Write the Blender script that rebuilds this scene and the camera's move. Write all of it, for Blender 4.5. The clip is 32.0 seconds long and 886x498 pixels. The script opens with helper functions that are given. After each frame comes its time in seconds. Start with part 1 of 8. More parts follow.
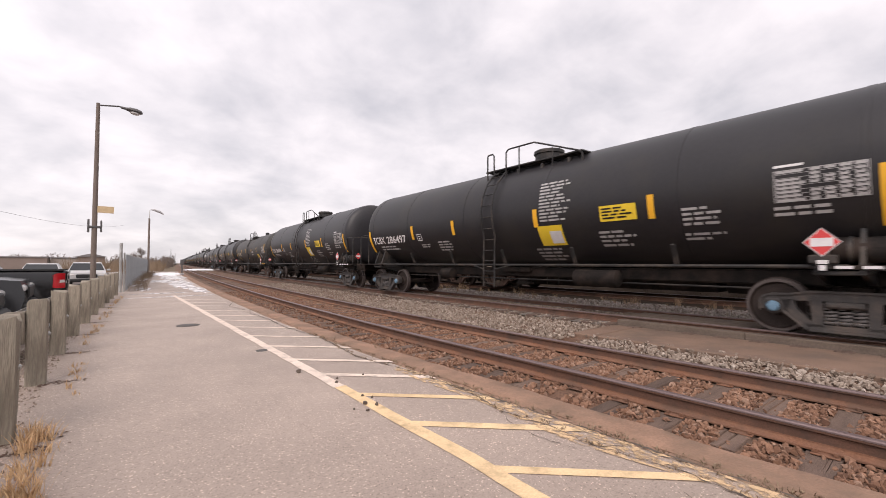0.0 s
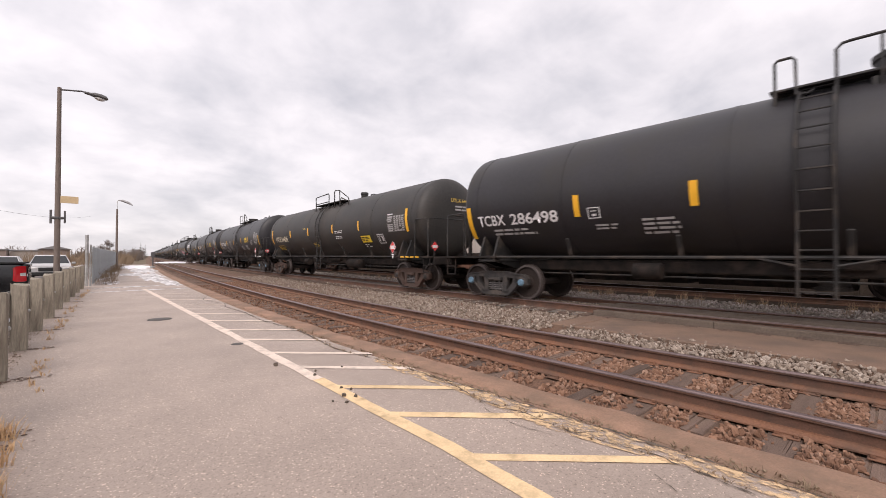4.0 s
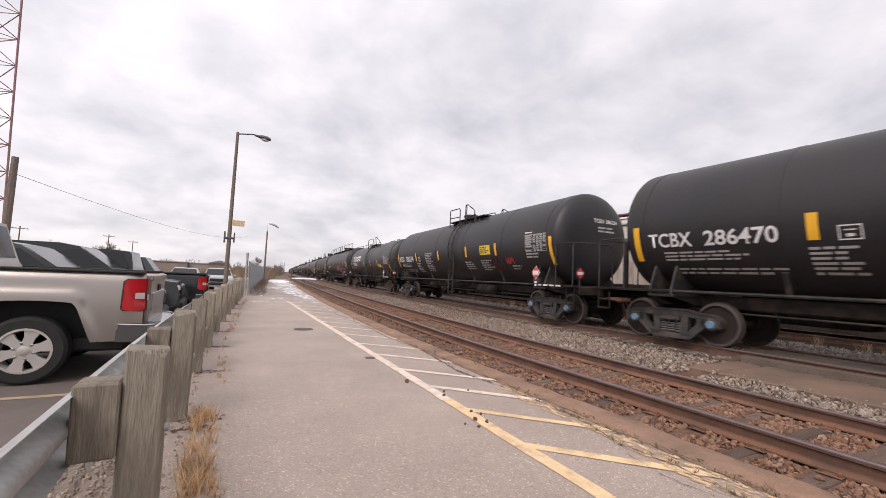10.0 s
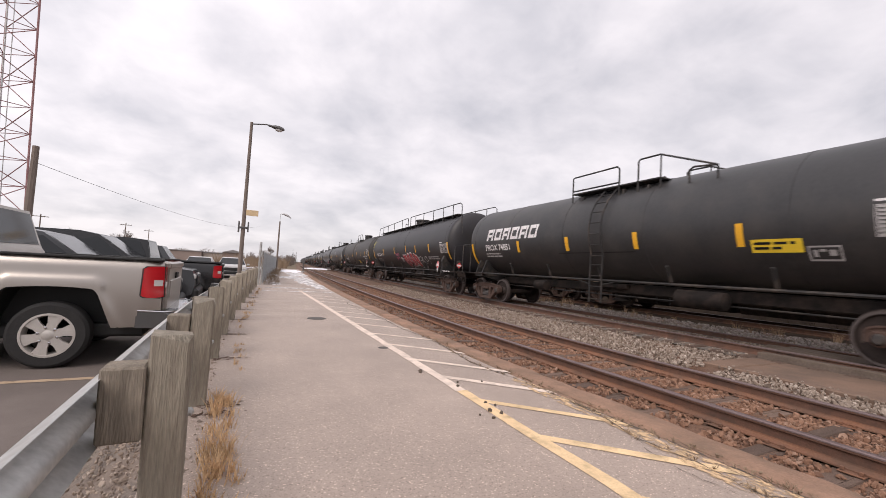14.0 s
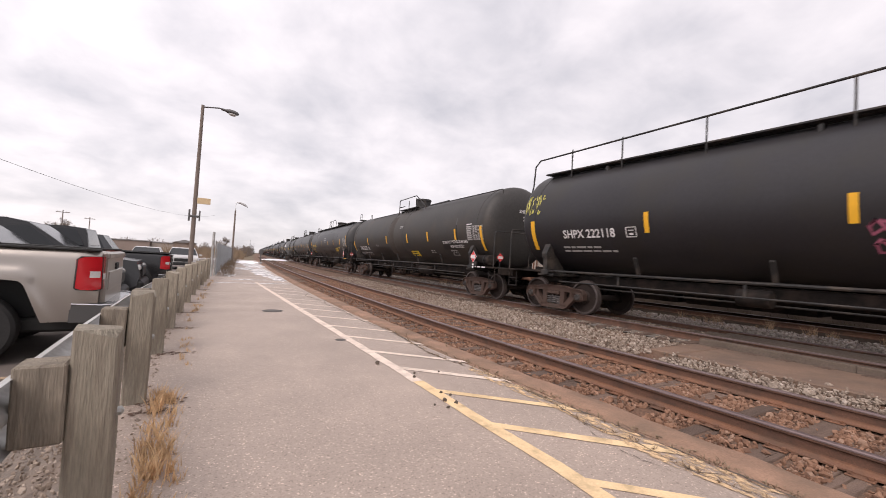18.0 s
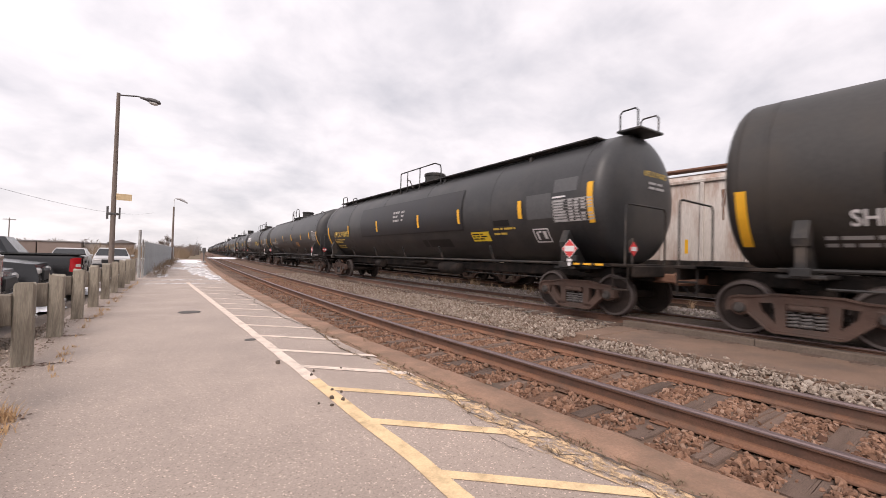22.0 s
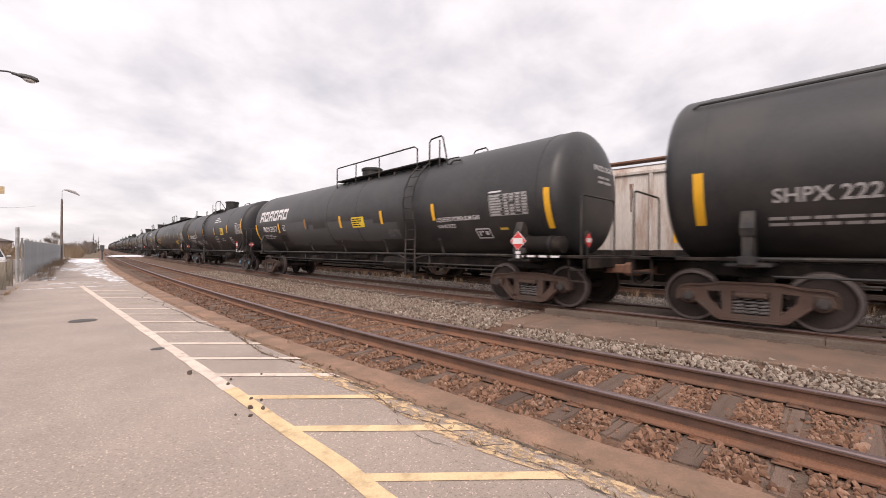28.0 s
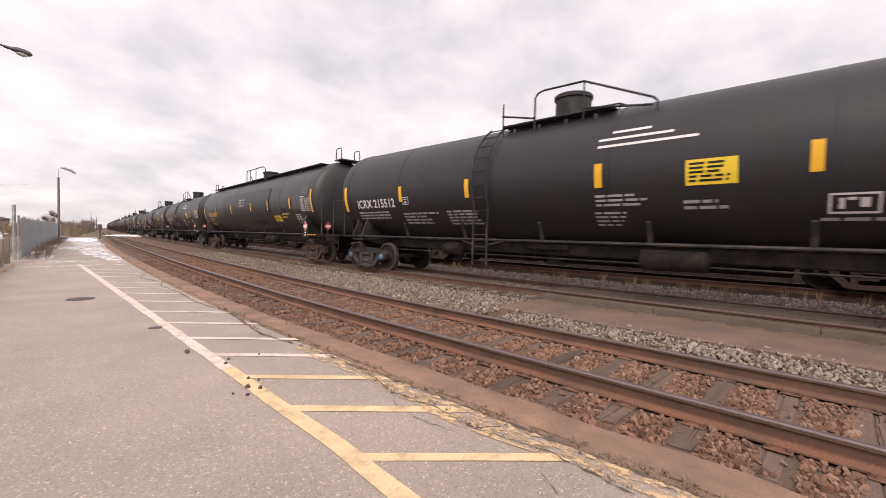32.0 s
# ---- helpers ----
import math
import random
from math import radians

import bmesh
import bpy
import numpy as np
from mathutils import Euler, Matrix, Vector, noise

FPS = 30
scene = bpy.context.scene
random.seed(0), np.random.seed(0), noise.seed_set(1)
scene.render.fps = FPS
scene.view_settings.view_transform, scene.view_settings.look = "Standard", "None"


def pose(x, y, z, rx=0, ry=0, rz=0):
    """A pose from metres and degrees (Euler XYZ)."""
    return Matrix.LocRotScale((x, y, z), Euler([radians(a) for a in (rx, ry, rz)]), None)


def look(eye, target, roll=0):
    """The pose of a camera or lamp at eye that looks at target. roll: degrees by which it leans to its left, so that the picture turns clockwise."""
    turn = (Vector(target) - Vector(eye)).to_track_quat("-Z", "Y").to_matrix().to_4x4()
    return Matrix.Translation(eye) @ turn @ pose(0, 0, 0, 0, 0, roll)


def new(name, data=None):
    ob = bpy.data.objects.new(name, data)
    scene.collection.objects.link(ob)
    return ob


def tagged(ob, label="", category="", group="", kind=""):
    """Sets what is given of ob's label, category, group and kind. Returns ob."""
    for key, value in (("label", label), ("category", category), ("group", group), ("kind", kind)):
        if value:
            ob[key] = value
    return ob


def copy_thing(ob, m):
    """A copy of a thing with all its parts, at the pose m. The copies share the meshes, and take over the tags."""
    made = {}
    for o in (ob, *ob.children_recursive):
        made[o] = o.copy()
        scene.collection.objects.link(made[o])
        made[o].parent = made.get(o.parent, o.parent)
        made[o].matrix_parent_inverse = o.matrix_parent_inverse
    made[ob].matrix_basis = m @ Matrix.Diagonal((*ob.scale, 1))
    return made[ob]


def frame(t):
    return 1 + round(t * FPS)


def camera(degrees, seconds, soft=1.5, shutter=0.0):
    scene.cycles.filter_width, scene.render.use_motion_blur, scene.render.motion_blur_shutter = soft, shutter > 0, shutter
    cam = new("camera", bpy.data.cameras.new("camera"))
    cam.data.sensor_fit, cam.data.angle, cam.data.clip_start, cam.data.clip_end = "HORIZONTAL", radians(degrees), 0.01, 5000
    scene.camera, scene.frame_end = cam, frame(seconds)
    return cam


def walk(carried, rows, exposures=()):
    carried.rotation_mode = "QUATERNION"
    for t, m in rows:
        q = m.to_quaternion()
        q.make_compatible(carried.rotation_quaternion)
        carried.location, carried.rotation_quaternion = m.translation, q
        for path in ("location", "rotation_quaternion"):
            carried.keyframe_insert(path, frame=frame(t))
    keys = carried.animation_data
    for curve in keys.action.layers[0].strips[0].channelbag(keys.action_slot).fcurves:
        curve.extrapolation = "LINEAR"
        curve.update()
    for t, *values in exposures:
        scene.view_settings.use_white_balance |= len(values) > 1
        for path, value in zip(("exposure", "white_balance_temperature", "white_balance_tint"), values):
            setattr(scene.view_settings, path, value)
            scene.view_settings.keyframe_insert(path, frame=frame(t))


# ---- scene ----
cam = camera(94.0, 32.0, soft=0.85, shutter=0.25)
PATH = [
    (0, (-4.062, 1.191, 1.347), (-2.767, 2.714, 1.417), 0.1),
    (0.5, (-4.057, 1.181, 1.353), (-2.714, 2.661, 1.42), -0.0),
    (1, (-4.051, 1.192, 1.342), (-2.669, 2.638, 1.39), -0.0),
    (1.5, (-4.061, 1.176, 1.356), (-2.669, 2.612, 1.387), -0.1),
    (2, (-4.047, 1.185, 1.346), (-2.662, 2.627, 1.37), -0.3),
    (2.5, (-4.052, 1.188, 1.342), (-2.672, 2.635, 1.362), -0.2),
    (3, (-4.06, 1.178, 1.349), (-2.683, 2.628, 1.363), -0.2),
    (3.5, (-4.059, 1.192, 1.339), (-2.685, 2.646, 1.359), 0.0),
    (5.5, (-4.052, 1.184, 1.337), (-2.704, 2.659, 1.442), -1.1),
    (6, (-4.053, 1.181, 1.347), (-2.73, 2.676, 1.472), -1.8),
    (6.5, (-4.059, 1.175, 1.352), (-2.787, 2.715, 1.469), -2.0),
    (7, (-4.069, 1.17, 1.352), (-2.853, 2.754, 1.459), -1.5),
    (7.5, (-4.059, 1.171, 1.344), (-2.894, 2.794, 1.439), -0.7),
    (8, (-4.111, 1.171, 1.344), (-3.019, 2.845, 1.419), 0.8),
    (8.5, (-4.173, 1.164, 1.322), (-3.153, 2.881, 1.412), 2.5),
    (9, (-4.183, 1.155, 1.338), (-3.207, 2.895, 1.476), 3.5),
    (9.5, (-4.211, 1.207, 1.349), (-3.262, 2.961, 1.5), 3.4),
    (10, (-4.283, 1.276, 1.348), (-3.336, 3.032, 1.492), 2.6),
    (10.5, (-4.307, 1.302, 1.338), (-3.347, 3.051, 1.474), 2.1),
    (11, (-4.309, 1.301, 1.336), (-3.31, 3.03, 1.448), 1.9),
    (11.5, (-4.299, 1.312, 1.333), (-3.267, 3.022, 1.437), 2.2),
    (12, (-4.304, 1.312, 1.338), (-3.277, 3.025, 1.441), 2.7),
    (12.5, (-4.314, 1.314, 1.336), (-3.336, 3.055, 1.451), 3.1),
    (13, (-4.322, 1.296, 1.344), (-3.386, 3.06, 1.463), 3.5),
    (13.5, (-4.319, 1.305, 1.34), (-3.406, 3.081, 1.452), 3.6),
    (14, (-4.316, 1.317, 1.337), (-3.411, 3.097, 1.439), 3.3),
    (14.5, (-4.304, 1.323, 1.333), (-3.382, 3.095, 1.417), 2.7),
    (15, (-4.303, 1.319, 1.332), (-3.359, 3.082, 1.404), 2.6),
    (15.5, (-4.31, 1.324, 1.328), (-3.347, 3.076, 1.396), 3.1),
    (17.5, (-4.283, 1.296, 1.34), (-3.283, 3.026, 1.406), 3.9),
    (18, (-4.254, 1.3, 1.337), (-3.193, 2.994, 1.408), 3.4),
    (18.5, (-4.201, 1.268, 1.338), (-3.02, 2.881, 1.4), 2.8),
    (19, (-4.099, 1.18, 1.363), (-2.791, 2.692, 1.398), 2.7),
    (19.5, (-4.026, 1.118, 1.359), (-2.702, 2.618, 1.371), 2.8),
    (20, (-3.975, 1.13, 1.348), (-2.668, 2.644, 1.346), 2.6),
    (20.5, (-3.87, 1.135, 1.349), (-2.548, 2.635, 1.348), 2.5),
    (21, (-3.821, 1.122, 1.355), (-2.511, 2.633, 1.36), 2.3),
    (21.5, (-3.799, 1.079, 1.369), (-2.523, 2.619, 1.388), 1.8),
    (22, (-3.696, 1.037, 1.353), (-2.474, 2.619, 1.395), 1.6),
    (22.5, (-3.632, 1.04, 1.355), (-2.411, 2.623, 1.399), 1.8),
    (23, (-3.626, 1.051, 1.37), (-2.376, 2.611, 1.427), 2.2),
    (23.5, (-3.657, 0.993, 1.421), (-2.36, 2.513, 1.498), 2.1),
    (24, (-3.642, 1.021, 1.4), (-2.315, 2.515, 1.493), 1.8),
    (24.5, (-3.646, 1.022, 1.394), (-2.291, 2.489, 1.503), 1.4),
    (26.5, (-3.64, 1.029, 1.394), (-2.204, 2.417, 1.492), 1.0),
    (27, (-3.639, 1.027, 1.4), (-2.175, 2.388, 1.466), 0.8),
    (27.5, (-3.644, 1.01, 1.398), (-2.17, 2.362, 1.405), 0.3),
    (28, (-3.651, 0.994, 1.409), (-2.185, 2.355, 1.417), 0.4),
    (28.5, (-3.644, 0.989, 1.406), (-2.212, 2.386, 1.411), 0.6),
    (29, (-3.636, 1, 1.398), (-2.235, 2.427, 1.391), 0.7),
    (29.5, (-3.64, 1.01, 1.399), (-2.261, 2.459, 1.384), 0.9),
    (30, (-3.637, 1.015, 1.392), (-2.266, 2.471, 1.363), 0.8),
    (30.5, (-3.638, 1.035, 1.391), (-2.264, 2.487, 1.344), 0.8),
    (31, (-3.63, 1.016, 1.388), (-2.224, 2.438, 1.317), 0.7),
    (31.5, (-3.629, 1.014, 1.388), (-2.198, 2.409, 1.316), 0.9),
    (32, (-3.632, 1.013, 1.394), (-2.163, 2.368, 1.328), 1.3),
]
walk(cam, [(t, look(e, g, r)) for t, e, g, r in PATH], exposures=((0, 0.52, 6680, 15), (7, 0.52, 6580, 14), (10, 0.46, 6560, 14), (15, 0.44, 6600, 14), (18, 0.52, 6650, 15), (28, 0.61, 6800, 15), (32, 0.58, 6850, 16)))

# ---- world, sun, exposure ----
w = bpy.data.worlds.new("overcast_sky")
scene.world = w
w.use_nodes = True
wt = w.node_tree
wn, wl = wt.nodes, wt.links
wn.clear()
wout = wn.new("ShaderNodeOutputWorld")
wbg = wn.new("ShaderNodeBackground")
sky = wn.new("ShaderNodeTexSky")
sky.sky_type = "NISHITA"
sky.sun_disc = False
sky.sun_elevation, sky.sun_rotation = radians(38), radians(250)
geo = wn.new("ShaderNodeTexCoord")
wsep = wn.new("ShaderNodeSeparateXYZ")
wl.new(geo.outputs["Generated"], wsep.inputs[0])
# cloud layer: directions projected onto a flat ceiling of cloud
wz = wn.new("ShaderNodeMath"); wz.operation = "ADD"; wz.inputs[1].default_value = 0.34
wl.new(wsep.outputs[2], wz.inputs[0])
wzm = wn.new("ShaderNodeMath"); wzm.operation = "MAXIMUM"; wzm.inputs[1].default_value = 0.12
wl.new(wz.outputs[0], wzm.inputs[0])
dx = wn.new("ShaderNodeMath"); dx.operation = "DIVIDE"
dy = wn.new("ShaderNodeMath"); dy.operation = "DIVIDE"
wl.new(wsep.outputs[0], dx.inputs[0]); wl.new(wzm.outputs[0], dx.inputs[1])
wl.new(wsep.outputs[1], dy.inputs[0]); wl.new(wzm.outputs[0], dy.inputs[1])
wc = wn.new("ShaderNodeCombineXYZ")
wl.new(dx.outputs[0], wc.inputs[0]); wl.new(dy.outputs[0], wc.inputs[1])
cn1 = wn.new("ShaderNodeTexNoise")
cn1.inputs["Scale"].default_value, cn1.inputs["Detail"].default_value, cn1.inputs["Roughness"].default_value = 1.5, 6.0, 0.52
cn1.inputs["Distortion"].default_value = 0.35
wl.new(wc.outputs[0], cn1.inputs["Vector"])
cn2 = wn.new("ShaderNodeTexNoise")
cn2.inputs["Scale"].default_value, cn2.inputs["Detail"].default_value, cn2.inputs["Roughness"].default_value = 4.6, 5.0, 0.55
cn2.inputs["Distortion"].default_value = 0.25
wl.new(wc.outputs[0], cn2.inputs["Vector"])
cmix = wn.new("ShaderNodeMix"); cmix.inputs["Factor"].default_value = 0.34
wl.new(cn1.outputs["Fac"], cmix.inputs["A"]); wl.new(cn2.outputs["Fac"], cmix.inputs["B"])
ramp = wn.new("ShaderNodeValToRGB")
ramp.color_ramp.elements[0].position, ramp.color_ramp.elements[0].color = 0.34, (0.48, 0.482, 0.515, 1)
ramp.color_ramp.elements[1].position, ramp.color_ramp.elements[1].color = 0.585, (0.775, 0.75, 0.765, 1)
wl.new(cmix.outputs["Result"], ramp.inputs[0])
skyk = wn.new("ShaderNodeVectorMath"); skyk.operation = "SCALE"; skyk.inputs["Scale"].default_value = 0.09
wl.new(sky.outputs[0], skyk.inputs[0])
mixc = wn.new("ShaderNodeMix"); mixc.data_type = "RGBA"; mixc.inputs["Factor"].default_value = 0.9
wl.new(skyk.outputs[0], mixc.inputs["A"]); wl.new(ramp.outputs[0], mixc.inputs["B"])
wgr = wn.new("ShaderNodeMapRange")
wgr.inputs["From Min"].default_value, wgr.inputs["From Max"].default_value = 0.0, 1.0
wgr.inputs["To Min"].default_value, wgr.inputs["To Max"].default_value = 0.97, 1.35
wl.new(wsep.outputs[2], wgr.inputs["Value"])
wmul = wn.new("ShaderNodeVectorMath"); wmul.operation = "SCALE"
# the cloud is brighter on the sun's side
wside = wn.new("ShaderNodeMapRange")
wside.inputs["From Min"].default_value, wside.inputs["From Max"].default_value = -0.6, 0.8
wside.inputs["To Min"].default_value, wside.inputs["To Max"].default_value = 1.03, 0.87
wl.new(wsep.outputs[0], wside.inputs["Value"])
wboth = wn.new("ShaderNodeMath"); wboth.operation = "MULTIPLY"
wl.new(wgr.outputs[0], wboth.inputs[0]); wl.new(wside.outputs[0], wboth.inputs[1])
wl.new(mixc.outputs["Result"], wmul.inputs[0]); wl.new(wboth.outputs[0], wmul.inputs["Scale"])
wl.new(wmul.outputs[0], wbg.inputs["Color"])
wbg.inputs["Strength"].default_value = 1.0
wl.new(wbg.outputs[0], wout.inputs["Surface"])

sun = new("sun", bpy.data.lights.new("sun", "SUN"))
sun.data.energy, sun.data.angle, sun.data.color = 1.5, radians(35), (1.0, 0.93, 0.87)
sun.matrix_world = look((0, 0, 0), (0.62, 0.45, -0.75))

# ---- the curve of the line: everything along the railway bends with it ----
KNOTS = ((4.0, 0.0), (12.0, 0.07), (24.0, 0.095), (43.0, 0.11), (75.0, 0.12), (120.0, 0.13))


def slope(y):
    if y <= KNOTS[0][0]:
        return 0.0
    for (a, p), (b, q) in zip(KNOTS, KNOTS[1:]):
        if y <= b:
            return p + (q - p) * (y - a) / (b - a)
    return KNOTS[-1][1]


CURVE = [0.0]
for k in range(1, 3200):
    CURVE.append(CURVE[-1] + slope(k * 0.25 - 0.125) * 0.25)


def bend(y):
    """Sideways offset of the line at y."""
    if y <= 0:
        return 0.0
    k = min(y / 0.25, 3198.0)
    i = int(k)
    return CURVE[i] + (CURVE[i + 1] - CURVE[i]) * (k - i)


# The platform and what stands on it are laid out in paces of 0.85 m, counted from one standpoint.
PACE = 0.85
STAND = Vector((-4.0, 1.15, 1.35))
PACES = Matrix.Translation(STAND) @ Matrix.Scale(PACE, 4) @ Matrix.Translation(-STAND)


def near_bend(y):
    """Sideways offset of the platform at y, in metres."""
    return PACE * bend(STAND.y + (y - STAND.y) / PACE)


def track_bend(y):
    """Sideways offset of the empty track at y."""
    return near_bend(y) + 0.02 * max(-4.0, min(4.0, y - 1.0))


def track_slope(y):
    return slope(STAND.y + (y - STAND.y) / PACE) + (0.02 if y < 5 else 0.0)


# ---- mesh helpers ----
class Geo:
    """Collects faces of one part."""

    def __init__(self):
        self.v, self.f = [], []

    def add(self, verts, faces, m=None):
        n = len(self.v)
        self.v += [tuple(m @ Vector(p)) if m else tuple(p) for p in verts]
        self.f += [tuple(i + n for i in f) for f in faces]
        return self

    def box(self, c, s, m=None, ch=0.0):
        x, y, z = c
        a, b, h = s[0] / 2, s[1] / 2, s[2] / 2
        if ch <= 0:
            vs = [(x + i * a, y + j * b, z + k * h) for i in (-1, 1) for j in (-1, 1) for k in (-1, 1)]
            return self.add(vs, [(0, 1, 3, 2), (4, 6, 7, 5), (0, 4, 5, 1), (2, 3, 7, 6), (0, 2, 6, 4), (1, 5, 7, 3)], m)
        vs, key = [], {}
        for i in (-1, 1):
            for j in (-1, 1):
                for k in (-1, 1):
                    for ax in range(3):
                        d = [ch if q != ax else 0 for q in range(3)]
                        key[i, j, k, ax] = len(vs)
                        vs.append((x + i * (a - d[0]), y + j * (b - d[1]), z + k * (h - d[2])))
        fs = []
        q4 = ((-1, -1), (1, -1), (1, 1), (-1, 1))
        for ax in range(3):
            for sgn in (-1, 1):
                f = []
                for p, q in q4:
                    t = [p, q]
                    t.insert(ax, sgn)
                    f.append(key[t[0], t[1], t[2], ax])
                flip = (sgn > 0) != (ax == 1)
                fs.append(tuple(f if flip else f[::-1]))
        for ax in range(3):
            o = [q for q in range(3) if q != ax]
            for p in (-1, 1):
                for q in (-1, 1):
                    f = []
                    for e, axx in ((-1, o[0]), (1, o[0]), (1, o[1]), (-1, o[1])):
                        t = [0, 0, 0]
                        t[ax], t[o[0]], t[o[1]] = e, p, q
                        f.append(key[t[0], t[1], t[2], axx])
                    fs.append(tuple(f))
        for i in (-1, 1):
            for j in (-1, 1):
                for k in (-1, 1):
                    fs.append((key[i, j, k, 0], key[i, j, k, 1], key[i, j, k, 2]))
        return self.add(vs, fs, m)

    def tube(self, pts, r, n=8, caps=True):
        """A round bar along a polyline."""
        pts = [Vector(p) for p in pts]
        rings, up = [], None
        for i, p in enumerate(pts):
            d = (pts[min(i + 1, len(pts) - 1)] - pts[max(i - 1, 0)]).normalized()
            if up is None:
                up = Vector((0, 0, 1)) if abs(d.z) < 0.9 else Vector((1, 0, 0))
            side = d.cross(up).normalized()
            up = side.cross(d).normalized()
            rad = r[i] if isinstance(r, (list, tuple)) else r
            rings.append([p + (side * math.cos(2 * math.pi * k / n) + up * math.sin(2 * math.pi * k / n)) * rad for k in range(n)])
        vs = [q for ring in rings for q in ring]
        fs = [(i * n + k, i * n + (k + 1) % n, (i + 1) * n + (k + 1) % n, (i + 1) * n + k) for i in range(len(pts) - 1) for k in range(n)]
        if caps:
            fs += [tuple(range(n - 1, -1, -1)), tuple((len(pts) - 1) * n + k for k in range(n))]
        return self.add(vs, fs)

    def lathe(self, prof, axis, m=None, n=24, caps=True):
        """Profile of (radius, along) turned round an axis (x, y or z)."""
        vs, fs = [], []
        for r, a in prof:
            for k in range(n):
                c, s = r * math.cos(2 * math.pi * k / n), r * math.sin(2 * math.pi * k / n)
                vs.append({"x": (a, c, s), "y": (c, a, s), "z": (c, s, a)}[axis])
        for i in range(len(prof) - 1):
            for k in range(n):
                f = (i * n + k, i * n + (k + 1) % n, (i + 1) * n + (k + 1) % n, (i + 1) * n + k)
                fs.append(f if axis != "y" else f[::-1])
        if caps and prof[0][0] < 0.15:
            fs.append(tuple(range(n)))
        if caps and prof[-1][0] < 0.15:
            fs.append(tuple((len(prof) - 1) * n + k for k in range(n)))
        return self.add(vs, fs, m)

    def prism(self, poly, axis, a, b, m=None):
        """A polygon pushed out along an axis from a to b."""
        n = len(poly)

        def at(p, h):
            return {"x": (h, p[0], p[1]), "y": (p[0], h, p[1]), "z": (p[0], p[1], h)}[axis]
        vs = [at(p, a) for p in poly] + [at(p, b) for p in poly]
        fs = [tuple(range(n)), tuple(range(2 * n - 1, n - 1, -1))]
        fs += [(i, i + n, (i + 1) % n + n, (i + 1) % n) for i in range(n)]
        return self.add(vs, fs, m)

    def mesh(self, name, mat, smooth=35):
        me = bpy.data.meshes.new(name)
        me.from_pydata(self.v, [], self.f)
        if mat:
            me.materials.append(mat)
        b = bmesh.new()
        b.from_mesh(me)
        if len(b.faces) < 60000:
            bmesh.ops.recalc_face_normals(b, faces=b.faces[:])
        b.to_mesh(me)
        b.free()
        if smooth:
            me.shade_smooth()
            me.set_sharp_from_angle(angle=radians(smooth))
        return me


def part(name, g, mat, parent=None, label="", smooth=35, at=None):
    """Links collected faces as one mesh object, under a thing or a part."""
    ob = new(name, g if isinstance(g, bpy.types.Mesh) else g.mesh(name, mat, smooth))
    if parent:
        ob.parent = parent
    if at is not None:
        ob.matrix_basis = at
    if label:
        tagged(ob, label)
    return ob


def thing(name, label, category, m=None, group="", kind="", g=None, mat=None, smooth=35):
    ob = new(name, g.mesh(name, mat, smooth) if g else None)
    if m is not None:
        ob.matrix_basis = m
    return tagged(ob, label, category, group, kind)


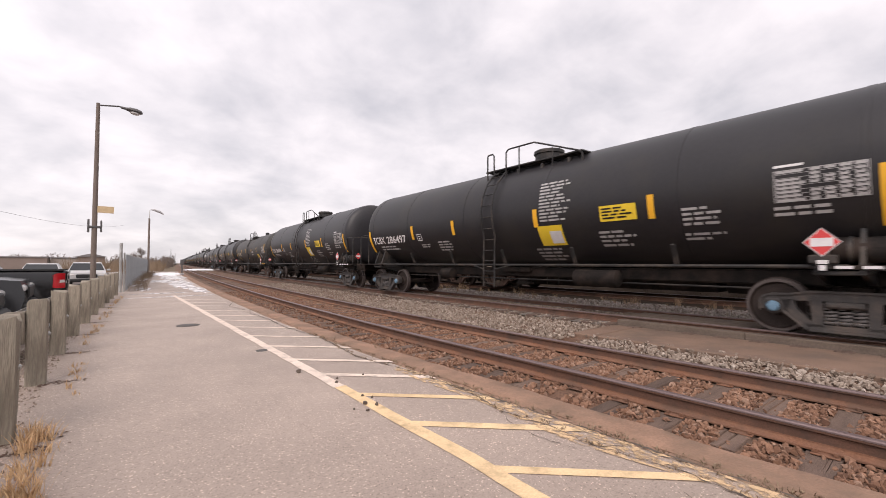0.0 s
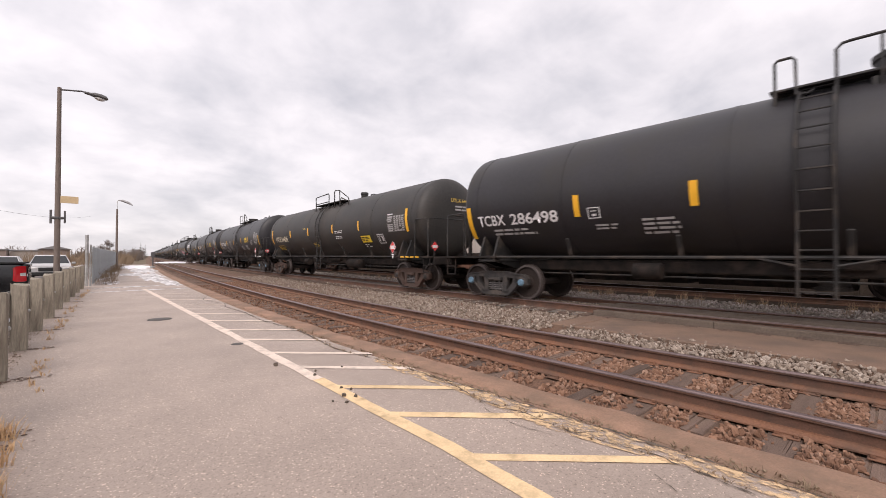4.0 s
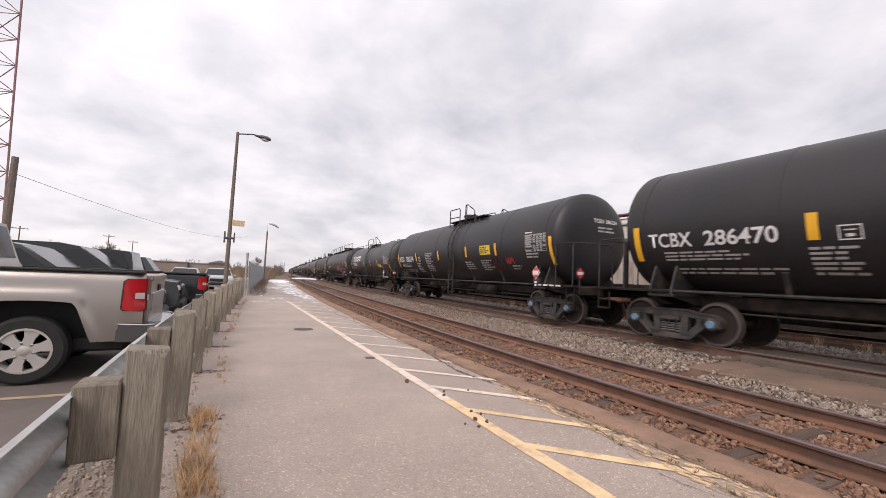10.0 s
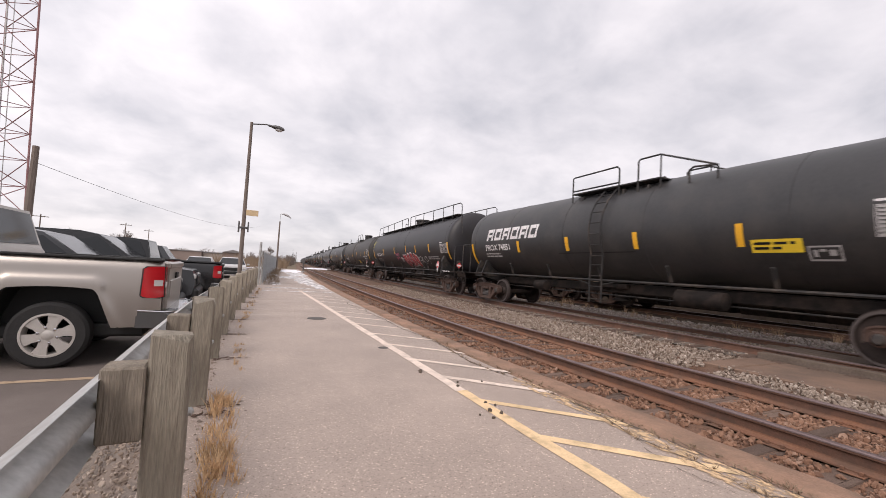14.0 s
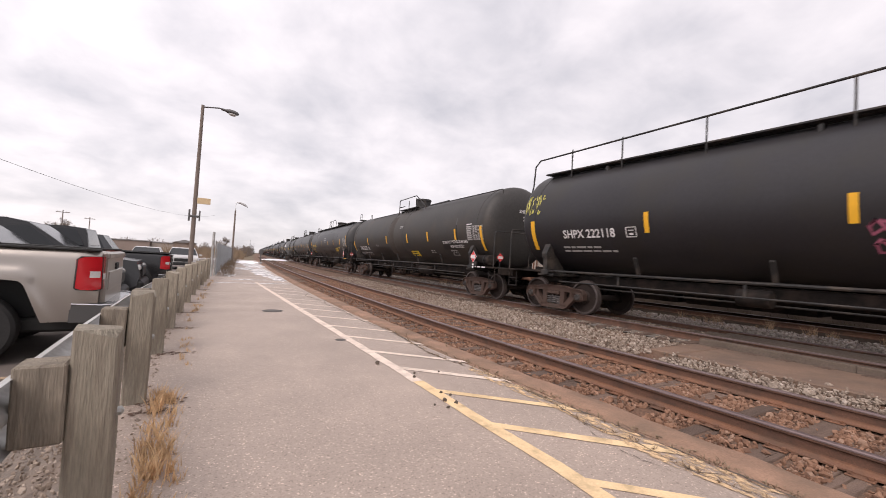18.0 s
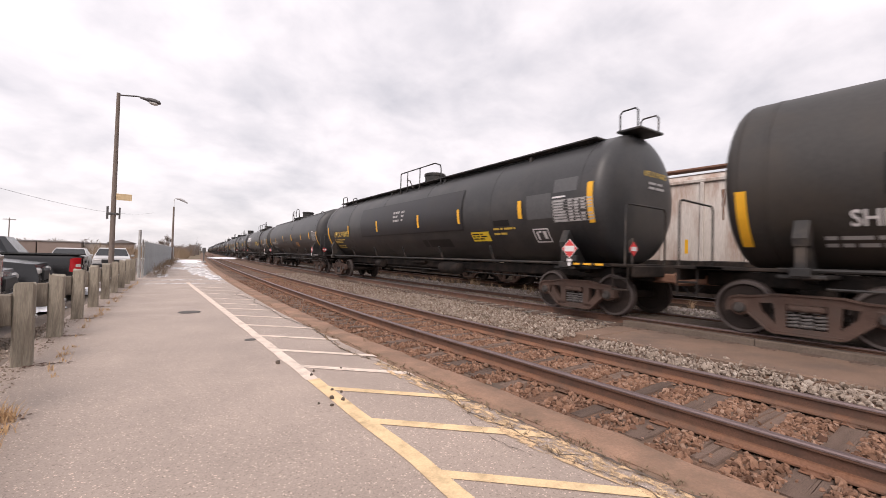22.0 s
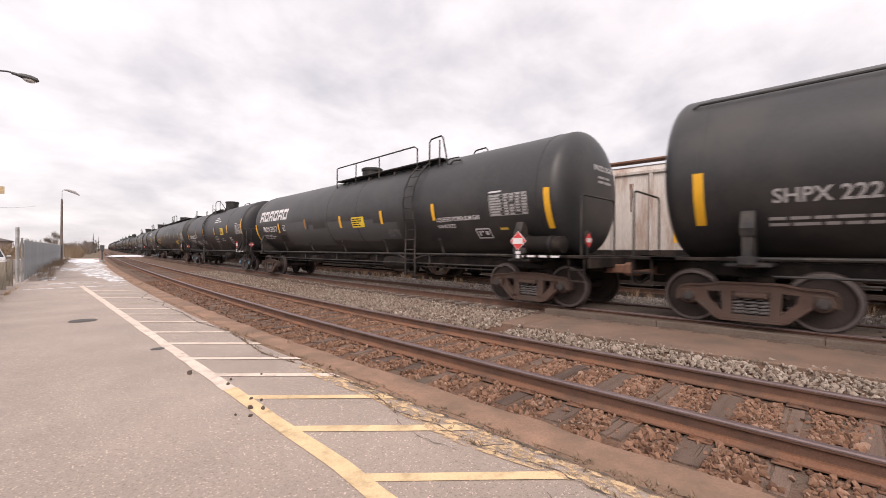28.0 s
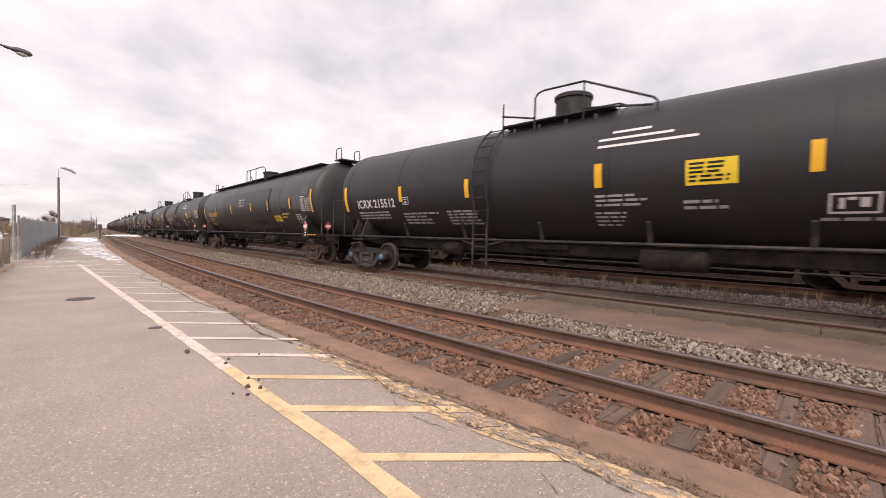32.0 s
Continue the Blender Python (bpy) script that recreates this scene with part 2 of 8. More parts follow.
# ---- materials ----
def material(name, base, rough=0.7, metal=0.0, spread=0.25, scale=6.0, fine=60.0, bump=0.15, dirt=None, dirt_amount=0.3, dirt_scale=1.2,
             vary=0.0, stretch=(1, 1, 1), spec=0.4, object_space=True, depth=0.01):
    mt = bpy.data.materials.new(name)
    mt.use_nodes = True
    n, l = mt.node_tree.nodes, mt.node_tree.links
    p = n["Principled BSDF"]
    tc = n.new("ShaderNodeTexCoord")
    mp = n.new("ShaderNodeMapping")
    mp.inputs["Scale"].default_value = stretch
    l.new(tc.outputs["Object"], mp.inputs[0])
    n1 = n.new("ShaderNodeTexNoise")
    n1.inputs["Scale"].default_value, n1.inputs["Detail"].default_value = scale, 5
    n2 = n.new("ShaderNodeTexNoise")
    n2.inputs["Scale"].default_value, n2.inputs["Detail"].default_value = fine, 3
    for q in (n1, n2):
        l.new(mp.outputs[0], q.inputs["Vector"])
    add = n.new("ShaderNodeMath"); add.operation = "ADD"
    l.new(n1.outputs["Fac"], add.inputs[0]); l.new(n2.outputs["Fac"], add.inputs[1])
    mr = n.new("ShaderNodeMapRange")
    mr.inputs["From Min"].default_value, mr.inputs["From Max"].default_value = 0.6, 1.4
    mr.inputs["To Min"].default_value, mr.inputs["To Max"].default_value = 1 - spread, 1 + spread
    l.new(add.outputs[0], mr.inputs["Value"])
    col = n.new("ShaderNodeVectorMath"); col.operation = "SCALE"
    col.inputs[0].default_value = base
    l.new(mr.outputs[0], col.inputs["Scale"])
    out = col.outputs[0]
    if vary:
        oi = n.new("ShaderNodeObjectInfo")
        vr = n.new("ShaderNodeMapRange")
        vr.inputs["To Min"].default_value, vr.inputs["To Max"].default_value = 1 - vary, 1 + vary
        l.new(oi.outputs["Random"], vr.inputs["Value"])
        c2 = n.new("ShaderNodeVectorMath"); c2.operation = "SCALE"
        l.new(out, c2.inputs[0]); l.new(vr.outputs[0], c2.inputs["Scale"])
        out = c2.outputs[0]
    if dirt:
        n3 = n.new("ShaderNodeTexNoise")
        n3.inputs["Scale"].default_value, n3.inputs["Detail"].default_value, n3.inputs["Roughness"].default_value = dirt_scale, 8, 0.65
        l.new(mp.outputs[0], n3.inputs["Vector"])
        dr = n.new("ShaderNodeMapRange")
        dr.inputs["From Min"].default_value, dr.inputs["From Max"].default_value = 0.62 - dirt_amount * 0.4, 0.78 - dirt_amount * 0.3
        l.new(n3.outputs["Fac"], dr.inputs["Value"])
        mx = n.new("ShaderNodeMix"); mx.data_type = "RGBA"
        mx.inputs["B"].default_value = (*dirt, 1)
        l.new(dr.outputs[0], mx.inputs["Factor"]); l.new(out, mx.inputs["A"])
        out = mx.outputs["Result"]
    l.new(out, p.inputs["Base Color"])
    p.inputs["Roughness"].default_value, p.inputs["Metallic"].default_value = rough, metal
    p.inputs["Specular IOR Level"].default_value = spec
    if bump:
        bp = n.new("ShaderNodeBump")
        bp.inputs["Strength"].default_value, bp.inputs["Distance"].default_value = bump, depth
        l.new(add.outputs[0], bp.inputs["Height"]); l.new(bp.outputs[0], p.inputs["Normal"])
    return mt


def asphalt_material(name, base, light, dark, scale=95.0):
    """Worn asphalt: stone chips of many tones in a grey binder, with broad stains."""
    mt = material(name, base, 0.62, scale=1.1, fine=28, spread=0.08, bump=0.0, spec=0.55)
    n, l = mt.node_tree.nodes, mt.node_tree.links
    p = n["Principled BSDF"]
    old = p.inputs["Base Color"].links[0].from_socket
    tc = n.new("ShaderNodeTexCoord")
    vo = n.new("ShaderNodeTexVoronoi")
    vo.inputs["Scale"].default_value = scale
    l.new(tc.outputs["Object"], vo.inputs["Vector"])
    sp = n.new("ShaderNodeSeparateColor")
    l.new(vo.outputs["Color"], sp.inputs[0])
    rp = n.new("ShaderNodeValToRGB")
    els = rp.color_ramp.elements
    els[0].position, els[0].color = 0.0, (dark, dark * 0.97, dark * 0.95, 1)
    els[1].position, els[1].color = 1.0, (light, light * 0.97, light * 0.95, 1)
    for q, v in ((0.08, 0.86), (0.5, 1.0), (0.93, 1.06), (0.955, 1.12), (0.968, light * 0.92)):
        els.new(q).color = (v, v, v, 1)
    l.new(sp.outputs[0], rp.inputs[0])
    mul = n.new("ShaderNodeMix"); mul.data_type = "RGBA"; mul.blend_type = "MULTIPLY"; mul.inputs["Factor"].default_value = 1.0
    l.new(old, mul.inputs["A"]); l.new(rp.outputs[0], mul.inputs["B"])
    st = n.new("ShaderNodeTexNoise")
    st.inputs["Scale"].default_value, st.inputs["Detail"].default_value, st.inputs["Roughness"].default_value = 0.7, 7, 0.6
    l.new(tc.outputs["Object"], st.inputs["Vector"])
    sr = n.new("ShaderNodeMapRange")
    sr.inputs["From Min"].default_value, sr.inputs["From Max"].default_value = 0.3, 0.7
    sr.inputs["To Min"].default_value, sr.inputs["To Max"].default_value = 0.86, 1.13
    l.new(st.outputs["Fac"], sr.inputs["Value"])
    sc = n.new("ShaderNodeVectorMath"); sc.operation = "SCALE"
    l.new(mul.outputs["Result"], sc.inputs[0]); l.new(sr.outputs[0], sc.inputs["Scale"])
    l.new(sc.outputs[0], p.inputs["Base Color"])
    bp = n.new("ShaderNodeBump")
    bp.inputs["Strength"].default_value, bp.inputs["Distance"].default_value = 0.4, 0.005
    l.new(sp.outputs[1], bp.inputs["Height"]); l.new(bp.outputs[0], p.inputs["Normal"])
    return mt


def worn_paint(name, base, keep, scale=9.0, stretch=(1, 1, 1), soft=0.1):
    """Road paint that has flaked off in places; keep is the share that is left."""
    mt = material(name, base, 0.85, scale=4, fine=70, spread=0.2, bump=0.25, dirt=tuple(c * 0.62 for c in base), dirt_amount=0.3, dirt_scale=5)
    n, l = mt.node_tree.nodes, mt.node_tree.links
    tc = n.new("ShaderNodeTexCoord")
    mp = n.new("ShaderNodeMapping"); mp.inputs["Scale"].default_value = stretch
    l.new(tc.outputs["Object"], mp.inputs[0])
    nz = n.new("ShaderNodeTexNoise")
    nz.inputs["Scale"].default_value, nz.inputs["Detail"].default_value, nz.inputs["Roughness"].default_value = scale, 9, 0.72
    l.new(mp.outputs[0], nz.inputs["Vector"])
    mr = n.new("ShaderNodeMapRange")
    c = 0.5 + (0.5 - keep) * 0.42
    mr.inputs["From Min"].default_value, mr.inputs["From Max"].default_value = c - soft / 2, c + soft / 2
    l.new(nz.outputs["Fac"], mr.inputs["Value"])
    l.new(mr.outputs[0], n["Principled BSDF"].inputs["Alpha"])
    return mt


M = {}
M["asphalt"] = asphalt_material("weathered_asphalt", (0.345, 0.276, 0.232), 1.85, 0.6, 112.0)
M["paint"] = worn_paint("worn_yellow_paint", (0.70, 0.51, 0.30), 0.97, 12.0)
M["paint_pale"] = worn_paint("faded_yellow_paint", (0.68, 0.565, 0.48), 0.96, 8.0)
M["paint_edge"] = worn_paint("flaked_yellow_edge_paint", (0.60, 0.42, 0.25), 0.48, 9.0, (1.5, 0.8, 1))
M["bay"] = worn_paint("faded_bay_paint", (0.38, 0.28, 0.19), 0.75, 9.0)
M["lot"] = material("parking_asphalt", (0.135, 0.112, 0.10), 0.92, scale=0.5, fine=120, spread=0.25, bump=0.5, dirt=(0.18, 0.15, 0.135), dirt_amount=0.4, dirt_scale=0.4)
M["concrete"] = material("old_concrete_edge", (0.2907, 0.1767, 0.1215), 0.95, scale=2.5, fine=45, spread=0.25, bump=0.8, dirt=(0.19, 0.125, 0.088), dirt_amount=0.5, dirt_scale=1.6)
M["dirt"] = material("dirty_ballast_ground", (0.1683, 0.093, 0.0603), 0.97, scale=3, fine=35, spread=0.45, bump=1.0, dirt=(0.12, 0.09, 0.07), dirt_amount=0.5, dirt_scale=1.5, depth=0.03)
M["verge"] = material("gravelly_verge_dirt", (0.20, 0.165, 0.14), 0.97, scale=3, fine=60, spread=0.35, bump=1.0, dirt=(0.20, 0.155, 0.125), dirt_amount=0.5, dirt_scale=1.5, depth=0.02)
M["greyground"] = material("grey_ballast_ground", (0.17, 0.148, 0.13), 0.97, scale=4, fine=22, spread=0.5, bump=1.0, dirt=(0.16, 0.13, 0.11), dirt_amount=0.4, dirt_scale=0.8, depth=0.03)
M["land"] = material("winter_ground", (0.16, 0.13, 0.10), 0.97, scale=0.15, fine=4, spread=0.35, bump=0.3, dirt=(0.20, 0.165, 0.12), dirt_amount=0.5, dirt_scale=0.05, spec=0.02)
# rust colour, taken darker for the shade below the rail head
M["rail"] = material("rusty_shade_darkened_rail", (0.1377, 0.07254, 0.0495), 0.8, metal=0.1, scale=5, fine=70, spread=0.3, bump=0.3, dirt=(0.085, 0.052, 0.04), dirt_amount=0.4, dirt_scale=3)
M["railfoot"] = material("orange_rust_dust", (0.2295, 0.1097, 0.0648), 0.9, scale=4, fine=60, spread=0.35, bump=0.4, dirt=(0.13, 0.075, 0.052), dirt_amount=0.55, dirt_scale=2)
M["railtop"] = material("worn_rail_head", (0.21, 0.155, 0.15), 0.45, metal=0.55, scale=3, fine=50, spread=0.2, bump=0.05)
M["tie"] = material("old_timber_tie", (0.1377, 0.0931, 0.07254), 0.95, scale=2, fine=26, spread=0.4, bump=0.8, vary=0.3, stretch=(1, 6, 1))
M["plank"] = material("crossing_timber", (0.13, 0.10, 0.08), 0.95, scale=2, fine=30, spread=0.3, bump=0.7, stretch=(6, 1, 1))
M["slab"] = material("crossing_slab", (0.1989, 0.1302, 0.0945), 0.95, scale=1.4, fine=60, spread=0.25, bump=0.5, dirt=(0.14, 0.10, 0.078), dirt_amount=0.4)
M["black"] = material("black_tank_paint", (0.0205, 0.019, 0.0215), 0.45, scale=0.8, fine=14, spread=0.22, bump=0.03, dirt=(0.026, 0.023, 0.021), dirt_amount=0.35, dirt_scale=0.7, vary=0.15, spec=0.42)
M["black_dusty"] = material("dusty_black_tank_paint", (0.030, 0.0275, 0.026), 0.55, scale=0.8, fine=14, spread=0.3, bump=0.03, dirt=(0.046, 0.037, 0.030), dirt_amount=0.42, dirt_scale=0.6, vary=0.15, spec=0.45)
M["steel"] = material("black_painted_steel", (0.02, 0.019, 0.019), 0.6, scale=4, fine=40, spread=0.3, bump=0.1, dirt=(0.07, 0.055, 0.045), dirt_amount=0.35, dirt_scale=2)
M["under"] = material("grimy_underframe_steel", (0.018, 0.015, 0.014), 0.85, spec=0.2, scale=4, fine=40, spread=0.35, bump=0.2, dirt=(0.045, 0.033, 0.027), dirt_amount=0.42, dirt_scale=2)
M["truck"] = material("dusty_cast_steel", (0.045, 0.041, 0.040), 0.7, scale=5, fine=50, spread=0.3, bump=0.25, dirt=(0.10, 0.08, 0.068), dirt_amount=0.38, dirt_scale=2.5, vary=0.25)
M["spring"] = material("dusty_coil_spring", (0.13, 0.12, 0.118), 0.65, scale=6, fine=50, spread=0.3, bump=0.1)
M["wheel"] = material("wheel_steel", (0.0357, 0.02511, 0.0216), 0.75, metal=0.1, scale=5, fine=40, spread=0.3, bump=0.1)
M["tread"] = material("bright_wheel_rim", (0.12, 0.10, 0.095), 0.5, metal=0.5, scale=8, fine=50, spread=0.15, bump=0.05)
M["cap_blue"] = material("blue_bearing_cap", (0.14, 0.24, 0.33), 0.5, scale=9, fine=60, spread=0.25, bump=0.05)
M["white"] = material("white_stencil_paint", (0.68, 0.66, 0.66), 0.6, scale=6, fine=50, spread=0.12, bump=0.0)
M["grey_txt"] = material("faded_stencil_paint", (0.40, 0.385, 0.38), 0.6, scale=6, fine=50, spread=0.2, bump=0.0)
M["yellow"] = material("yellow_reflective_strip", (0.80, 0.42, 0.03), 0.45, scale=6, fine=50, spread=0.1, bump=0.0)
M["yellow_sign"] = material("yellow_panel", (0.80, 0.56, 0.04), 0.5, scale=6, fine=50, spread=0.08, bump=0.0)
M["yellow_txt"] = material("yellow_stencil_paint", (0.62, 0.42, 0.08), 0.55, scale=6, fine=50, spread=0.15, bump=0.0)
M["red"] = material("red_placard", (0.62, 0.06, 0.06), 0.5, scale=6, fine=50, spread=0.1, bump=0.0)
M["post"] = material("weathered_post_wood", (0.295, 0.258, 0.205), 0.92, scale=3, fine=26, spread=0.35, bump=0.7, vary=0.15, stretch=(5, 5, 0.5), dirt=(0.15, 0.12, 0.095), dirt_amount=0.3, dirt_scale=2)
M["block"] = material("dark_weathered_block_wood", (0.20, 0.17, 0.135), 0.92, scale=3, fine=26, spread=0.4, bump=0.7, vary=0.15, stretch=(5, 5, 0.5), dirt=(0.12, 0.10, 0.08), dirt_amount=0.35, dirt_scale=2)
M["galv"] = material("galvanised_steel", (0.50, 0.50, 0.49), 0.5, metal=0.6, scale=4, fine=30, spread=0.2, bump=0.05, dirt=(0.30, 0.28, 0.26), dirt_amount=0.35, dirt_scale=1.5)
M["pole"] = material("weathered_pole", (0.17, 0.135, 0.115), 0.85, scale=3, fine=30, spread=0.3, bump=0.3, stretch=(4, 4, 0.5))
M["lamp"] = material("dark_lamp_housing", (0.10, 0.095, 0.095), 0.6, scale=8, fine=50, spread=0.2, bump=0.05)
M["sign"] = material("faded_yellow_sign", (0.60, 0.45, 0.27), 0.7, scale=8, fine=50, spread=0.15, bump=0.0)
M["snow"] = material("old_snow", (0.82, 0.82, 0.85), 0.8, scale=3, fine=30, spread=0.08, bump=0.5, depth=0.03)
M["grass"] = material("dry_grass", (0.56, 0.38, 0.22), 0.95, scale=5, fine=50, spread=0.4, bump=0.0)
M["straw"] = material("pale_dead_weeds", (0.40, 0.27, 0.17), 0.95, scale=5, fine=50, spread=0.4, bump=0.0)
M["weed"] = material("brown_dead_weeds", (0.23, 0.165, 0.11), 0.95, scale=5, fine=50, spread=0.4, bump=0.0)
M["litter"] = material("damp_leaf_litter", (0.11, 0.068, 0.05), 0.95, scale=5, fine=50, spread=0.4, bump=0.0)
M["fence"] = material("grey_fence_slats", (0.33, 0.35, 0.36), 0.7, metal=0.1, scale=1.5, fine=30, spread=0.2, bump=0.1, vary=0.12)
M["hopper"] = material("dirty_white_hopper_paint", (0.52, 0.47, 0.43), 0.7, scale=0.8, fine=16, spread=0.16, bump=0.08, dirt=(0.30, 0.19, 0.14), dirt_amount=0.38, dirt_scale=0.9, stretch=(1.6, 1.6, 0.35))
M["rust"] = material("rusty_steel", (0.20, 0.105, 0.07), 0.85, scale=4, fine=30, spread=0.35, bump=0.2)
M["twig"] = material("bare_twigs", (0.20, 0.165, 0.145), 0.95, scale=1, fine=10, spread=0.35, bump=0.0)
M["conifer"] = material("dark_conifer_needles", (0.045, 0.055, 0.04), 0.95, scale=1, fine=10, spread=0.4, bump=0.0)
M["wall_tan"] = material("tan_building_wall", (0.38, 0.33, 0.29), 0.9, scale=0.5, fine=10, spread=0.15, bump=0.1)
M["wall_brown"] = material("brown_building_wall", (0.26, 0.205, 0.18), 0.9, scale=0.5, fine=10, spread=0.15, bump=0.1)
M["roof"] = material("grey_roof", (0.22, 0.21, 0.21), 0.9, scale=0.5, fine=10, spread=0.15, bump=0.1)
M["wire"] = material("dark_cable", (0.06, 0.06, 0.065), 0.7, bump=0)
M["tower"] = material("faded_red_tower_steel", (0.30, 0.16, 0.16), 0.7, scale=2, fine=20, spread=0.25, bump=0.0)
M["silver"] = material("silver_car_paint", (0.37, 0.335, 0.305), 0.30, metal=0.75, scale=2, fine=300, spread=0.05, bump=0.0, spec=0.6, dirt=(0.38, 0.34, 0.30), dirt_amount=0.2, dirt_scale=1.0)
M["carblack"] = material("black_car_paint", (0.012, 0.012, 0.013), 0.22, scale=2, fine=300, spread=0.1, bump=0.0, spec=0.6)
M["cargrey"] = material("dark_grey_car_paint", (0.05, 0.052, 0.056), 0.25, metal=0.2, scale=2, fine=300, spread=0.1, bump=0.0, spec=0.6)
M["carwhite"] = material("white_car_paint", (0.44, 0.43, 0.43), 0.3, scale=2, fine=300, spread=0.05, bump=0.0, spec=0.6)
M["bumper"] = material("dark_grey_bumper", (0.075, 0.073, 0.073), 0.35, metal=0.0, scale=4, fine=90, spread=0.15, bump=0.03)
M["plastic"] = material("black_trim_plastic", (0.018, 0.018, 0.018), 0.6, scale=8, fine=80, spread=0.2, bump=0.05)
M["rubber"] = material("tyre_rubber", (0.022, 0.021, 0.021), 0.85, scale=8, fine=80, spread=0.25, bump=0.15)
M["chrome"] = material("chrome_trim", (0.55, 0.55, 0.56), 0.2, metal=1.0, scale=8, fine=80, spread=0.05, bump=0.0)
M["alloy"] = material("alloy_rim", (0.46, 0.43, 0.40), 0.42, metal=0.3, scale=8, fine=80, spread=0.1, bump=0.0)
M["taillight"] = material("red_tail_lens", (0.46, 0.012, 0.018), 0.15, scale=8, fine=80, spread=0.1, bump=0.0, spec=0.7)
M["lens_white"] = material("clear_lamp_lens", (0.6, 0.58, 0.56), 0.15, scale=8, fine=80, spread=0.1, bump=0.0, spec=0.7)
M["glass"] = material("dark_car_glass", (0.012, 0.014, 0.016), 0.10, scale=1, fine=3, spread=0.1, bump=0.0, spec=0.4)
M["iron"] = material("cast_iron_cover", (0.10, 0.09, 0.085), 0.75, metal=0.3, scale=6, fine=60, spread=0.25, bump=0.3)
M["pink"] = material("faded_graffiti_pink", (0.36, 0.10, 0.16), 0.6, bump=0.0)
M["graf_red"] = material("graffiti_red", (0.42, 0.05, 0.06), 0.55, bump=0.0)
M["graf_yellow"] = material("graffiti_yellow", (0.50, 0.46, 0.12), 0.55, bump=0.0)
M["patch"] = material("grey_repaint_patch", (0.085, 0.085, 0.088), 0.55, scale=1, fine=14, spread=0.15, bump=0.02)
M["patch_dark"] = material("dark_repaint_patch", (0.010, 0.010, 0.011), 0.45, scale=1, fine=14, spread=0.15, bump=0.02)
M["patch_light"] = material("pale_scrawl_paint", (0.2, 0.2, 0.2), 0.6, bump=0.0)
M["graf_dim"] = material("faded_dark_red_graffiti", (0.10, 0.02, 0.022), 0.6, bump=0.0)
M["orange_panel"] = material("dull_orange_panel", (0.36, 0.17, 0.05), 0.6, scale=6, fine=40, spread=0.25, bump=0.0)
M["dust"] = material("brown_dust_film", (0.062, 0.05, 0.042), 0.75, scale=1.2, fine=14, spread=0.35, bump=0.0)
M["truck_brown"] = material("rust_brown_cast_steel", (0.0867, 0.05208, 0.0405), 0.85, scale=5, fine=50, spread=0.35, bump=0.25, dirt=(0.07, 0.05, 0.042), dirt_amount=0.45, dirt_scale=2.5)
M["black_faded"] = material("faded_black_tank_paint", (0.030, 0.0295, 0.031), 0.45, scale=0.8, fine=14, spread=0.25, bump=0.03, dirt=(0.05, 0.046, 0.044), dirt_amount=0.4, dirt_scale=0.7, spec=0.5)
M["thin_snow"] = worn_paint("thin_melting_snow", (0.74, 0.72, 0.72), 0.62, 2.2, (1, 0.5, 1), 0.22)
M["crack"] = material("crack_dirt", (0.10, 0.078, 0.062), 0.95, scale=9, fine=60, spread=0.35, bump=0.3)
# near-black ground colour stands in for shade beneath the standing cars
M["cinder"] = material("shade_dark_siding_ground", (0.045, 0.034, 0.028), 0.97, scale=2, fine=20, spread=0.45, bump=0.8, dirt=(0.065, 0.05, 0.037), dirt_amount=0.45, dirt_scale=0.7, spec=0.05, depth=0.03)
# grass tone lowered to pass for shade on the added bank
M["shade_weed"] = material("shade_dark_bank_grass", (0.075, 0.055, 0.037), 0.95, scale=5, fine=50, spread=0.4, bump=0.0, spec=0.05)

# ---- ground, platform, tracks ----
RAIL_A, RAIL_B = 0.285, 1.79           # the empty track
RAIL_C, RAIL_D = 5.10, 6.605           # the train's track
RAIL_E, RAIL_F = 11.35, 12.855         # the siding with standing hoppers
TOP_1, TOP_2 = 0.075, 0.18             # rail heads


def ribbon(g, prof, ys, curve=bend):
    """A strip along the line; prof is a list of (x, z) across it."""
    n = len(prof)
    vs = [(x + curve(y), y, z) for y in ys for x, z in prof]
    fs = [(i * n + j, i * n + j + 1, (i + 1) * n + j + 1, (i + 1) * n + j) for i in range(len(ys) - 1) for j in range(n - 1)]
    return g.add(vs, fs)


def steps(a, b, d):
    n = max(1, round((b - a) / d))
    return [a + (b - a) * i / n for i in range(n + 1)]


def setting(name, g, mat, label="", category="ground", smooth=35):
    ob = part(name, g, mat, smooth=smooth)
    return tagged(ob, label, category, kind="structure")


YSN = steps(-40, 0, 4) + steps(0, 24, 0.5)[1:] + steps(24, 80, 2)[1:] + steps(80, 700, 20)[1:]
YS = steps(-40, 4, 4) + steps(4, 80, 2)[1:] + steps(80, 700, 20)[1:]
g = Geo()
xs = [-1800, -700, -300, -120, -60, -30, -10, 0, 10, 20, 40, 80, 160, 300, 700, 1800]
yy = [-1500, -500, -150, -60, -20, 0, 20, 60, 120, 200, 350, 600, 1000, 2200]
g.add([(x, y, -0.32) for y in yy for x in xs], [(i * 16 + j, i * 16 + j + 1, (i + 1) * 16 + j + 1, (i + 1) * 16 + j) for i in range(len(yy) - 1) for j in range(15)])
setting("ground", g, M["land"], "flat brown winter ground reaching the horizon")

g = Geo()
ribbon(g, [(-75, -0.06), (-40, -0.06), (-20, -0.06), (-8, -0.06), (-5.2, -0.06), (-4.8, -0.075), (-4.7, -0.3)], steps(-40, 90, 2.5))
setting("pavement_parking_lot", g, M["lot"], "dark worn asphalt of a parking lot", "pavement")

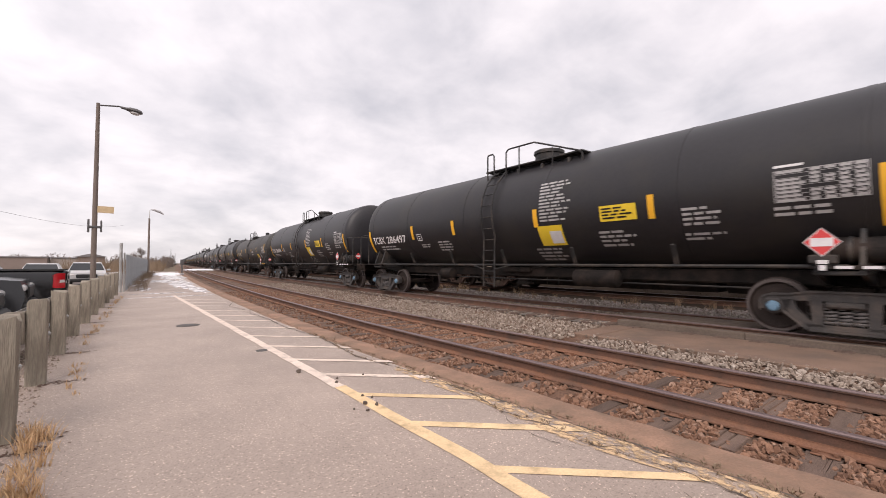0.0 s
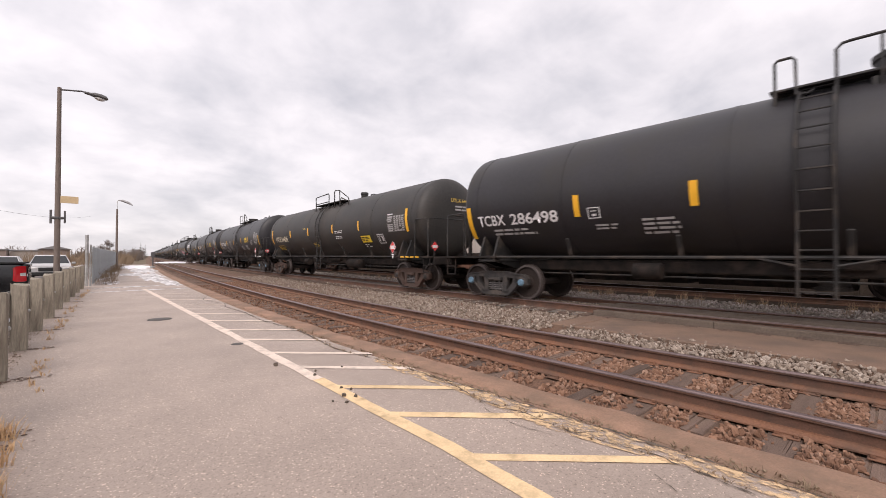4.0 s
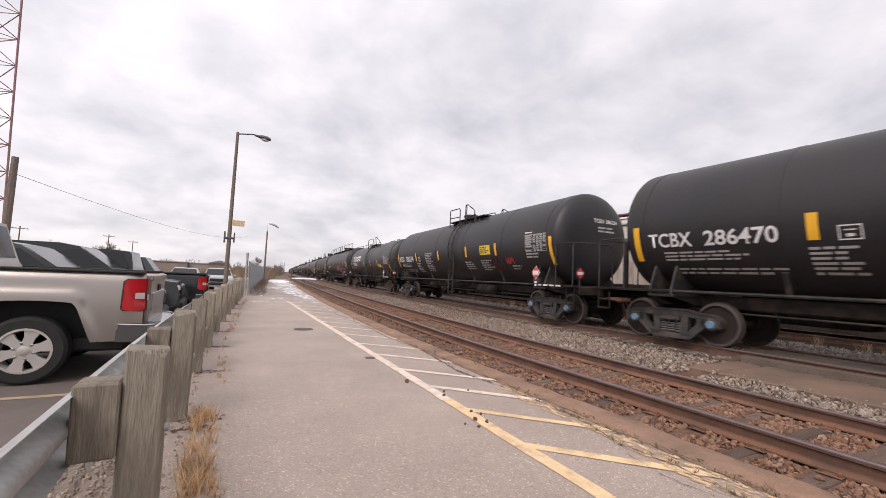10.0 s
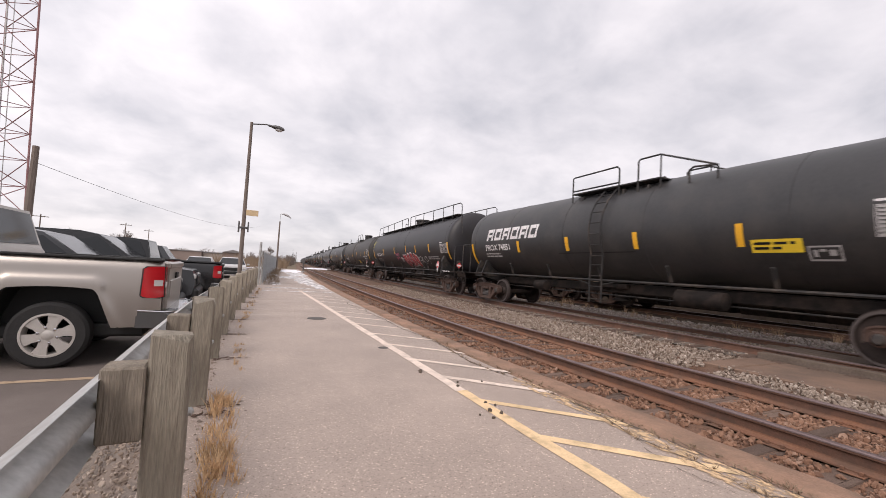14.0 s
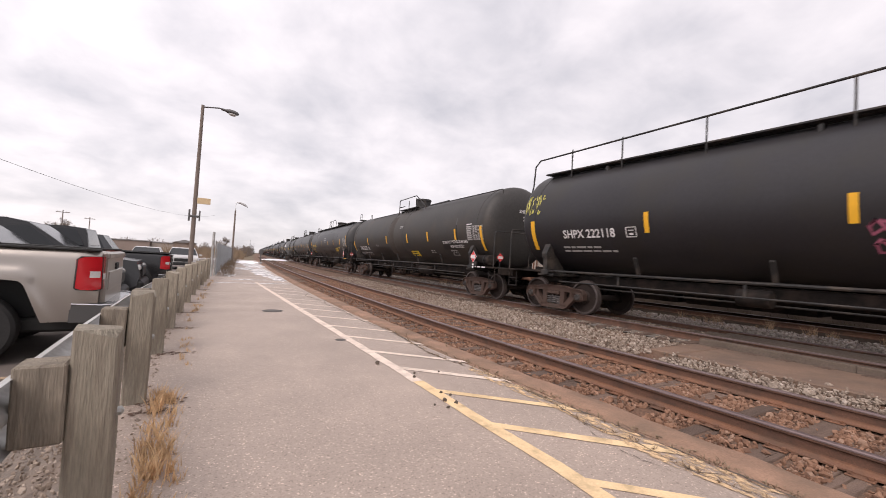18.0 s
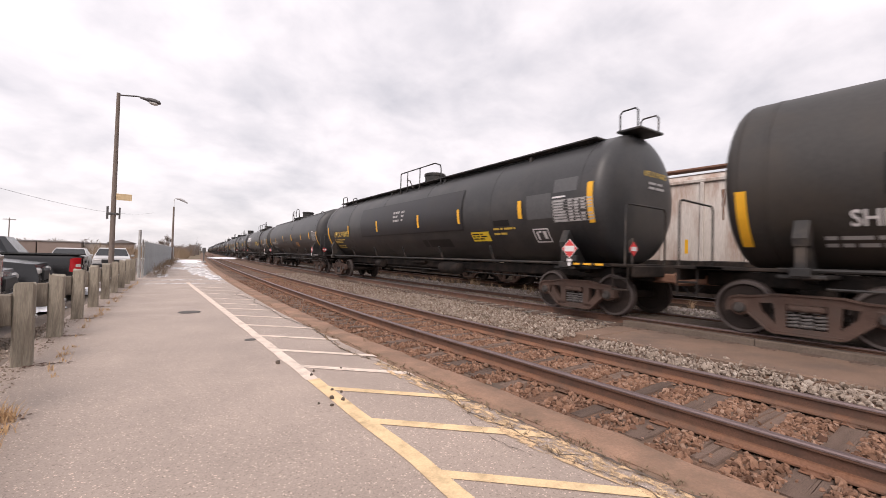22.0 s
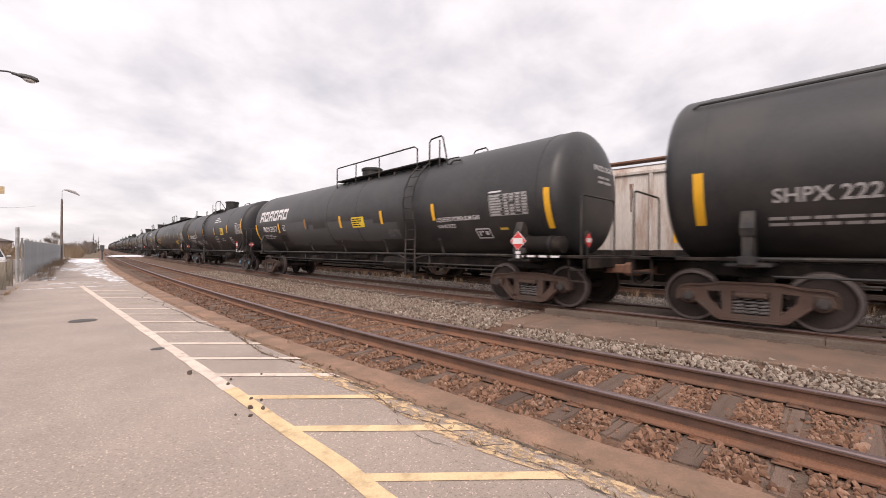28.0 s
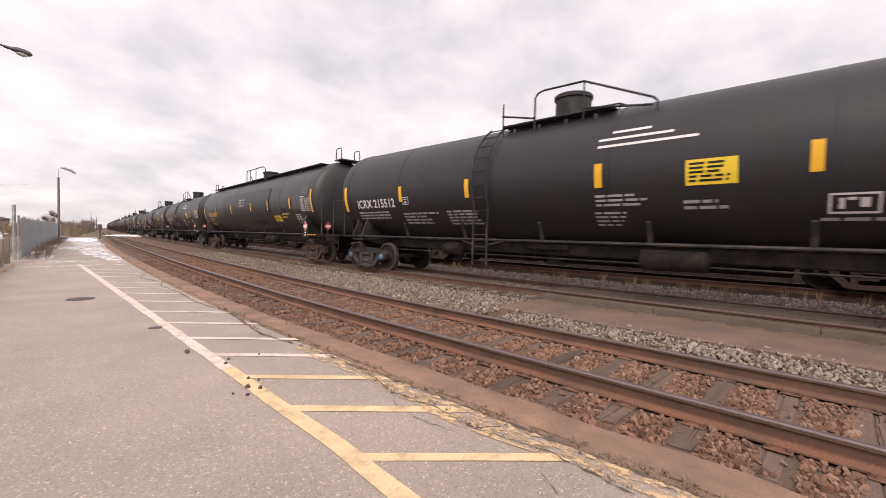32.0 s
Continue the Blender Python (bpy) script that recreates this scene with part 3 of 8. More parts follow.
g = Geo()
vs, yv, prof = [], steps(-18, 64, 0.35), ((-5.32, -0.35), (-5.3, -0.052), (-5.12, -0.02), (-4.95, 0.06), (-4.8, 0.13), (-4.68, 0.185), (-4.60, 0.196), (-4.58, -0.2))
rng = random.Random(14)
for y in yv:
    for i, (x, z) in enumerate(prof):
        j = rng.uniform(-0.018, 0.018) if 1 < i < 6 else 0
        vs.append((x + j + (bend(y) if i < 2 else near_bend(y)), y, z + j * 0.7))
n = len(prof)
g.add(vs, [(i * n + j, i * n + j + 1, (i + 1) * n + j + 1, (i + 1) * n + j) for i in range(len(yv) - 1) for j in range(n - 1)])
setting("ground_verge", g, M["verge"], "gritty strip of dirt sloping down behind the posts")

g = Geo()
ribbon(g, [(-4.76, -0.3), (-4.75, -0.006), (-4.5, 0.0), (-3.2, 0.0), (-2.0, 0.0), (-1.05, -0.003), (-0.95, -0.010), (-0.935, -0.3)], steps(-20, 78, 0.6))
setting("pavement_platform", g, M["asphalt"], "grey weathered asphalt platform beside the track", "pavement")

# broken concrete lip: a narrow crumbled strip against the asphalt, then a smooth brown edge
rng = random.Random(4)
g = Geo()
ribbon(g, [(-0.965, -0.3), (-0.955, -0.022), (-0.90, -0.014), (-0.85, -0.016), (-0.825, -0.036), (-0.815, -0.3)], steps(-20, 78, 0.14))
g.v = [(x + rng.uniform(-0.022, 0.022), y, z + (rng.uniform(-0.016, 0.008) if z > -0.2 else 0)) for x, y, z in g.v]
setting("kerb_strip", g, M["concrete"], "crumbled strip between asphalt and platform edge", "kerb", smooth=25)
g = Geo()
ribbon(g, [(-0.83, -0.34), (-0.815, -0.03), (-0.79, -0.018), (-0.68, -0.016), (-0.47, -0.022), (-0.435, -0.034), (-0.41, -0.075), (-0.40, -0.36)], steps(-20, 78, 0.3))
lip = [rng.uniform(-0.03, 0.03) for _ in range(400)]
g.v = [(x + (lip[i // 8] if i % 8 >= 4 else rng.uniform(-0.006, 0.006)), y, z + (rng.uniform(-0.008, 0.004) if z > -0.2 else 0)) for i, (x, y, z) in enumerate(g.v)]
setting("kerb", g, M["concrete"], "crumbling brown concrete edge of the platform", "kerb")

g = Geo()
ribbon(g, [(-1.5, -0.3), (-1.1, -0.12), (-0.55, -0.12), (-0.1, -0.125), (1.03, -0.12), (2.2, -0.125), (2.6, -0.06), (3.2, -0.045), (4.3, -0.03), (4.9, -0.03)], YSN, track_bend)
setting("ground_track_bed", g, M["dirt"], "brown dirty bed of the empty track")
g = Geo()
ribbon(g, [(4.55, 0.0), (4.9, 0.01), (5.2, 0.03), (6.5, 0.03), (6.75, 0.12), (7.6, 0.14), (8.5, 0.10), (9.3, -0.09)], YS)
setting("ground_ballast", g, M["greyground"], "grey ballast bed of the busy track")
# the rise past x = 15 is an added bank that screens bright land
g = Geo()
ribbon(g, [(9.3, -0.09), (10.4, 0.0), (11.0, 0.01), (12.1, 0.0), (13.3, 0.01), (14.6, -0.2), (15.4, 0.0), (16.1, 0.66), (20.0, 0.78), (26.0, -0.1), (28.0, -0.34)], YS)
setting("ground_siding", g, M["cinder"], "siding bed darkened for shade, with an added low bank")


def rail_profile(x, top):
    b = top - 0.17
    return [(x - 0.07, b), (x - 0.07, b + 0.012), (x - 0.012, b + 0.035), (x - 0.012, top - 0.045), (x - 0.036, top - 0.035), (x - 0.036, top - 0.008), (x - 0.024, top),
            (x + 0.024, top), (x + 0.036, top - 0.008), (x + 0.036, top - 0.035), (x + 0.012, top - 0.045), (x + 0.012, b + 0.035), (x + 0.07, b + 0.012), (x + 0.07, b)]


for x, top, first in ((RAIL_A, TOP_1, 1), (RAIL_B, TOP_1, 1), (RAIL_C, TOP_2, 0), (RAIL_D, TOP_2, 0), (RAIL_E, TOP_2, 0), (RAIL_F, TOP_2, 0)):
    g = Geo()
    ys, line = (YSN, track_bend) if first else (YS, bend)
    ribbon(g, rail_profile(x, top), ys, line)
    ob = thing("rail", "long rusty steel rail of the empty track" if first else "long rusty steel rail with a worn head", "rail", group="rails", kind="structure", g=g, mat=M["rail"], smooth=40)
    h = Geo()
    ribbon(h, [(x - 0.0385, top - 0.018), (x - 0.0375, top - 0.007), (x - 0.025, top + 0.0025), (x + 0.025, top + 0.0025), (x + 0.0375, top - 0.007), (x + 0.0385, top - 0.018)], ys, line)
    part("rail_head", h, M["railtop"], ob, "worn dull running surface")
    b = top - 0.17
    for s in (-1, 1):
        h = Geo()
        ribbon(h, [(x + s * 0.0725, b), (x + s * 0.0725, b + 0.0145), (x + s * 0.016, b + 0.039), (x + s * 0.0145, b + 0.052)], ys, line)
        part("rail_foot", h, M["railfoot" if first else "rail"], ob, "foot of the rail coated in rust dust")

# ties of the empty track and of the busy one
def tie_mesh(seed):
    """A timber with a rounded, uneven top, split by two or three long cracks."""
    r = random.Random(seed)
    cuts = sorted(r.uniform(-0.075, 0.075) for _ in range(r.choice((1, 2, 2))))
    edges = [-0.115] + cuts + [0.115]
    xs = [-1.3 + 0.2 * k for k in range(14)]
    g = Geo()
    wob = [[r.uniform(-0.006, 0.006) for _ in xs] for _ in edges]
    for i in range(len(edges) - 1):
        lift = r.uniform(-0.012, 0.004)
        vs = []
        for k, x in enumerate(xs):
            a, b = edges[i] + wob[i][k] + (0.004 if i else 0), edges[i + 1] + wob[i + 1][k] - (0.004 if i < len(edges) - 2 else 0)
            z = 0.08 + lift + r.uniform(-0.003, 0.003)
            vs += [(x, a, -0.08), (x, a, z - 0.012), (x, a + 0.008, z), (x, b - 0.008, z), (x, b, z - 0.012), (x, b, -0.08)]
        fs = [(k * 6 + j, k * 6 + j + 1, (k + 1) * 6 + j + 1, (k + 1) * 6 + j) for k in range(13) for j in range(5)]
        g.add(vs, fs + [(0, 1, 2, 3, 4, 5), tuple(13 * 6 + j for j in range(5, -1, -1))])
    return g.mesh("tie", M["tie"])


TIES = [tie_mesh(60 + k) for k in range(4)]
ties = thing("ties", "dark weathered timber ties under the rails", "railway ties", kind="structure", m=pose(0, 0, 0))
rng = random.Random(7)
y = 1.2 - 17 * 0.535
TIE_Y = []
late = Geo()
MID_1 = (RAIL_A + RAIL_B) / 2
while y < 160:
    m = pose(MID_1 + track_bend(y) + rng.uniform(-0.05, 0.05), y + rng.uniform(-0.02, 0.02), TOP_1 - 0.262 + rng.uniform(-0.012, 0.006), 0, rng.uniform(-0.5, 0.5), rng.uniform(-1.5, 1.5) - math.degrees(math.atan(track_slope(y))))
    TIE_Y.append(y)
    if y < 42:
        ob = new("tie", TIES[rng.randrange(4)])
        ob.parent, ob.matrix_basis = ties, m
    else:
        late.box((0, 0, 0), (2.6, 0.23, 0.16), m)
    y += 0.535
y = -8.0
while y < 120:
    late.box((0, 0, 0), (2.6, 0.23, 0.16), pose(5.85 + bend(y), y, -0.055, 0, 0, rng.uniform(-1, 1) - math.degrees(math.atan(slope(y)))))
    y += 0.53
part("far_ties", late, M["tie"], ties)["kind"] = "stuff"

# tie plates with spikes beside the rails
plate = Geo().box((0, 0, 0), (0.27, 0.17, 0.012), ch=0.003)
for sx in (-0.1, 0.1):
    for sy in (-0.06, 0.06):
        plate.box((sx, sy, 0.022), (0.03, 0.03, 0.03), ch=0.004)
pl = Geo()
for y in TIE_Y:
    if y < 45:
        for x in (RAIL_A, RAIL_B):
            pl.add(plate.v, plate.f, pose(x + track_bend(y), y, TOP_1 - 0.174))
part("tie_plates", pl, M["railfoot"], ties, "rusty tie plates with spikes")["kind"] = "stuff"

# crossing slab between the tracks
g = Geo()
for i, (a, b) in enumerate(((-14.0, -7.6), (-7.6, -1.2), (-1.2, 5.2), (5.22, 5.7))):
    g.box((3.88, (a + b) / 2, -0.075), (1.62, b - a - 0.012, 0.19), ch=0.02)
setting("crossing_slab", g, M["slab"], "old service crossing surface between the tracks", "crossing")
g = Geo()
for k in range(5):
    for j in range(6):
        g.box((5.335 + 0.26 * k, 4.4 - 2.9 * j + 0.3 * (k % 2), 0.085 + 0.006 * ((k * 3 + j) % 3)), (0.25, 2.88, 0.1), ch=0.012)
setting("crossing_decking", g, M["plank"], "dark timber decking between the rails of the crossing", "crossing")
cr = thing("crossing_planks", "grey timber planks along the rail of the crossing", "planks", kind="structure")
pg = Geo().box((0, 0, 0), (0.2, 2.325, 0.16), ch=0.012).mesh("plank", M["plank"])
for i in range(8):
    ob = new("plank", pg)
    ob.parent, ob.matrix_basis = cr, pose(4.86, 4.5 - 2.33 * i, 0.045, 0, 0, 0.15 * ((i * 7) % 3 - 1))

# ---- painted marks on the platform ----
def mark(name, pts, z, mat, label):
    vs = [(x, y, z) for x, y in pts]
    g = Geo().add(vs, [tuple(range(len(vs)))])
    return tagged(part(name, g, mat, smooth=0), label, "paint mark", "platform paint marks", "structure")


def edge_x(y):
    return -2.053 + (0.033 if y > 3.2 else 0.085) * (y - 3.2)


rng = random.Random(11)
lines = steps(-3, 21.5, 0.35)
g = Geo()
for part_mat, lo, hi in (("paint", -3, 5.4), ("paint_pale", 5.4, 21.5)):
    g = Geo()
    yl = [lo] + [y for y in lines if lo < y < hi] + [hi]
    vs = []
    for y in yl:
        wob = rng.uniform(-0.008, 0.008)
        vs += [(edge_x(y) - 0.066 + wob, y, 0.0045), (edge_x(y) + 0.066 + rng.uniform(-0.008, 0.008), y, 0.0045)]
    g.add(vs, [(2 * i, 2 * i + 1, 2 * i + 3, 2 * i + 2) for i in range(len(yl) - 1)])
    tagged(part("yellow_line", g, M[part_mat], smooth=0), "worn yellow warning line painted along the platform" if part_mat == "paint" else "faded far part of the painted warning line", "paint mark", "platform paint marks", "structure")
HATCHES = [3.06 + 0.98 * (i - 3) for i in range(8)] + [8.18, 9.36, 10.72, 12.06, 13.2, 14.57, 16.23, 17.6, 19.0]
for i, y0 in enumerate(HATCHES):
    x0 = edge_x(y0) + 0.05
    x1 = (-1.07 + 0.05 * max(0.0, min(3.0, y0 - 3.5)) if y0 < 8 else -0.95) + 0.6 * bend(y0) + rng.uniform(-0.05, 0.03)
    d = x1 - x0
    a = rng.uniform(0.13, 0.15)
    mark("hatch_line", [(x0, y0 - a / 2), (x0 + d * 0.5, y0 - 0.5 * d - a / 2 + rng.uniform(-0.006, 0.006)), (x1, y0 - d - a / 2), (x1, y0 - d + a / 2), (x0 + d * 0.5, y0 - 0.5 * d + a / 2), (x0, y0 + a / 2)], 0.004,
         M["paint"] if i < 6 else M["paint_pale"], "worn diagonal yellow hatch line" if i < 6 else "faded diagonal hatch line")
mark("cross_line", [(-4.1 + bend(20.8), 20.75), (-1.0 + bend(20.8), 20.75), (-1.0 + bend(20.8), 21.05), (-4.1 + bend(20.8), 21.05)], 0.004, M["thin_snow"], "pale line across the platform")

# ---- the train ----
TANK_R, TANK_Z = 1.49, 2.61            # shell radius, axis above the rail head
HUB = 0.457                            # wheel radius
TRACK_X = (RAIL_C + RAIL_D) / 2


HEAD = [99.0, 0.5, TANK_R, 0.0, 0.0]   # where the cylinder ends, depth of the head, radius of the shell, set-forward of the rear marks, cut of the rear end


def tank_point(y, z, rad, lift=0.006):
    rad = HEAD[2]
    if y > (1.2 if HEAD[3] != 0.09 else -1.2):
        y -= HEAD[3]
    axis, r = 1.12 + rad, rad + lift
    over = abs(y) - HEAD[0] + (HEAD[4] if y > 0 else 0.0)
    if over > 0:
        q = min(0.995, over / HEAD[1])
        r = rad * math.sqrt(1 - q * q) ** 0.58 + lift * 1.6
    dz = max(-r, min(r, z - axis))
    return (-math.sqrt(max(r * r - dz * dz, 0.0)), y, axis + dz)


def decal(name, rects, mat, parent, label="", lift=0.006, rad=TANK_R):
    """Thin paint film on one side of a tank; rects are (y0, y1, z_top, z_bottom)."""
    g = Geo()
    for y0, y1, zt, zb in rects:
        n = max(1, int(abs(zt - zb) / 0.12))
        vs = []
        for i in range(n + 1):
            z = zt + (zb - zt) * i / n
            vs += [tank_point(y0, z, rad, lift), tank_point(y1, z, rad, lift)]
        g.add(vs, [(2 * i, 2 * i + 1, 2 * i + 3, 2 * i + 2) for i in range(n)])
    return part(name, g, mat, parent, label, smooth=60)


def wrap_text(name, text, y0, y1, zt, zb, mat, parent, label="", lift=0.012, rad=TANK_R):
    """Letters on one side of a tank, fitted between y0 and y1 and between two heights."""
    cu = bpy.data.curves.new(name, "FONT")
    cu.body, cu.size, cu.resolution_u, cu.offset = text, 1.0, 3, 0.018
    tmp = bpy.data.objects.new(name, cu)
    me = bpy.data.meshes.new_from_object(tmp)
    bpy.data.objects.remove(tmp)
    me.name = name
    xs = [v.co.x for v in me.vertices]
    zs = [v.co.y for v in me.vertices]
    for v in me.vertices:
        u = (v.co.x - min(xs)) / (max(xs) - min(xs))
        q = (v.co.y - min(zs)) / (max(zs) - min(zs))
        v.co = Vector(tank_point(y0 + (y1 - y0) * u, zb + (zt - zb) * q, rad, lift))
    me.materials.clear()
    me.materials.append(mat)
    ob = new(name, me)
    ob.parent = parent
    if label:
        tagged(ob, label)
    return ob


def bars(name, rect, mat, parent, seed, rad=TANK_R, pitch=0.085, label="rows of small stencilled marks", lift=0.012):
    """Rows of plain bars for small stencils that cannot be read."""
    y0, y1, zt, zb = rect
    r = random.Random(seed)
    n = max(1, round((zt - zb) / pitch))
    out = []
    for i in range(n):
        z = zt - (zt - zb) * (i + 0.15) / n
        h = (zt - zb) / n * 0.52
        y, end = y0, y0 + (y1 - y0) * r.uniform(0.62, 1.0)
        while y > end + 0.03:
            wd = r.uniform(0.1, 0.34)
            out.append((y, max(y - wd, end), z, z - h))
            y -= wd + 0.045
    ob = decal(name, out, mat, parent, label, lift, rad)
    ob["kind"] = "stuff"
    return ob


def table(rect, parent, seed, rad=TANK_R):
    """The test data table: a white frame, with ruled rows and columns."""
    y0, y1, zt, zb = rect
    r = random.Random(seed)
    t = 0.012
    out = [(y0, y1, zt, zt - t), (y0, y1, zb + t, zb), (y0, y0 - t, zt, zb), (y1 + t, y1, zt, zb)]
    n = 8
    for i in range(n):
        z = zt - (zt - zb) * i / n
        out.append((y0, y1, z, z - 0.006))
        a = y0 - 0.03
        for k, wd in enumerate((0.36, 0.13, 0.13, 0.13, 0.13)):
            w = (y0 - y1) * wd
            if i in (0, 2, 5) or r.random() < 0.85:
                out.append((a, a - w * r.uniform(0.7, 0.95), z - 0.014, z - (zt - zb) / n * 0.80))
            a -= w + (y0 - y1) * 0.022
    ob = decal("data_table", out, M["grey_txt"], parent, "white ruled data table", 0.012, rad)
    decal("table_heading", [(y0, y0 - (y0 - y1) * 0.34, zt + 0.09, zt + 0.05)], M["white"], ob, "", 0.008, rad)


def stencil_box(rect, parent, rad=TANK_R, mat="white"):
    y0, y1, zt, zb = rect
    t = 0.03 if abs(y0 - y1) > 0.4 else 0.02
    out = [(y0, y1, zt, zt - t), (y0, y1, zb + t, zb), (y0, y0 - t, zt, zb), (y1 + t, y1, zt, zb)]
    m = (y0 + y1) / 2
    if abs(y0 - y1) > 0.4:
        out += [(m + 0.16, m + 0.1, zt - 0.07, zb + 0.07), (m + 0.07, m - 0.02, zt - 0.06, zt - 0.1), (m - 0.06, m - 0.16, zt - 0.07, zb + 0.09)]
    else:
        out += [(m + 0.07, m - 0.07, (zt + zb) / 2 + 0.05, (zt + zb) / 2 + 0.03), (m + 0.05, m - 0.05, (zt + zb) / 2 - 0.02, (zt + zb) / 2 - 0.07)]
    decal("stencil_box", out, M[mat], parent, "white outlined stencil box", 0.008, rad)


def placard(parent, y, z, half):
    """Red diamond hazard placards: on a bracket beside the truck and on the leading end."""
    d = 0.205
    x = -1.50
    holder = part("placard_holder", Geo().box((x + 0.03, y, 1.3), (0.04, 0.16, 0.42), ch=0.01).box((x + 0.05, y, 1.24), (0.1, 0.34, 0.14), ch=0.02), M["steel"], parent)
    pl = part("placard", Geo().prism([(y - d, z), (y, z + d), (y + d, z), (y, z - d)], "x", x - 0.006, x + 0.006), M["red"], parent, "red diamond hazard placard with a pale band")
    part("placard_band", Geo().box((x - 0.008, y, z), (0.006, 0.27, 0.13)), M["white"], pl, "pale band")
    e = d * 1.08
    part("placard_border", Geo().prism([(y - e, z), (y, z + e), (y + e, z), (y, z - e)], "x", x - 0.003, x + 0.003), M["white"], pl)
    # a smaller one on the end rail
    xe, ye, d = -1.17, -half + 0.40, 0.15
    rack = part("placard_rack", Geo().box((xe, ye + 0.02, 1.4), (0.05, 0.03, 0.56), ch=0.006).box((xe, ye + 0.01, 1.5), (0.26, 0.02, 0.26), ch=0.006), M["steel"], parent)
    pl = part("end_placard", Geo().prism([(xe - d, z), (xe, z + d), (xe + d, z), (xe, z - d)], "y", ye - 0.012, ye - 0.003), M["red"], parent, "small red diamond hazard placard on the end rail")
    part("placard_band", Geo().box((xe, ye - 0.014, z), (0.19, 0.006, 0.085)), M["white"], pl, "pale band")
    part("bracket_label", Geo().box((x - 0.003, y, 1.2), (0.012, 0.13, 0.06)).box((x - 0.003, y, 1.11), (0.012, 0.08, 0.08)), M["white"], holder, "white label")


def polygon(name, pts, mat, parent, lift=0.007, rad=TANK_R, label=""):
    """A filled outline (y, z) wrapped on the tank as a fan round its middle."""
    n = len(pts)
    cy, cz = sum(p[0] for p in pts) / n, sum(p[1] for p in pts) / n
    vs = [tank_point(cy, cz, rad, lift)]
    for f in (0.5, 1.0):
        vs += [tank_point(cy + (y - cy) * f, cz + (z - cz) * f, rad, lift) for y, z in pts]
    fs = [(0, 1 + i, 1 + (i + 1) % n) for i in range(n)] + [(1 + i, 1 + n + i, 1 + n + (i + 1) % n, 1 + (i + 1) % n) for i in range(n)]
    return part(name, Geo().add(vs, fs), mat, parent, label, smooth=60)


def stroke(name, pts, width, mat, parent, lift=0.008, rad=TANK_R, label=""):
    vs = []
    for i, (y, z) in enumerate(pts):
        a, b = pts[max(i - 1, 0)], pts[min(i + 1, len(pts) - 1)]
        d = Vector((b[0] - a[0], b[1] - a[1])).normalized() * width / 2
        vs += [tank_point(y - d.y, z + d.x, rad, lift), tank_point(y + d.y, z - d.x, rad, lift)]
    return part(name, Geo().add(vs, [(2 * i, 2 * i + 1, 2 * i + 3, 2 * i + 2) for i in range(len(pts) - 1)]), mat, parent, label, smooth=60)


def scribble(name, y0, y1, z0, z1, mat, parent, seed, width=0.03, turns=14, rad=TANK_R, label=""):
    r = random.Random(seed)
    pts = []
    for k in range(turns * 4):
        f = k / (turns * 4 - 1)
        pts.append((y0 + (y1 - y0) * (f + 0.06 * math.sin(k * 1.9)), (z0 + z1) / 2 + (z1 - z0) / 2 * math.sin(k * (1.35 + 0.25 * r.random()))))
    return stroke(name, pts, width, mat, parent, rad=rad, label=label)


def bubble_letters(y0, y1, zt, zb, count, fill, edge, parent, seed, rad=TANK_R):
    """Fat rounded graffiti shapes that stand for no word."""
    r = random.Random(seed)
    for k in range(count):
        cy = y0 + (y1 - y0) * (k + 0.5) / count
        wy, wz = abs(y1 - y0) / count * 0.56, (zt - zb) / 2
        out = []
        for q in range(18):
            a = 6.2832 * q / 18
            rr = 0.82 + 0.2 * math.sin(3 * a + k * 1.7) * r.uniform(0.6, 1.0)
            out.append((cy + wy * rr * math.copysign(abs(math.cos(a)) ** 0.6, math.cos(a)), (zt + zb) / 2 + wz * rr * math.copysign(abs(math.sin(a)) ** 0.6, math.sin(a))))
        polygon("graffiti_outline", out, M[edge], parent, 0.0065 + 0.0004 * k, rad, "pale graffiti outline")
        polygon("graffiti_letter", [(cy + (y - cy) * 0.86, (zt + zb) / 2 + (z - (zt + zb) / 2) * 0.86) for y, z in out], M[fill], parent, 0.0095 + 0.0004 * k, rad, "fat rounded graffiti shape")
        stroke("graffiti_slot", [(cy + wy * 0.1, (zt + zb) / 2 + wz * 0.35), (cy - wy * 0.15, (zt + zb) / 2 - wz * 0.05), (cy + wy * 0.05, (zt + zb) / 2 - wz * 0.3)], 0.035, M[edge], parent, 0.0135, rad)


def block_logo(y0, y1, zt, zb, parent, rad=TANK_R):
    """Six slanted white blocks with slots: the maker's mark as plain shapes."""
    n = 6
    w = (y1 - y0) / n
    sl = 0.10 * (zt - zb)
    for k in range(n):
        a, b = y0 + w * (k + 0.06), y0 + w * (k + 0.90)

        def P(u, v):
            return (a + (b - a) * u - sl * 2 * v, zb + (zt - zb) * v)
        t = 0.27
        for quad in ((P(0, 0), P(t, 0), P(t, 1), P(0, 1)), (P(1 - t, 0), P(1, 0), P(1, 1), P(1 - t, 1)), (P(t, 0.72), P(1 - t, 0.72), P(1 - t, 1), P(t, 1)), (P(t, 0.0 if k % 2 else 0.3), P(1 - t, 0.0 if k % 2 else 0.3), P(1 - t, 0.24 if k % 2 else 0.52), P(t, 0.24 if k % 2 else 0.52))):
            polygon("logo_block", quad, M["white"], parent, 0.008, rad, "bold slanted white block")


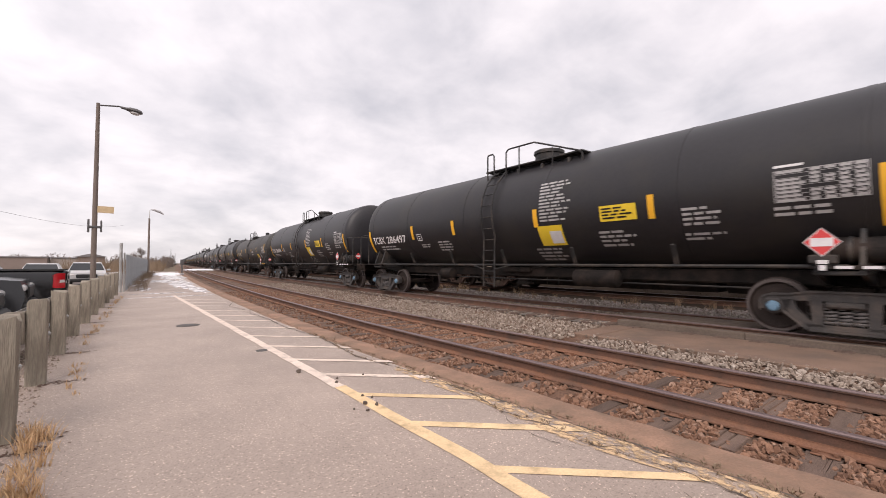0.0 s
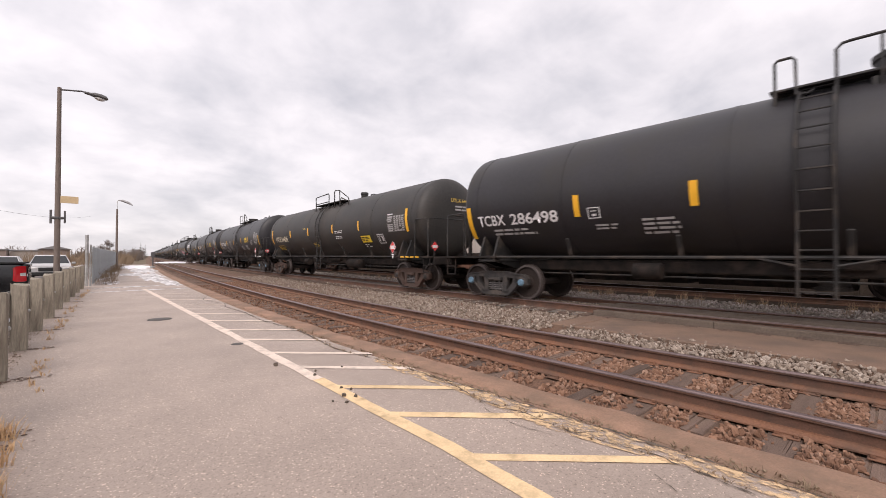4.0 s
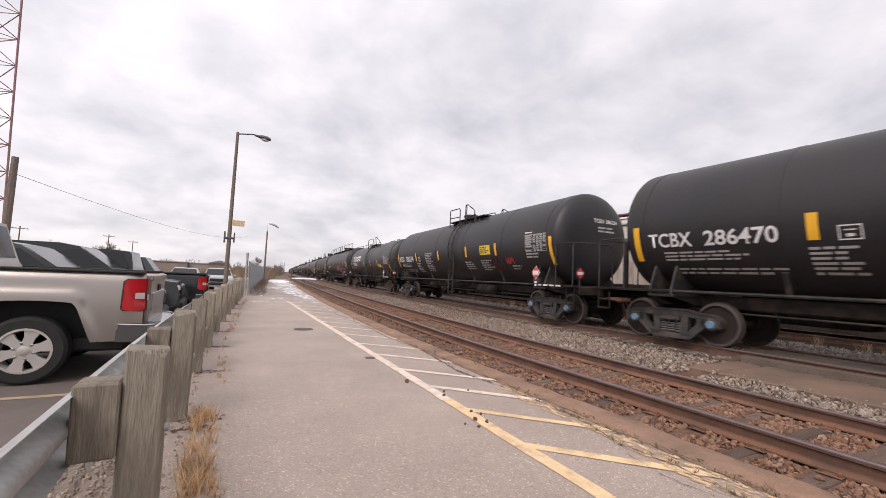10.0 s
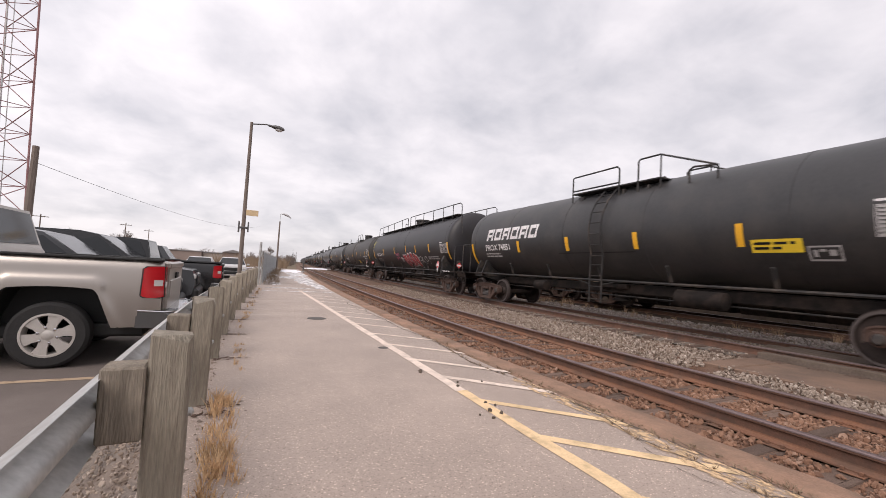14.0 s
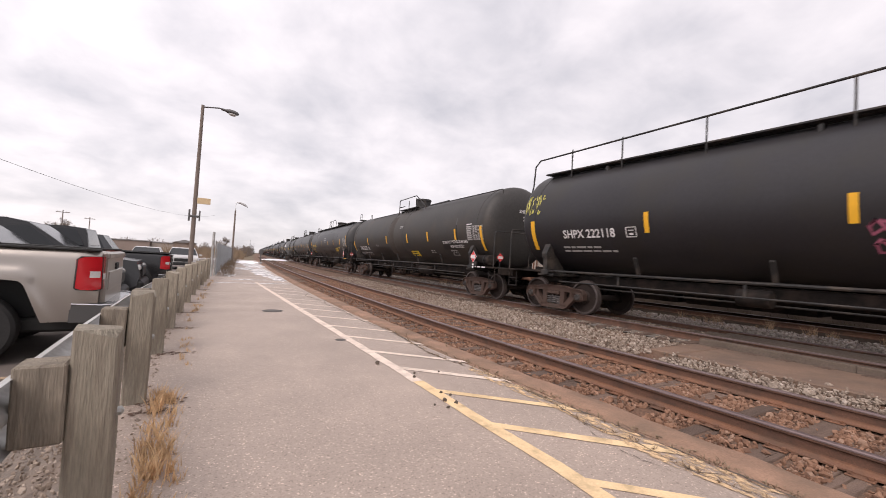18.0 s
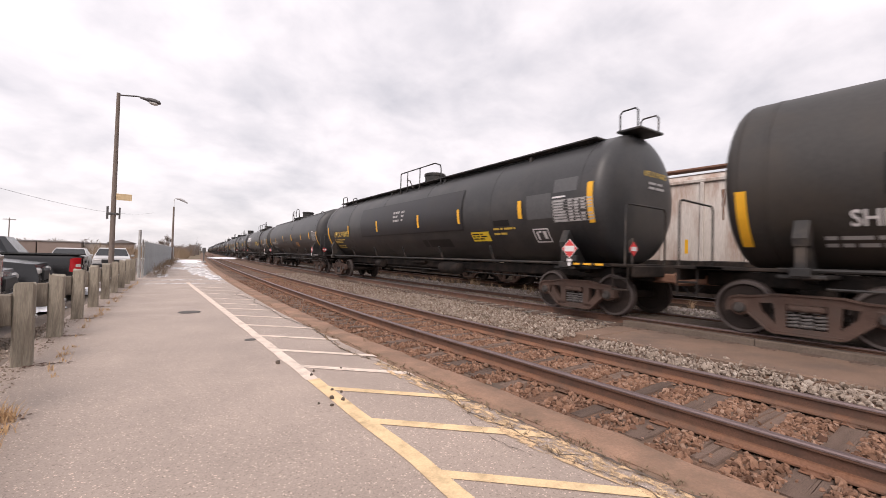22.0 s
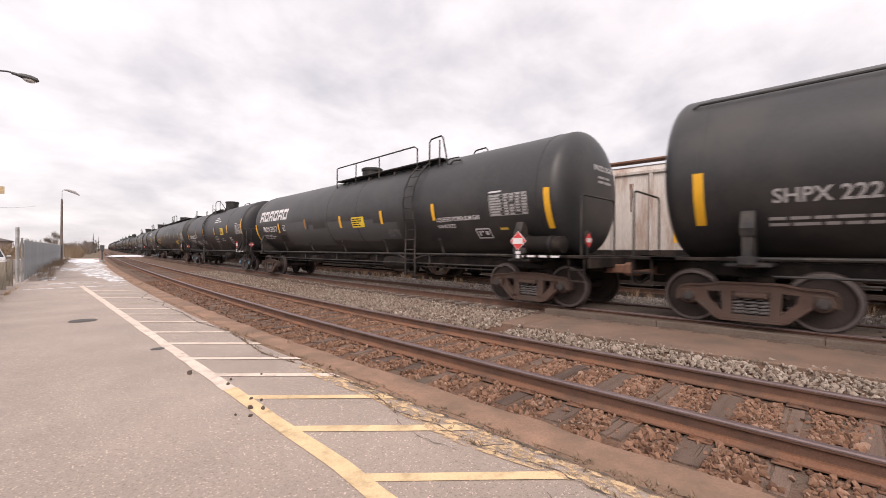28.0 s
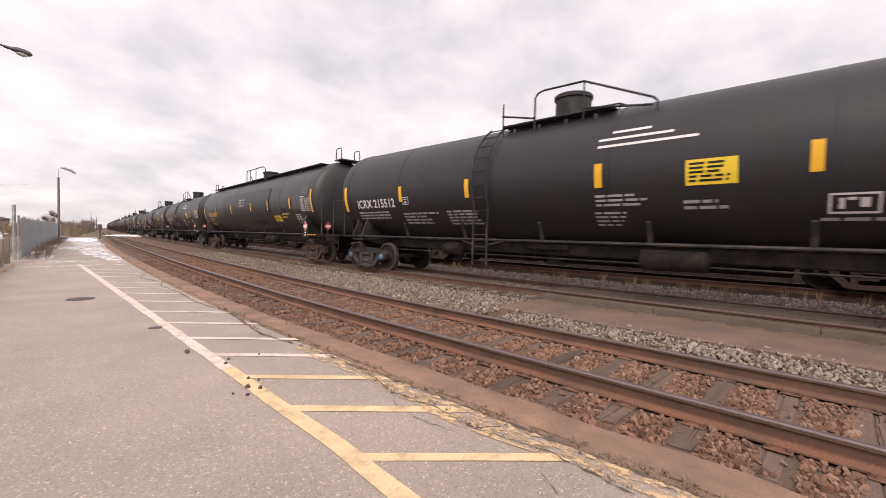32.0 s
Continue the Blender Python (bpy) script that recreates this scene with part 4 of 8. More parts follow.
def strips(car, rows, ends, rad=TANK_R, lift=0.013):
    for q in rows:
        decal("reflective_strip", [q], M["yellow"], car, "yellow reflective strip", lift, rad)
    for a, b, zt, zb in ends:
        lim = HEAD[0] + 0.04 - (HEAD[4] if a > 0 else 0.0)
        a = a - HEAD[3] if a > 0 else a
        w = 0.15
        a, b = (min(a, lim), min(a, lim) - w) if a > 0 else (max(b, -lim) + w, max(b, -lim))
        q = (a + (HEAD[3] if a > 0 else 0), b + (HEAD[3] if a > 0 else 0), zt, zb)
        decal("end_strip", [q], M["yellow"], car, "long yellow reflective strip", 0.013, rad)


def panel(rect, car, seed, mat="yellow_sign", rad=TANK_R):
    y0, y1, zt, zb = rect
    ob = decal("yellow_panel", [rect], M[mat], car, "yellow warning panel", 0.010, rad)
    bars("panel_lettering", (y0 - 0.05, y1 + 0.05, zt - 0.04, zb + 0.03), M["patch_dark"], ob, seed, rad, 0.075, "dark rows of small marks", 0.0125)


def wheelset_mesh():
    g = Geo()
    for s in (-1, 1):
        prof = [(0.09, s * 0.66), (0.14, s * 0.66), (0.16, s * 0.70), (0.37, s * 0.715), (0.40, s * 0.68), (0.485, s * 0.68), (0.487, s * 0.705), (0.462, s * 0.72), (0.452, s * 0.81),
                (0.40, s * 0.815), (0.375, s * 0.765), (0.18, s * 0.745), (0.15, s * 0.81), (0.09, s * 0.815)]
        g.lathe(prof, "x", n=28)
    g.lathe([(0.085, -1.0), (0.085, 1.0)], "x", n=12)
    return g.mesh("wheelset", M["wheel"])


WHEELSET = wheelset_mesh()
RIMS = {}
for s in (-1, 1):
    RIMS[s] = Geo().lathe([(0.405, s * 0.8165), (0.448, s * 0.8165), (0.456, s * 0.81), (0.463, s * 0.73), (0.46, s * 0.73), (0.40, s * 0.81)], "x", n=28, caps=False).mesh("wheel_rim", M["tread"])
CAPS = {}
for s in (-1, 1):
    CAP = Geo().lathe([(0.09, s * 0.98), (0.092, s * 1.08), (0.075, s * 1.10), (0.07, s * 1.115), (0.03, s * 1.12)], "x", n=16)
    for k in range(3):
        a = k * 2.094
        CAP.lathe([(0.02, s * 1.10), (0.02, s * 1.13)], "x", m=Matrix.Translation((0, 0.055 * math.cos(a), 0.055 * math.sin(a))), n=6)
    for k in ("truck", "cap_blue"):
        CAPS[s, k] = CAP.mesh("bearing_cap", M[k])

def side_frame_mesh(s, mat):
    """Cast side frame of a three-piece truck, in the y-z plane: a bowed top chord, two slanted lower members, columns and jaws round the bearings."""
    g = Geo()
    lo, hi = sorted((s * 0.925, s * 1.045))

    def limb(pts, a=lo, b=hi):
        g.prism(pts, "x", a, b)
    top = [(0.0, 0.74), (0.42, 0.735), (0.58, 0.70), (0.72, 0.68), (0.92, 0.675), (1.03, 0.64), (1.085, 0.56), (1.09, 0.40)]
    low = [(0.0, 0.575), (0.42, 0.575), (0.56, 0.565), (0.70, 0.56), (0.86, 0.565), (0.95, 0.545), (0.99, 0.50), (1.01, 0.40)]
    rim = sorted((s * 1.045, s * 1.075))
    for d in (-1, 1):
        for (p, q), (u, v) in zip(zip(top, top[1:]), zip(low, low[1:])):
            limb([(d * p[0], p[1]), (d * q[0], q[1]), (d * v[0], v[1]), (d * u[0], u[1])])
            limb([(d * p[0], p[1]), (d * q[0], q[1]), (d * q[0] * 0.99, q[1] - 0.03), (d * p[0] * 0.99, p[1] - 0.03)], *rim)
        # inner jaw of the pedestal
        limb([(d * 0.66, 0.57), (d * 0.785, 0.57), (d * 0.775, 0.36), (d * 0.70, 0.33)])
        # slanted lower member with a proud lower edge
        limb([(d * 0.79, 0.57), (d * 0.755, 0.36), (d * 0.47, 0.10), (d * 0.36, 0.20), (d * 0.58, 0.43), (d * 0.62, 0.58)])
        limb([(d * 0.765, 0.40), (d * 0.755, 0.36), (d * 0.47, 0.10), (d * 0.44, 0.13), (d * 0.72, 0.385)], *rim)
        # column beside the springs
        limb([(d * 0.25, 0.58), (d * 0.41, 0.58), (d * 0.385, 0.16), (d * 0.25, 0.16)])
        # bearing adapter and housing round the cap
        g.box((s * 0.985, d * 0.889, 0.55), (0.17, 0.2, 0.07), ch=0.02)
        g.lathe([(0.125, s * 0.93), (0.13, s * 1.05), (0.10, s * 1.075), (0.10, s * 0.95)], "x", m=Matrix.Translation((0, d * 0.889, HUB)), n=18)
    limb([(-0.47, 0.20), (0.47, 0.20), (0.44, 0.085), (-0.44, 0.085)])
    limb([(-0.44, 0.12), (0.44, 0.12), (0.43, 0.085), (-0.43, 0.085)], *rim)
    # end of the bolster above the springs, with two slots
    g.box((s * 1.02, 0, 0.52), (0.16, 0.46, 0.10), ch=0.02)
    for q in (-0.11, 0.11):
        g.box((s * 1.105, q, 0.52), (0.02, 0.16, 0.05), ch=0.006)
    return g.mesh("side_frame", M[mat])


SIDE = {(s, k): side_frame_mesh(s, k) for s in (-1, 1) for k in ("truck", "truck_brown")}
SPRING = Geo().tube([(0.066 * math.cos(a), 0.078 * math.sin(a), 0.25 * a / (2 * math.pi * 4.5)) for a in [k * math.pi / 5 for k in range(46)]], 0.017, 5).mesh("spring", M["spring"])
BOLSTER = Geo().box((0, 0, 0.56), (2.0, 0.36, 0.26), ch=0.04).box((0, 0, 0.74), (0.7, 0.5, 0.12), ch=0.03)
for d in (-1, 1):
    BOLSTER.box((0, d * 0.42, 0.42), (1.7, 0.12, 0.13), ch=0.02)
    for s in (-1, 1):
        BOLSTER.box((s * 0.745, d * 0.40, 0.45), (0.10, 0.08, 0.3), ch=0.015)
BOLSTER = BOLSTER.mesh("truck", M["under"])
WHEELS = []


def add_truck(car, y, cap, frame_mat="truck"):
    t = part("truck", BOLSTER, None, car, "dusty two-axle freight truck", at=pose(0, y, 0))
    for s in (-1, 1):
        part("side_frame", SIDE[s, frame_mat], None, t)
    for s in (-1, 1):
        for c in (-0.17, 0.0, 0.17):
            part("spring", SPRING, None, t, at=pose(s * 0.985, c, 0.215))
    for d in (-0.889, 0.889):
        wset = part("wheelset", WHEELSET, None, t, at=pose(0, d, HUB))
        WHEELS.append((wset, d))
        for s in (-1, 1):
            part("wheel_rim", RIMS[s], None, t, "bright worn wheel rim", at=pose(0, d, HUB))
            ob = part("bearing_cap", CAPS[s, cap], None, t, "blue bearing cap" if cap == "cap_blue" else "", at=pose(0, d, HUB))
            if s < 0:
                WHEELS.append((ob, d))


def build_car(name, length, kind, label, cap="truck", mat="black", group="tank cars of the train", R=TANK_R, top_gear=None, reservoir=False, frame_mat="truck", gap=0.80, rear_in=0.0, cut=0.0):
    """A tank car: origin on the rail heads at mid length; it runs towards -y."""
    car = thing(name, label, "tank car", group=group)
    half = length / 2
    ty = half - 1.96
    L = half - gap                     # half length of the tank over the head tips
    TZ = 1.12 + R                      # tank axis
    hd = 0.37
    prof = []
    for k in range(13):
        a = (k / 12) ** 1.3 * math.pi / 2
        prof.append((max(0.02, R * math.sin(a) ** 0.58), -L + hd * (1 - math.cos(a))))
    cyl_half = L - hd
    for c in (-0.5, 0.0, 0.5):
        prof.append((R, c * 2 * cyl_half * 0.98))
    prof += [(r, -a - cut) for r, a in prof[12::-1]]
    g = Geo().lathe(prof, "y", m=Matrix.Translation((0, 0, TZ)), n=56)
    tank = part("tank", g, M[mat], car)
    # welded seams and jacket bands
    g = Geo()
    for f in ((-0.96, -0.62, -0.2, 0.2, 0.62, 0.96) if kind != "lpg" else (-0.96, -0.12, 0.12, 0.96)):
        yb = f * cyl_half - (cut if f > 0.9 else 0.0)
        g = Geo().lathe([(R - 0.01, yb - 0.045), (R + 0.007, yb - 0.04), (R + 0.007, yb + 0.04), (R - 0.01, yb + 0.045)], "y", m=Matrix.Translation((0, 0, TZ)), n=56)
        part("seam_band", g, M[mat], car)
    # underframe
    sill_z = 0.92
    g = Geo().box((0, 0, sill_z), (0.62, 2 * half - 1.0, 0.28), ch=0.03)
    part("centre_sill", g, M["under"], car)
    for e in (-1, 1):
        y = e * ty - (rear_in if e > 0 else 0.0)
        g = Geo()
        if kind == "general":
            g.prism([(-1.42, 1.02), (-1.42, 1.14), (-1.2, 1.7), (-0.9, 1.5), (0, 1.18), (0.9, 1.5), (1.2, 1.7), (1.42, 1.14), (1.42, 1.02), (0.5, 0.82), (-0.5, 0.82)], "y", y - 0.28, y - 0.22)
            g.prism([(-1.42, 1.02), (-1.42, 1.14), (-1.2, 1.7), (-0.9, 1.5), (0, 1.18), (0.9, 1.5), (1.2, 1.7), (1.42, 1.14), (1.42, 1.02), (0.5, 0.82), (-0.5, 0.82)], "y", y + 0.22, y + 0.28)
        else:
            for q in (-1, 1):
                g.prism([(q * 1.44, 1.02), (q * 1.44, 1.5), (q * 1.25, 1.75), (q * 1.0, 1.5), (q * 0.5, 0.9)], "y", y - 0.07, y + 0.07)
                g.prism([(q * 1.465, 1.5), (q * 1.49, 1.62), (q * 1.36, 1.9), (q * 1.2, 1.78), (q * 1.2, 1.5)], "y", y - 0.095, y + 0.095)
                g.box((q * 1.44, y, 1.1), (0.06, 0.26, 0.14), ch=0.012)
        g.box((0, y, 1.03), (2.84, 0.6, 0.07), ch=0.015)
        part("bolster", g, M["steel"], car)
        # end platform with step boards
        g = Geo()
        g.box((0, e * (half - 0.75), 1.12), (2.9, 0.78, 0.06), ch=0.01)
        g.box((0, e * (half - 0.36), 1.0), (2.5, 0.08, 0.24), ch=0.02)
        for s in (-1, 1):
            g.box((s * 1.35, e * (half - 1.5), 1.12), (0.2, 1.6, 0.06), ch=0.01)
            g.box((s * 1.38, e * (half - 0.55), 0.62), (0.05, 0.34, 0.04), ch=0.008)
            g.box((s * 1.38, e * (half - 0.55), 0.85), (0.05, 0.34, 0.04), ch=0.008)
            for q in (-0.17, 0.17):
                g.tube([(s * 1.38, e * (half - 0.55) + q, 1.1), (s * 1.38, e * (half - 0.55) + q, 0.6)], 0.018, 6)
        part("end_platform", g, M["under"], car)
        g = Geo()
        g.box((0, e * (half - 0.3), 0.86), (0.24, 0.6, 0.2), ch=0.03).box((0, e * (half - 0.03), 0.86), (0.3, 0.22, 0.28), ch=0.05).box((0.12, e * (half + 0.06), 0.86), (0.12, 0.14, 0.26), ch=0.04)
        part("coupler", g, M["rust"], car, "rusty knuckle coupler")
        g = Geo().tube([(0.35, e * (half - 0.4), 0.9), (0.38, e * (half - 0.1), 0.62), (0.3, e * (half + 0.02), 0.5)], 0.025, 6)
        part("air_hose", g, M["rubber"], car)
        # end handrail that hugs the head
        g = Geo()
        x = -1.42
        g.tube([(x, e * (half - 0.42), 1.12), (x, e * (half - 0.42), 2.28), (x * 0.97, e * (half - 0.42), 2.36), (x * 0.9, e * (half - 0.42), 2.38), (0.02, e * (half - 0.44), 2.38), (0.1, e * (half - 0.44), 2.3), (0.1, e * (half - 0.44), 1.12)], 0.02, 6)
        if kind == "general":
            g.tube([(x, e * (half - 1.16), 1.12), (x, e * (half - 1.18), 2.3), (x, e * (half - 1.1), 2.38), (x, e * (half - 0.45), 2.36)], 0.02, 6)
        part("end_handrail", g, M["steel"], car)
        if e > 0 and kind == "general":
            part("brake_staff", Geo().box((-0.75, e * (half - 0.72), 1.75), (0.06, 0.12, 1.2), ch=0.01), M["under"], car)
            part("brake_wheel", Geo().lathe([(0.02, 0), (0.26, 0.01), (0.28, 0.03), (0.24, 0.04)], "y", m=Matrix.Translation((0.45, e * (half - 0.6), 2.0)), n=18), M["under"], car)
        add_truck(car, y, cap, frame_mat)
    # running rail along each side with its brackets
    for s in (-1, 1):
        x = s * 1.36
        part("side_rail", Geo().tube([(x, -ty - 0.1, 1.13), (x, ty + 0.1, 1.13)], 0.034, 8), M["steel"], car)
        if kind == "lpg":
            part("side_rail", Geo().tube([(x, -ty + 0.5, 0.86), (x, ty - 0.5, 0.86)], 0.022, 6), M["steel"], car)
        for k in range(5):
            y = (-0.66 + 0.33 * k) * ty
            part("rail_bracket", Geo().box((0, 0, 0), (0.05, 0.09, 0.5), ch=0.01), M["steel"], car, at=pose(s * 1.25, y, 1.33, 0, s * 24, 0))
            if kind == "lpg":
                part("rail_post", Geo().box((0, 0, 0), (0.03, 0.05, 0.3)), M["steel"], car, at=pose(x, y + 0.4, 0.99))
    # low gear between the trucks: reservoir, outlet, brake rod
    part("brake_rod", Geo().tube([(-0.55, -ty + 1.0, 0.72), (-0.55, ty - 1.0, 0.72)], 0.022, 6), M["steel"], car)
    part("air_reservoir", Geo().lathe([(0.05, -0.62), (0.2, -0.55), (0.21, 0.55), (0.05, 0.62)], "y", m=Matrix.Translation((-0.75, -2.6, 0.82)), n=14), M["under"], car)
    g = Geo().lathe([(0.34, 0.98), (0.34, 0.86), (0.2, 0.8), (0.2, 0.62), (0.26, 0.6), (0.26, 0.55)], "z", m=Matrix.Translation((0, 0.3, 0)), n=16).box((0, 0.3, 0.98), (0.9, 1.1, 0.14), ch=0.03)
    part("bottom_outlet", g, M["under"], car)
    part("brake_cylinder", Geo().lathe([(0.05, -0.3), (0.17, -0.28), (0.17, 0.28), (0.05, 0.3)], "y", m=Matrix.Translation((-0.8, 3.1, 0.84)), n=12), M["under"], car)
    # top: walkway, dome and railings
    gear = top_gear
    top = TZ + R
    rx = 0.98
    base = TZ + math.sqrt(R * R - rx * rx)
    w0, w1 = gear["walk"]
    for s in (-1, 1):
        for k in range(3):
            part("walkway_plank", Geo().box((s * (0.62 + 0.15 * k), (w0 + w1) / 2, top - 0.13), (0.13, abs(w0 - w1), 0.04), ch=0.006), M["steel"], car)
        for k in range(4):
            y = w1 + (w0 - w1) * (k + 0.5) / 4
            part("walkway_bracket", Geo().box((s * 0.9, y, base - 0.02), (0.12, 0.08, 0.34), ch=0.01), M["steel"], car)
        for loop in gear["loops"]:
            pts = [(s * rx, y, base + h) for y, h in loop]
            part("railing", Geo().tube(pts, 0.024, 7), M["steel"], car)
        for y, h in gear["posts"]:
            part("railing_post", Geo().tube([(s * rx, y, base - 0.05), (s * rx, y, base + h)], 0.02, 6), M["steel"], car)
        for y0, y1, h in gear.get("pipes", ()):
            part("top_pipe", Geo().tube([(s * rx, y0, base - 0.05), (s * rx, y0, base + h - 0.05), (s * rx, y0 - 0.1 * (1 if y0 > y1 else -1), base + h), (s * rx, y1 + 0.1 * (1 if y0 > y1 else -1), base + h), (s * rx, y1, base + h - 0.05), (s * rx, y1, base - 0.05)], 0.022, 6), M["steel"], car)
    if "end_loops" in gear:
        y0, y1, h = gear["end_loops"]
        part("end_step", Geo().box((0, (y0 + y1) / 2 - 0.02, top + 0.03), (0.94, 0.6, 0.05), ch=0.008).box((0, y0 - 0.05, top - 0.06), (0.5, 0.1, 0.2), ch=0.01), M["steel"], car, "small step plate over the tank end")
        for x in (-0.42, 0.42):
            part("grab_loop", Geo().tube([(x, y0, top + 0.02), (x, y0, top + h - 0.07), (x, y0 - 0.06, top + h), (x, y1 + 0.06, top + h), (x, y1, top + h - 0.07), (x, y1, top + 0.02)], 0.02, 6), M["steel"], car)
    for y, r, h in gear["domes"]:
        r, h = r * 0.88, h + 0.15
        part("manway", Geo().lathe([(r * 0.92, top - 0.08), (r * 0.92, top + h - 0.12), (r, top + h - 0.11), (r, top + h - 0.03), (r * 0.9, top + h), (0.05, top + h + 0.02)], "z", m=Matrix.Translation((0, y, 0)), n=22), M["steel"], car, "round manway cover")
    ly = gear["ladder"]
    if ly is not None:
        for s in (-1, 1):
            for q in (-0.22, 0.22):
                pts = [(s * (R + 0.1) * math.cos(a), ly + q, TZ + (R + 0.1) * math.sin(a)) for a in [math.radians(d) for d in (60, 50, 34, 18, 2, -14, -24)]] + [(s * (R - 0.02), ly + q, 1.3), (s * (R - 0.02), ly + q, 0.5)]
                part("ladder_rail", Geo().tube(pts, 0.026, 6), M["steel"], car)
            for d in (56, 44, 32, 20, 8, -4, -16, -28):
                a = math.radians(d)
                px, pz = s * (R + 0.1) * math.cos(a), TZ + (R + 0.1) * math.sin(a)
                part("ladder_rung", Geo().tube([(px, ly - 0.22, pz), (px, ly + 0.22, pz)], 0.016, 5), M["steel"], car)
            for z in (1.55, 1.25, 0.95, 0.6):
                part("ladder_rung", Geo().tube([(s * (R - 0.02), ly - 0.22, z), (s * (R - 0.02), ly + 0.22, z)], 0.016, 5), M["steel"], car)
            for q in (-1, 1):
                part("ladder_stay", Geo().tube([(s * (R - 0.02), ly + q * 0.22, 1.0), (s * 1.36, ly + q * 0.8, 1.13)], 0.02, 5), M["steel"], car)
    if reservoir:
        part("air_reservoir", Geo().lathe([(0.05, -0.62), (0.19, -0.56), (0.2, 0.56), (0.05, 0.62)], "y", m=Matrix.Translation((-1.12, -half + 1.55, 1.38)), n=16), M["under"], car, "grey air reservoir on the end platform")
        for q in (-0.3, 0.3):
            part("reservoir_strap", Geo().lathe([(0.2, q - 0.03), (0.212, q - 0.03), (0.212, q + 0.03), (0.2, q + 0.03)], "y", m=Matrix.Translation((-1.12, -half + 1.55, 1.38)), n=16), M["steel"], car)
    return car


def travel(t):
    """Metres that the train has gone since the start."""
    f = t / 32.0
    return 202.83 * f + 8.2 * f * f


# length over couplers, y of the rear coupler at the start, make of each car
TRAIN = []
rear = 16.69 + 1.25
front = rear - 17.9
LENGTHS = [17.9, 18.09, 18.93, 18.49, 17.97, 17.04, 19.94, 19.76, 20.25, 19.4, 19.97, 17.94]
BROWN = (2, 5, 6, 7, 8, 9, 10)
RADII = {2: 1.385, 5: 1.405, 6: 1.53, 7: 1.52, 8: 1.53, 9: 1.52, 10: 1.465}
TRUCK_IN = {3: 0.16, 4: 0.18, 7: 0.2, 9: 0.18, 10: 0.13}   # rear truck set further in
REAR_CUT = {7: 0.19, 10: 0.12}
GAPS = {0: 0.96, 1: 0.96, 3: 1.02, 4: 0.98}
SET_FORWARD = {0: 0.09, 1: 0.09, 3: 0.24, 4: 0.24, 5: 0.2, 6: 0.13, 7: 0.21, 8: 0.24, 9: 0.2, 10: 0.12, 11: 0.08}
MATS = ["black", "black", "black_dusty", "black", "black", "black_faded", "black", "black_dusty", "black_faded", "black_faded", "black_faded", "black"]
CAPSK = ["cap_blue", "cap_blue", "truck", "cap_blue", "cap_blue", "truck", "truck", "truck", "truck", "truck", "truck", "cap_blue"]
LABELS = ["black tank car with a yellow and white square panel", "black tank car with clean white stencils", "dusty black tank car with yellow numbers", "black tank car with white stencils and end railing",
          "black tank car with large white numbers", "black tank car with bold white shapes near one end", "long black tank car with graffiti on its side", "grimy long black tank car with a gas warning text",
          "long black tank car with yellow stencils and a jacket panel", "long plain black tank car with a low top platform", "black tank car with grey patches and bold white shapes", "clean black tank car with a large yellow panel"]
NUMBERS = ["TCBX 286497", "TCBX 286498", "UTLX 644286", "TCBX 286470", "TCBX 286234", "PROX 74851", "SHPX 222118", "SHPX 220778", "UTLX 910833", "SHPX 222120", "PROX 33517", "ICRX 215512"]
G_A = {"walk": (1.0, -2.4), "ladder": 0.38, "domes": ((-0.65, 0.5, 0.22),), "posts": ((-0.35, 0.76), (-1.5, 0.5)),
       "loops": [[(0.92, -0.05), (0.92, 0.72), (0.88, 0.76), (0.70, 0.76), (0.65, 0.70), (0.64, 0.12), (0.5, 0.10), (0.42, 0.14)], [(0.15, -0.05), (0.15, 0.70), (0.08, 0.77), (-0.02, 0.78), (-0.89, 0.77), (-2.3, 0.24), (-2.39, 0.16), (-2.39, -0.05)]]}
G_B = {"walk": (1.0, -2.5), "ladder": -0.47, "domes": ((0.55, 0.42, 0.16),), "posts": ((-0.86, 0.88),),
       "loops": [[(0.94, -0.05), (0.94, 0.84), (0.86, 0.85), (-0.08, 0.84), (-0.17, 0.76), (-0.17, -0.05)], [(0.94, 0.45), (-0.17, 0.42)], [(-0.75, -0.05), (-0.75, 0.84), (-0.8, 0.9), (-0.95, 0.9), (-1.55, 0.6), (-1.65, 0.5), (-1.65, -0.05)],
                 [(-0.9, 0.3), (-1.7, 0.36), (-1.8, 0.3), (-1.8, -0.05)]]}
G_C = {"walk": (1.6, -1.7), "ladder": 0.2, "domes": ((-2.0, 0.2, 0.12),), "posts": ((-1.37, 0.75), (1.72, 0.1)),
       "loops": [[(1.56, -0.05), (1.56, 0.70), (1.48, 0.72), (-0.04, 0.76), (-0.13, 0.68), (-0.13, -0.05)], [(1.56, 0.36), (-0.13, 0.36)], [(-0.79, -0.05), (-0.79, 0.74), (-0.86, 0.82), (-1.37, 0.76), (-2.28, 0.34), (-2.34, 0.28), (-2.34, -0.05)],
                 [(-1.5, -0.05), (-1.5, 0.34), (-1.56, 0.4), (-2.2, 0.2)]]}
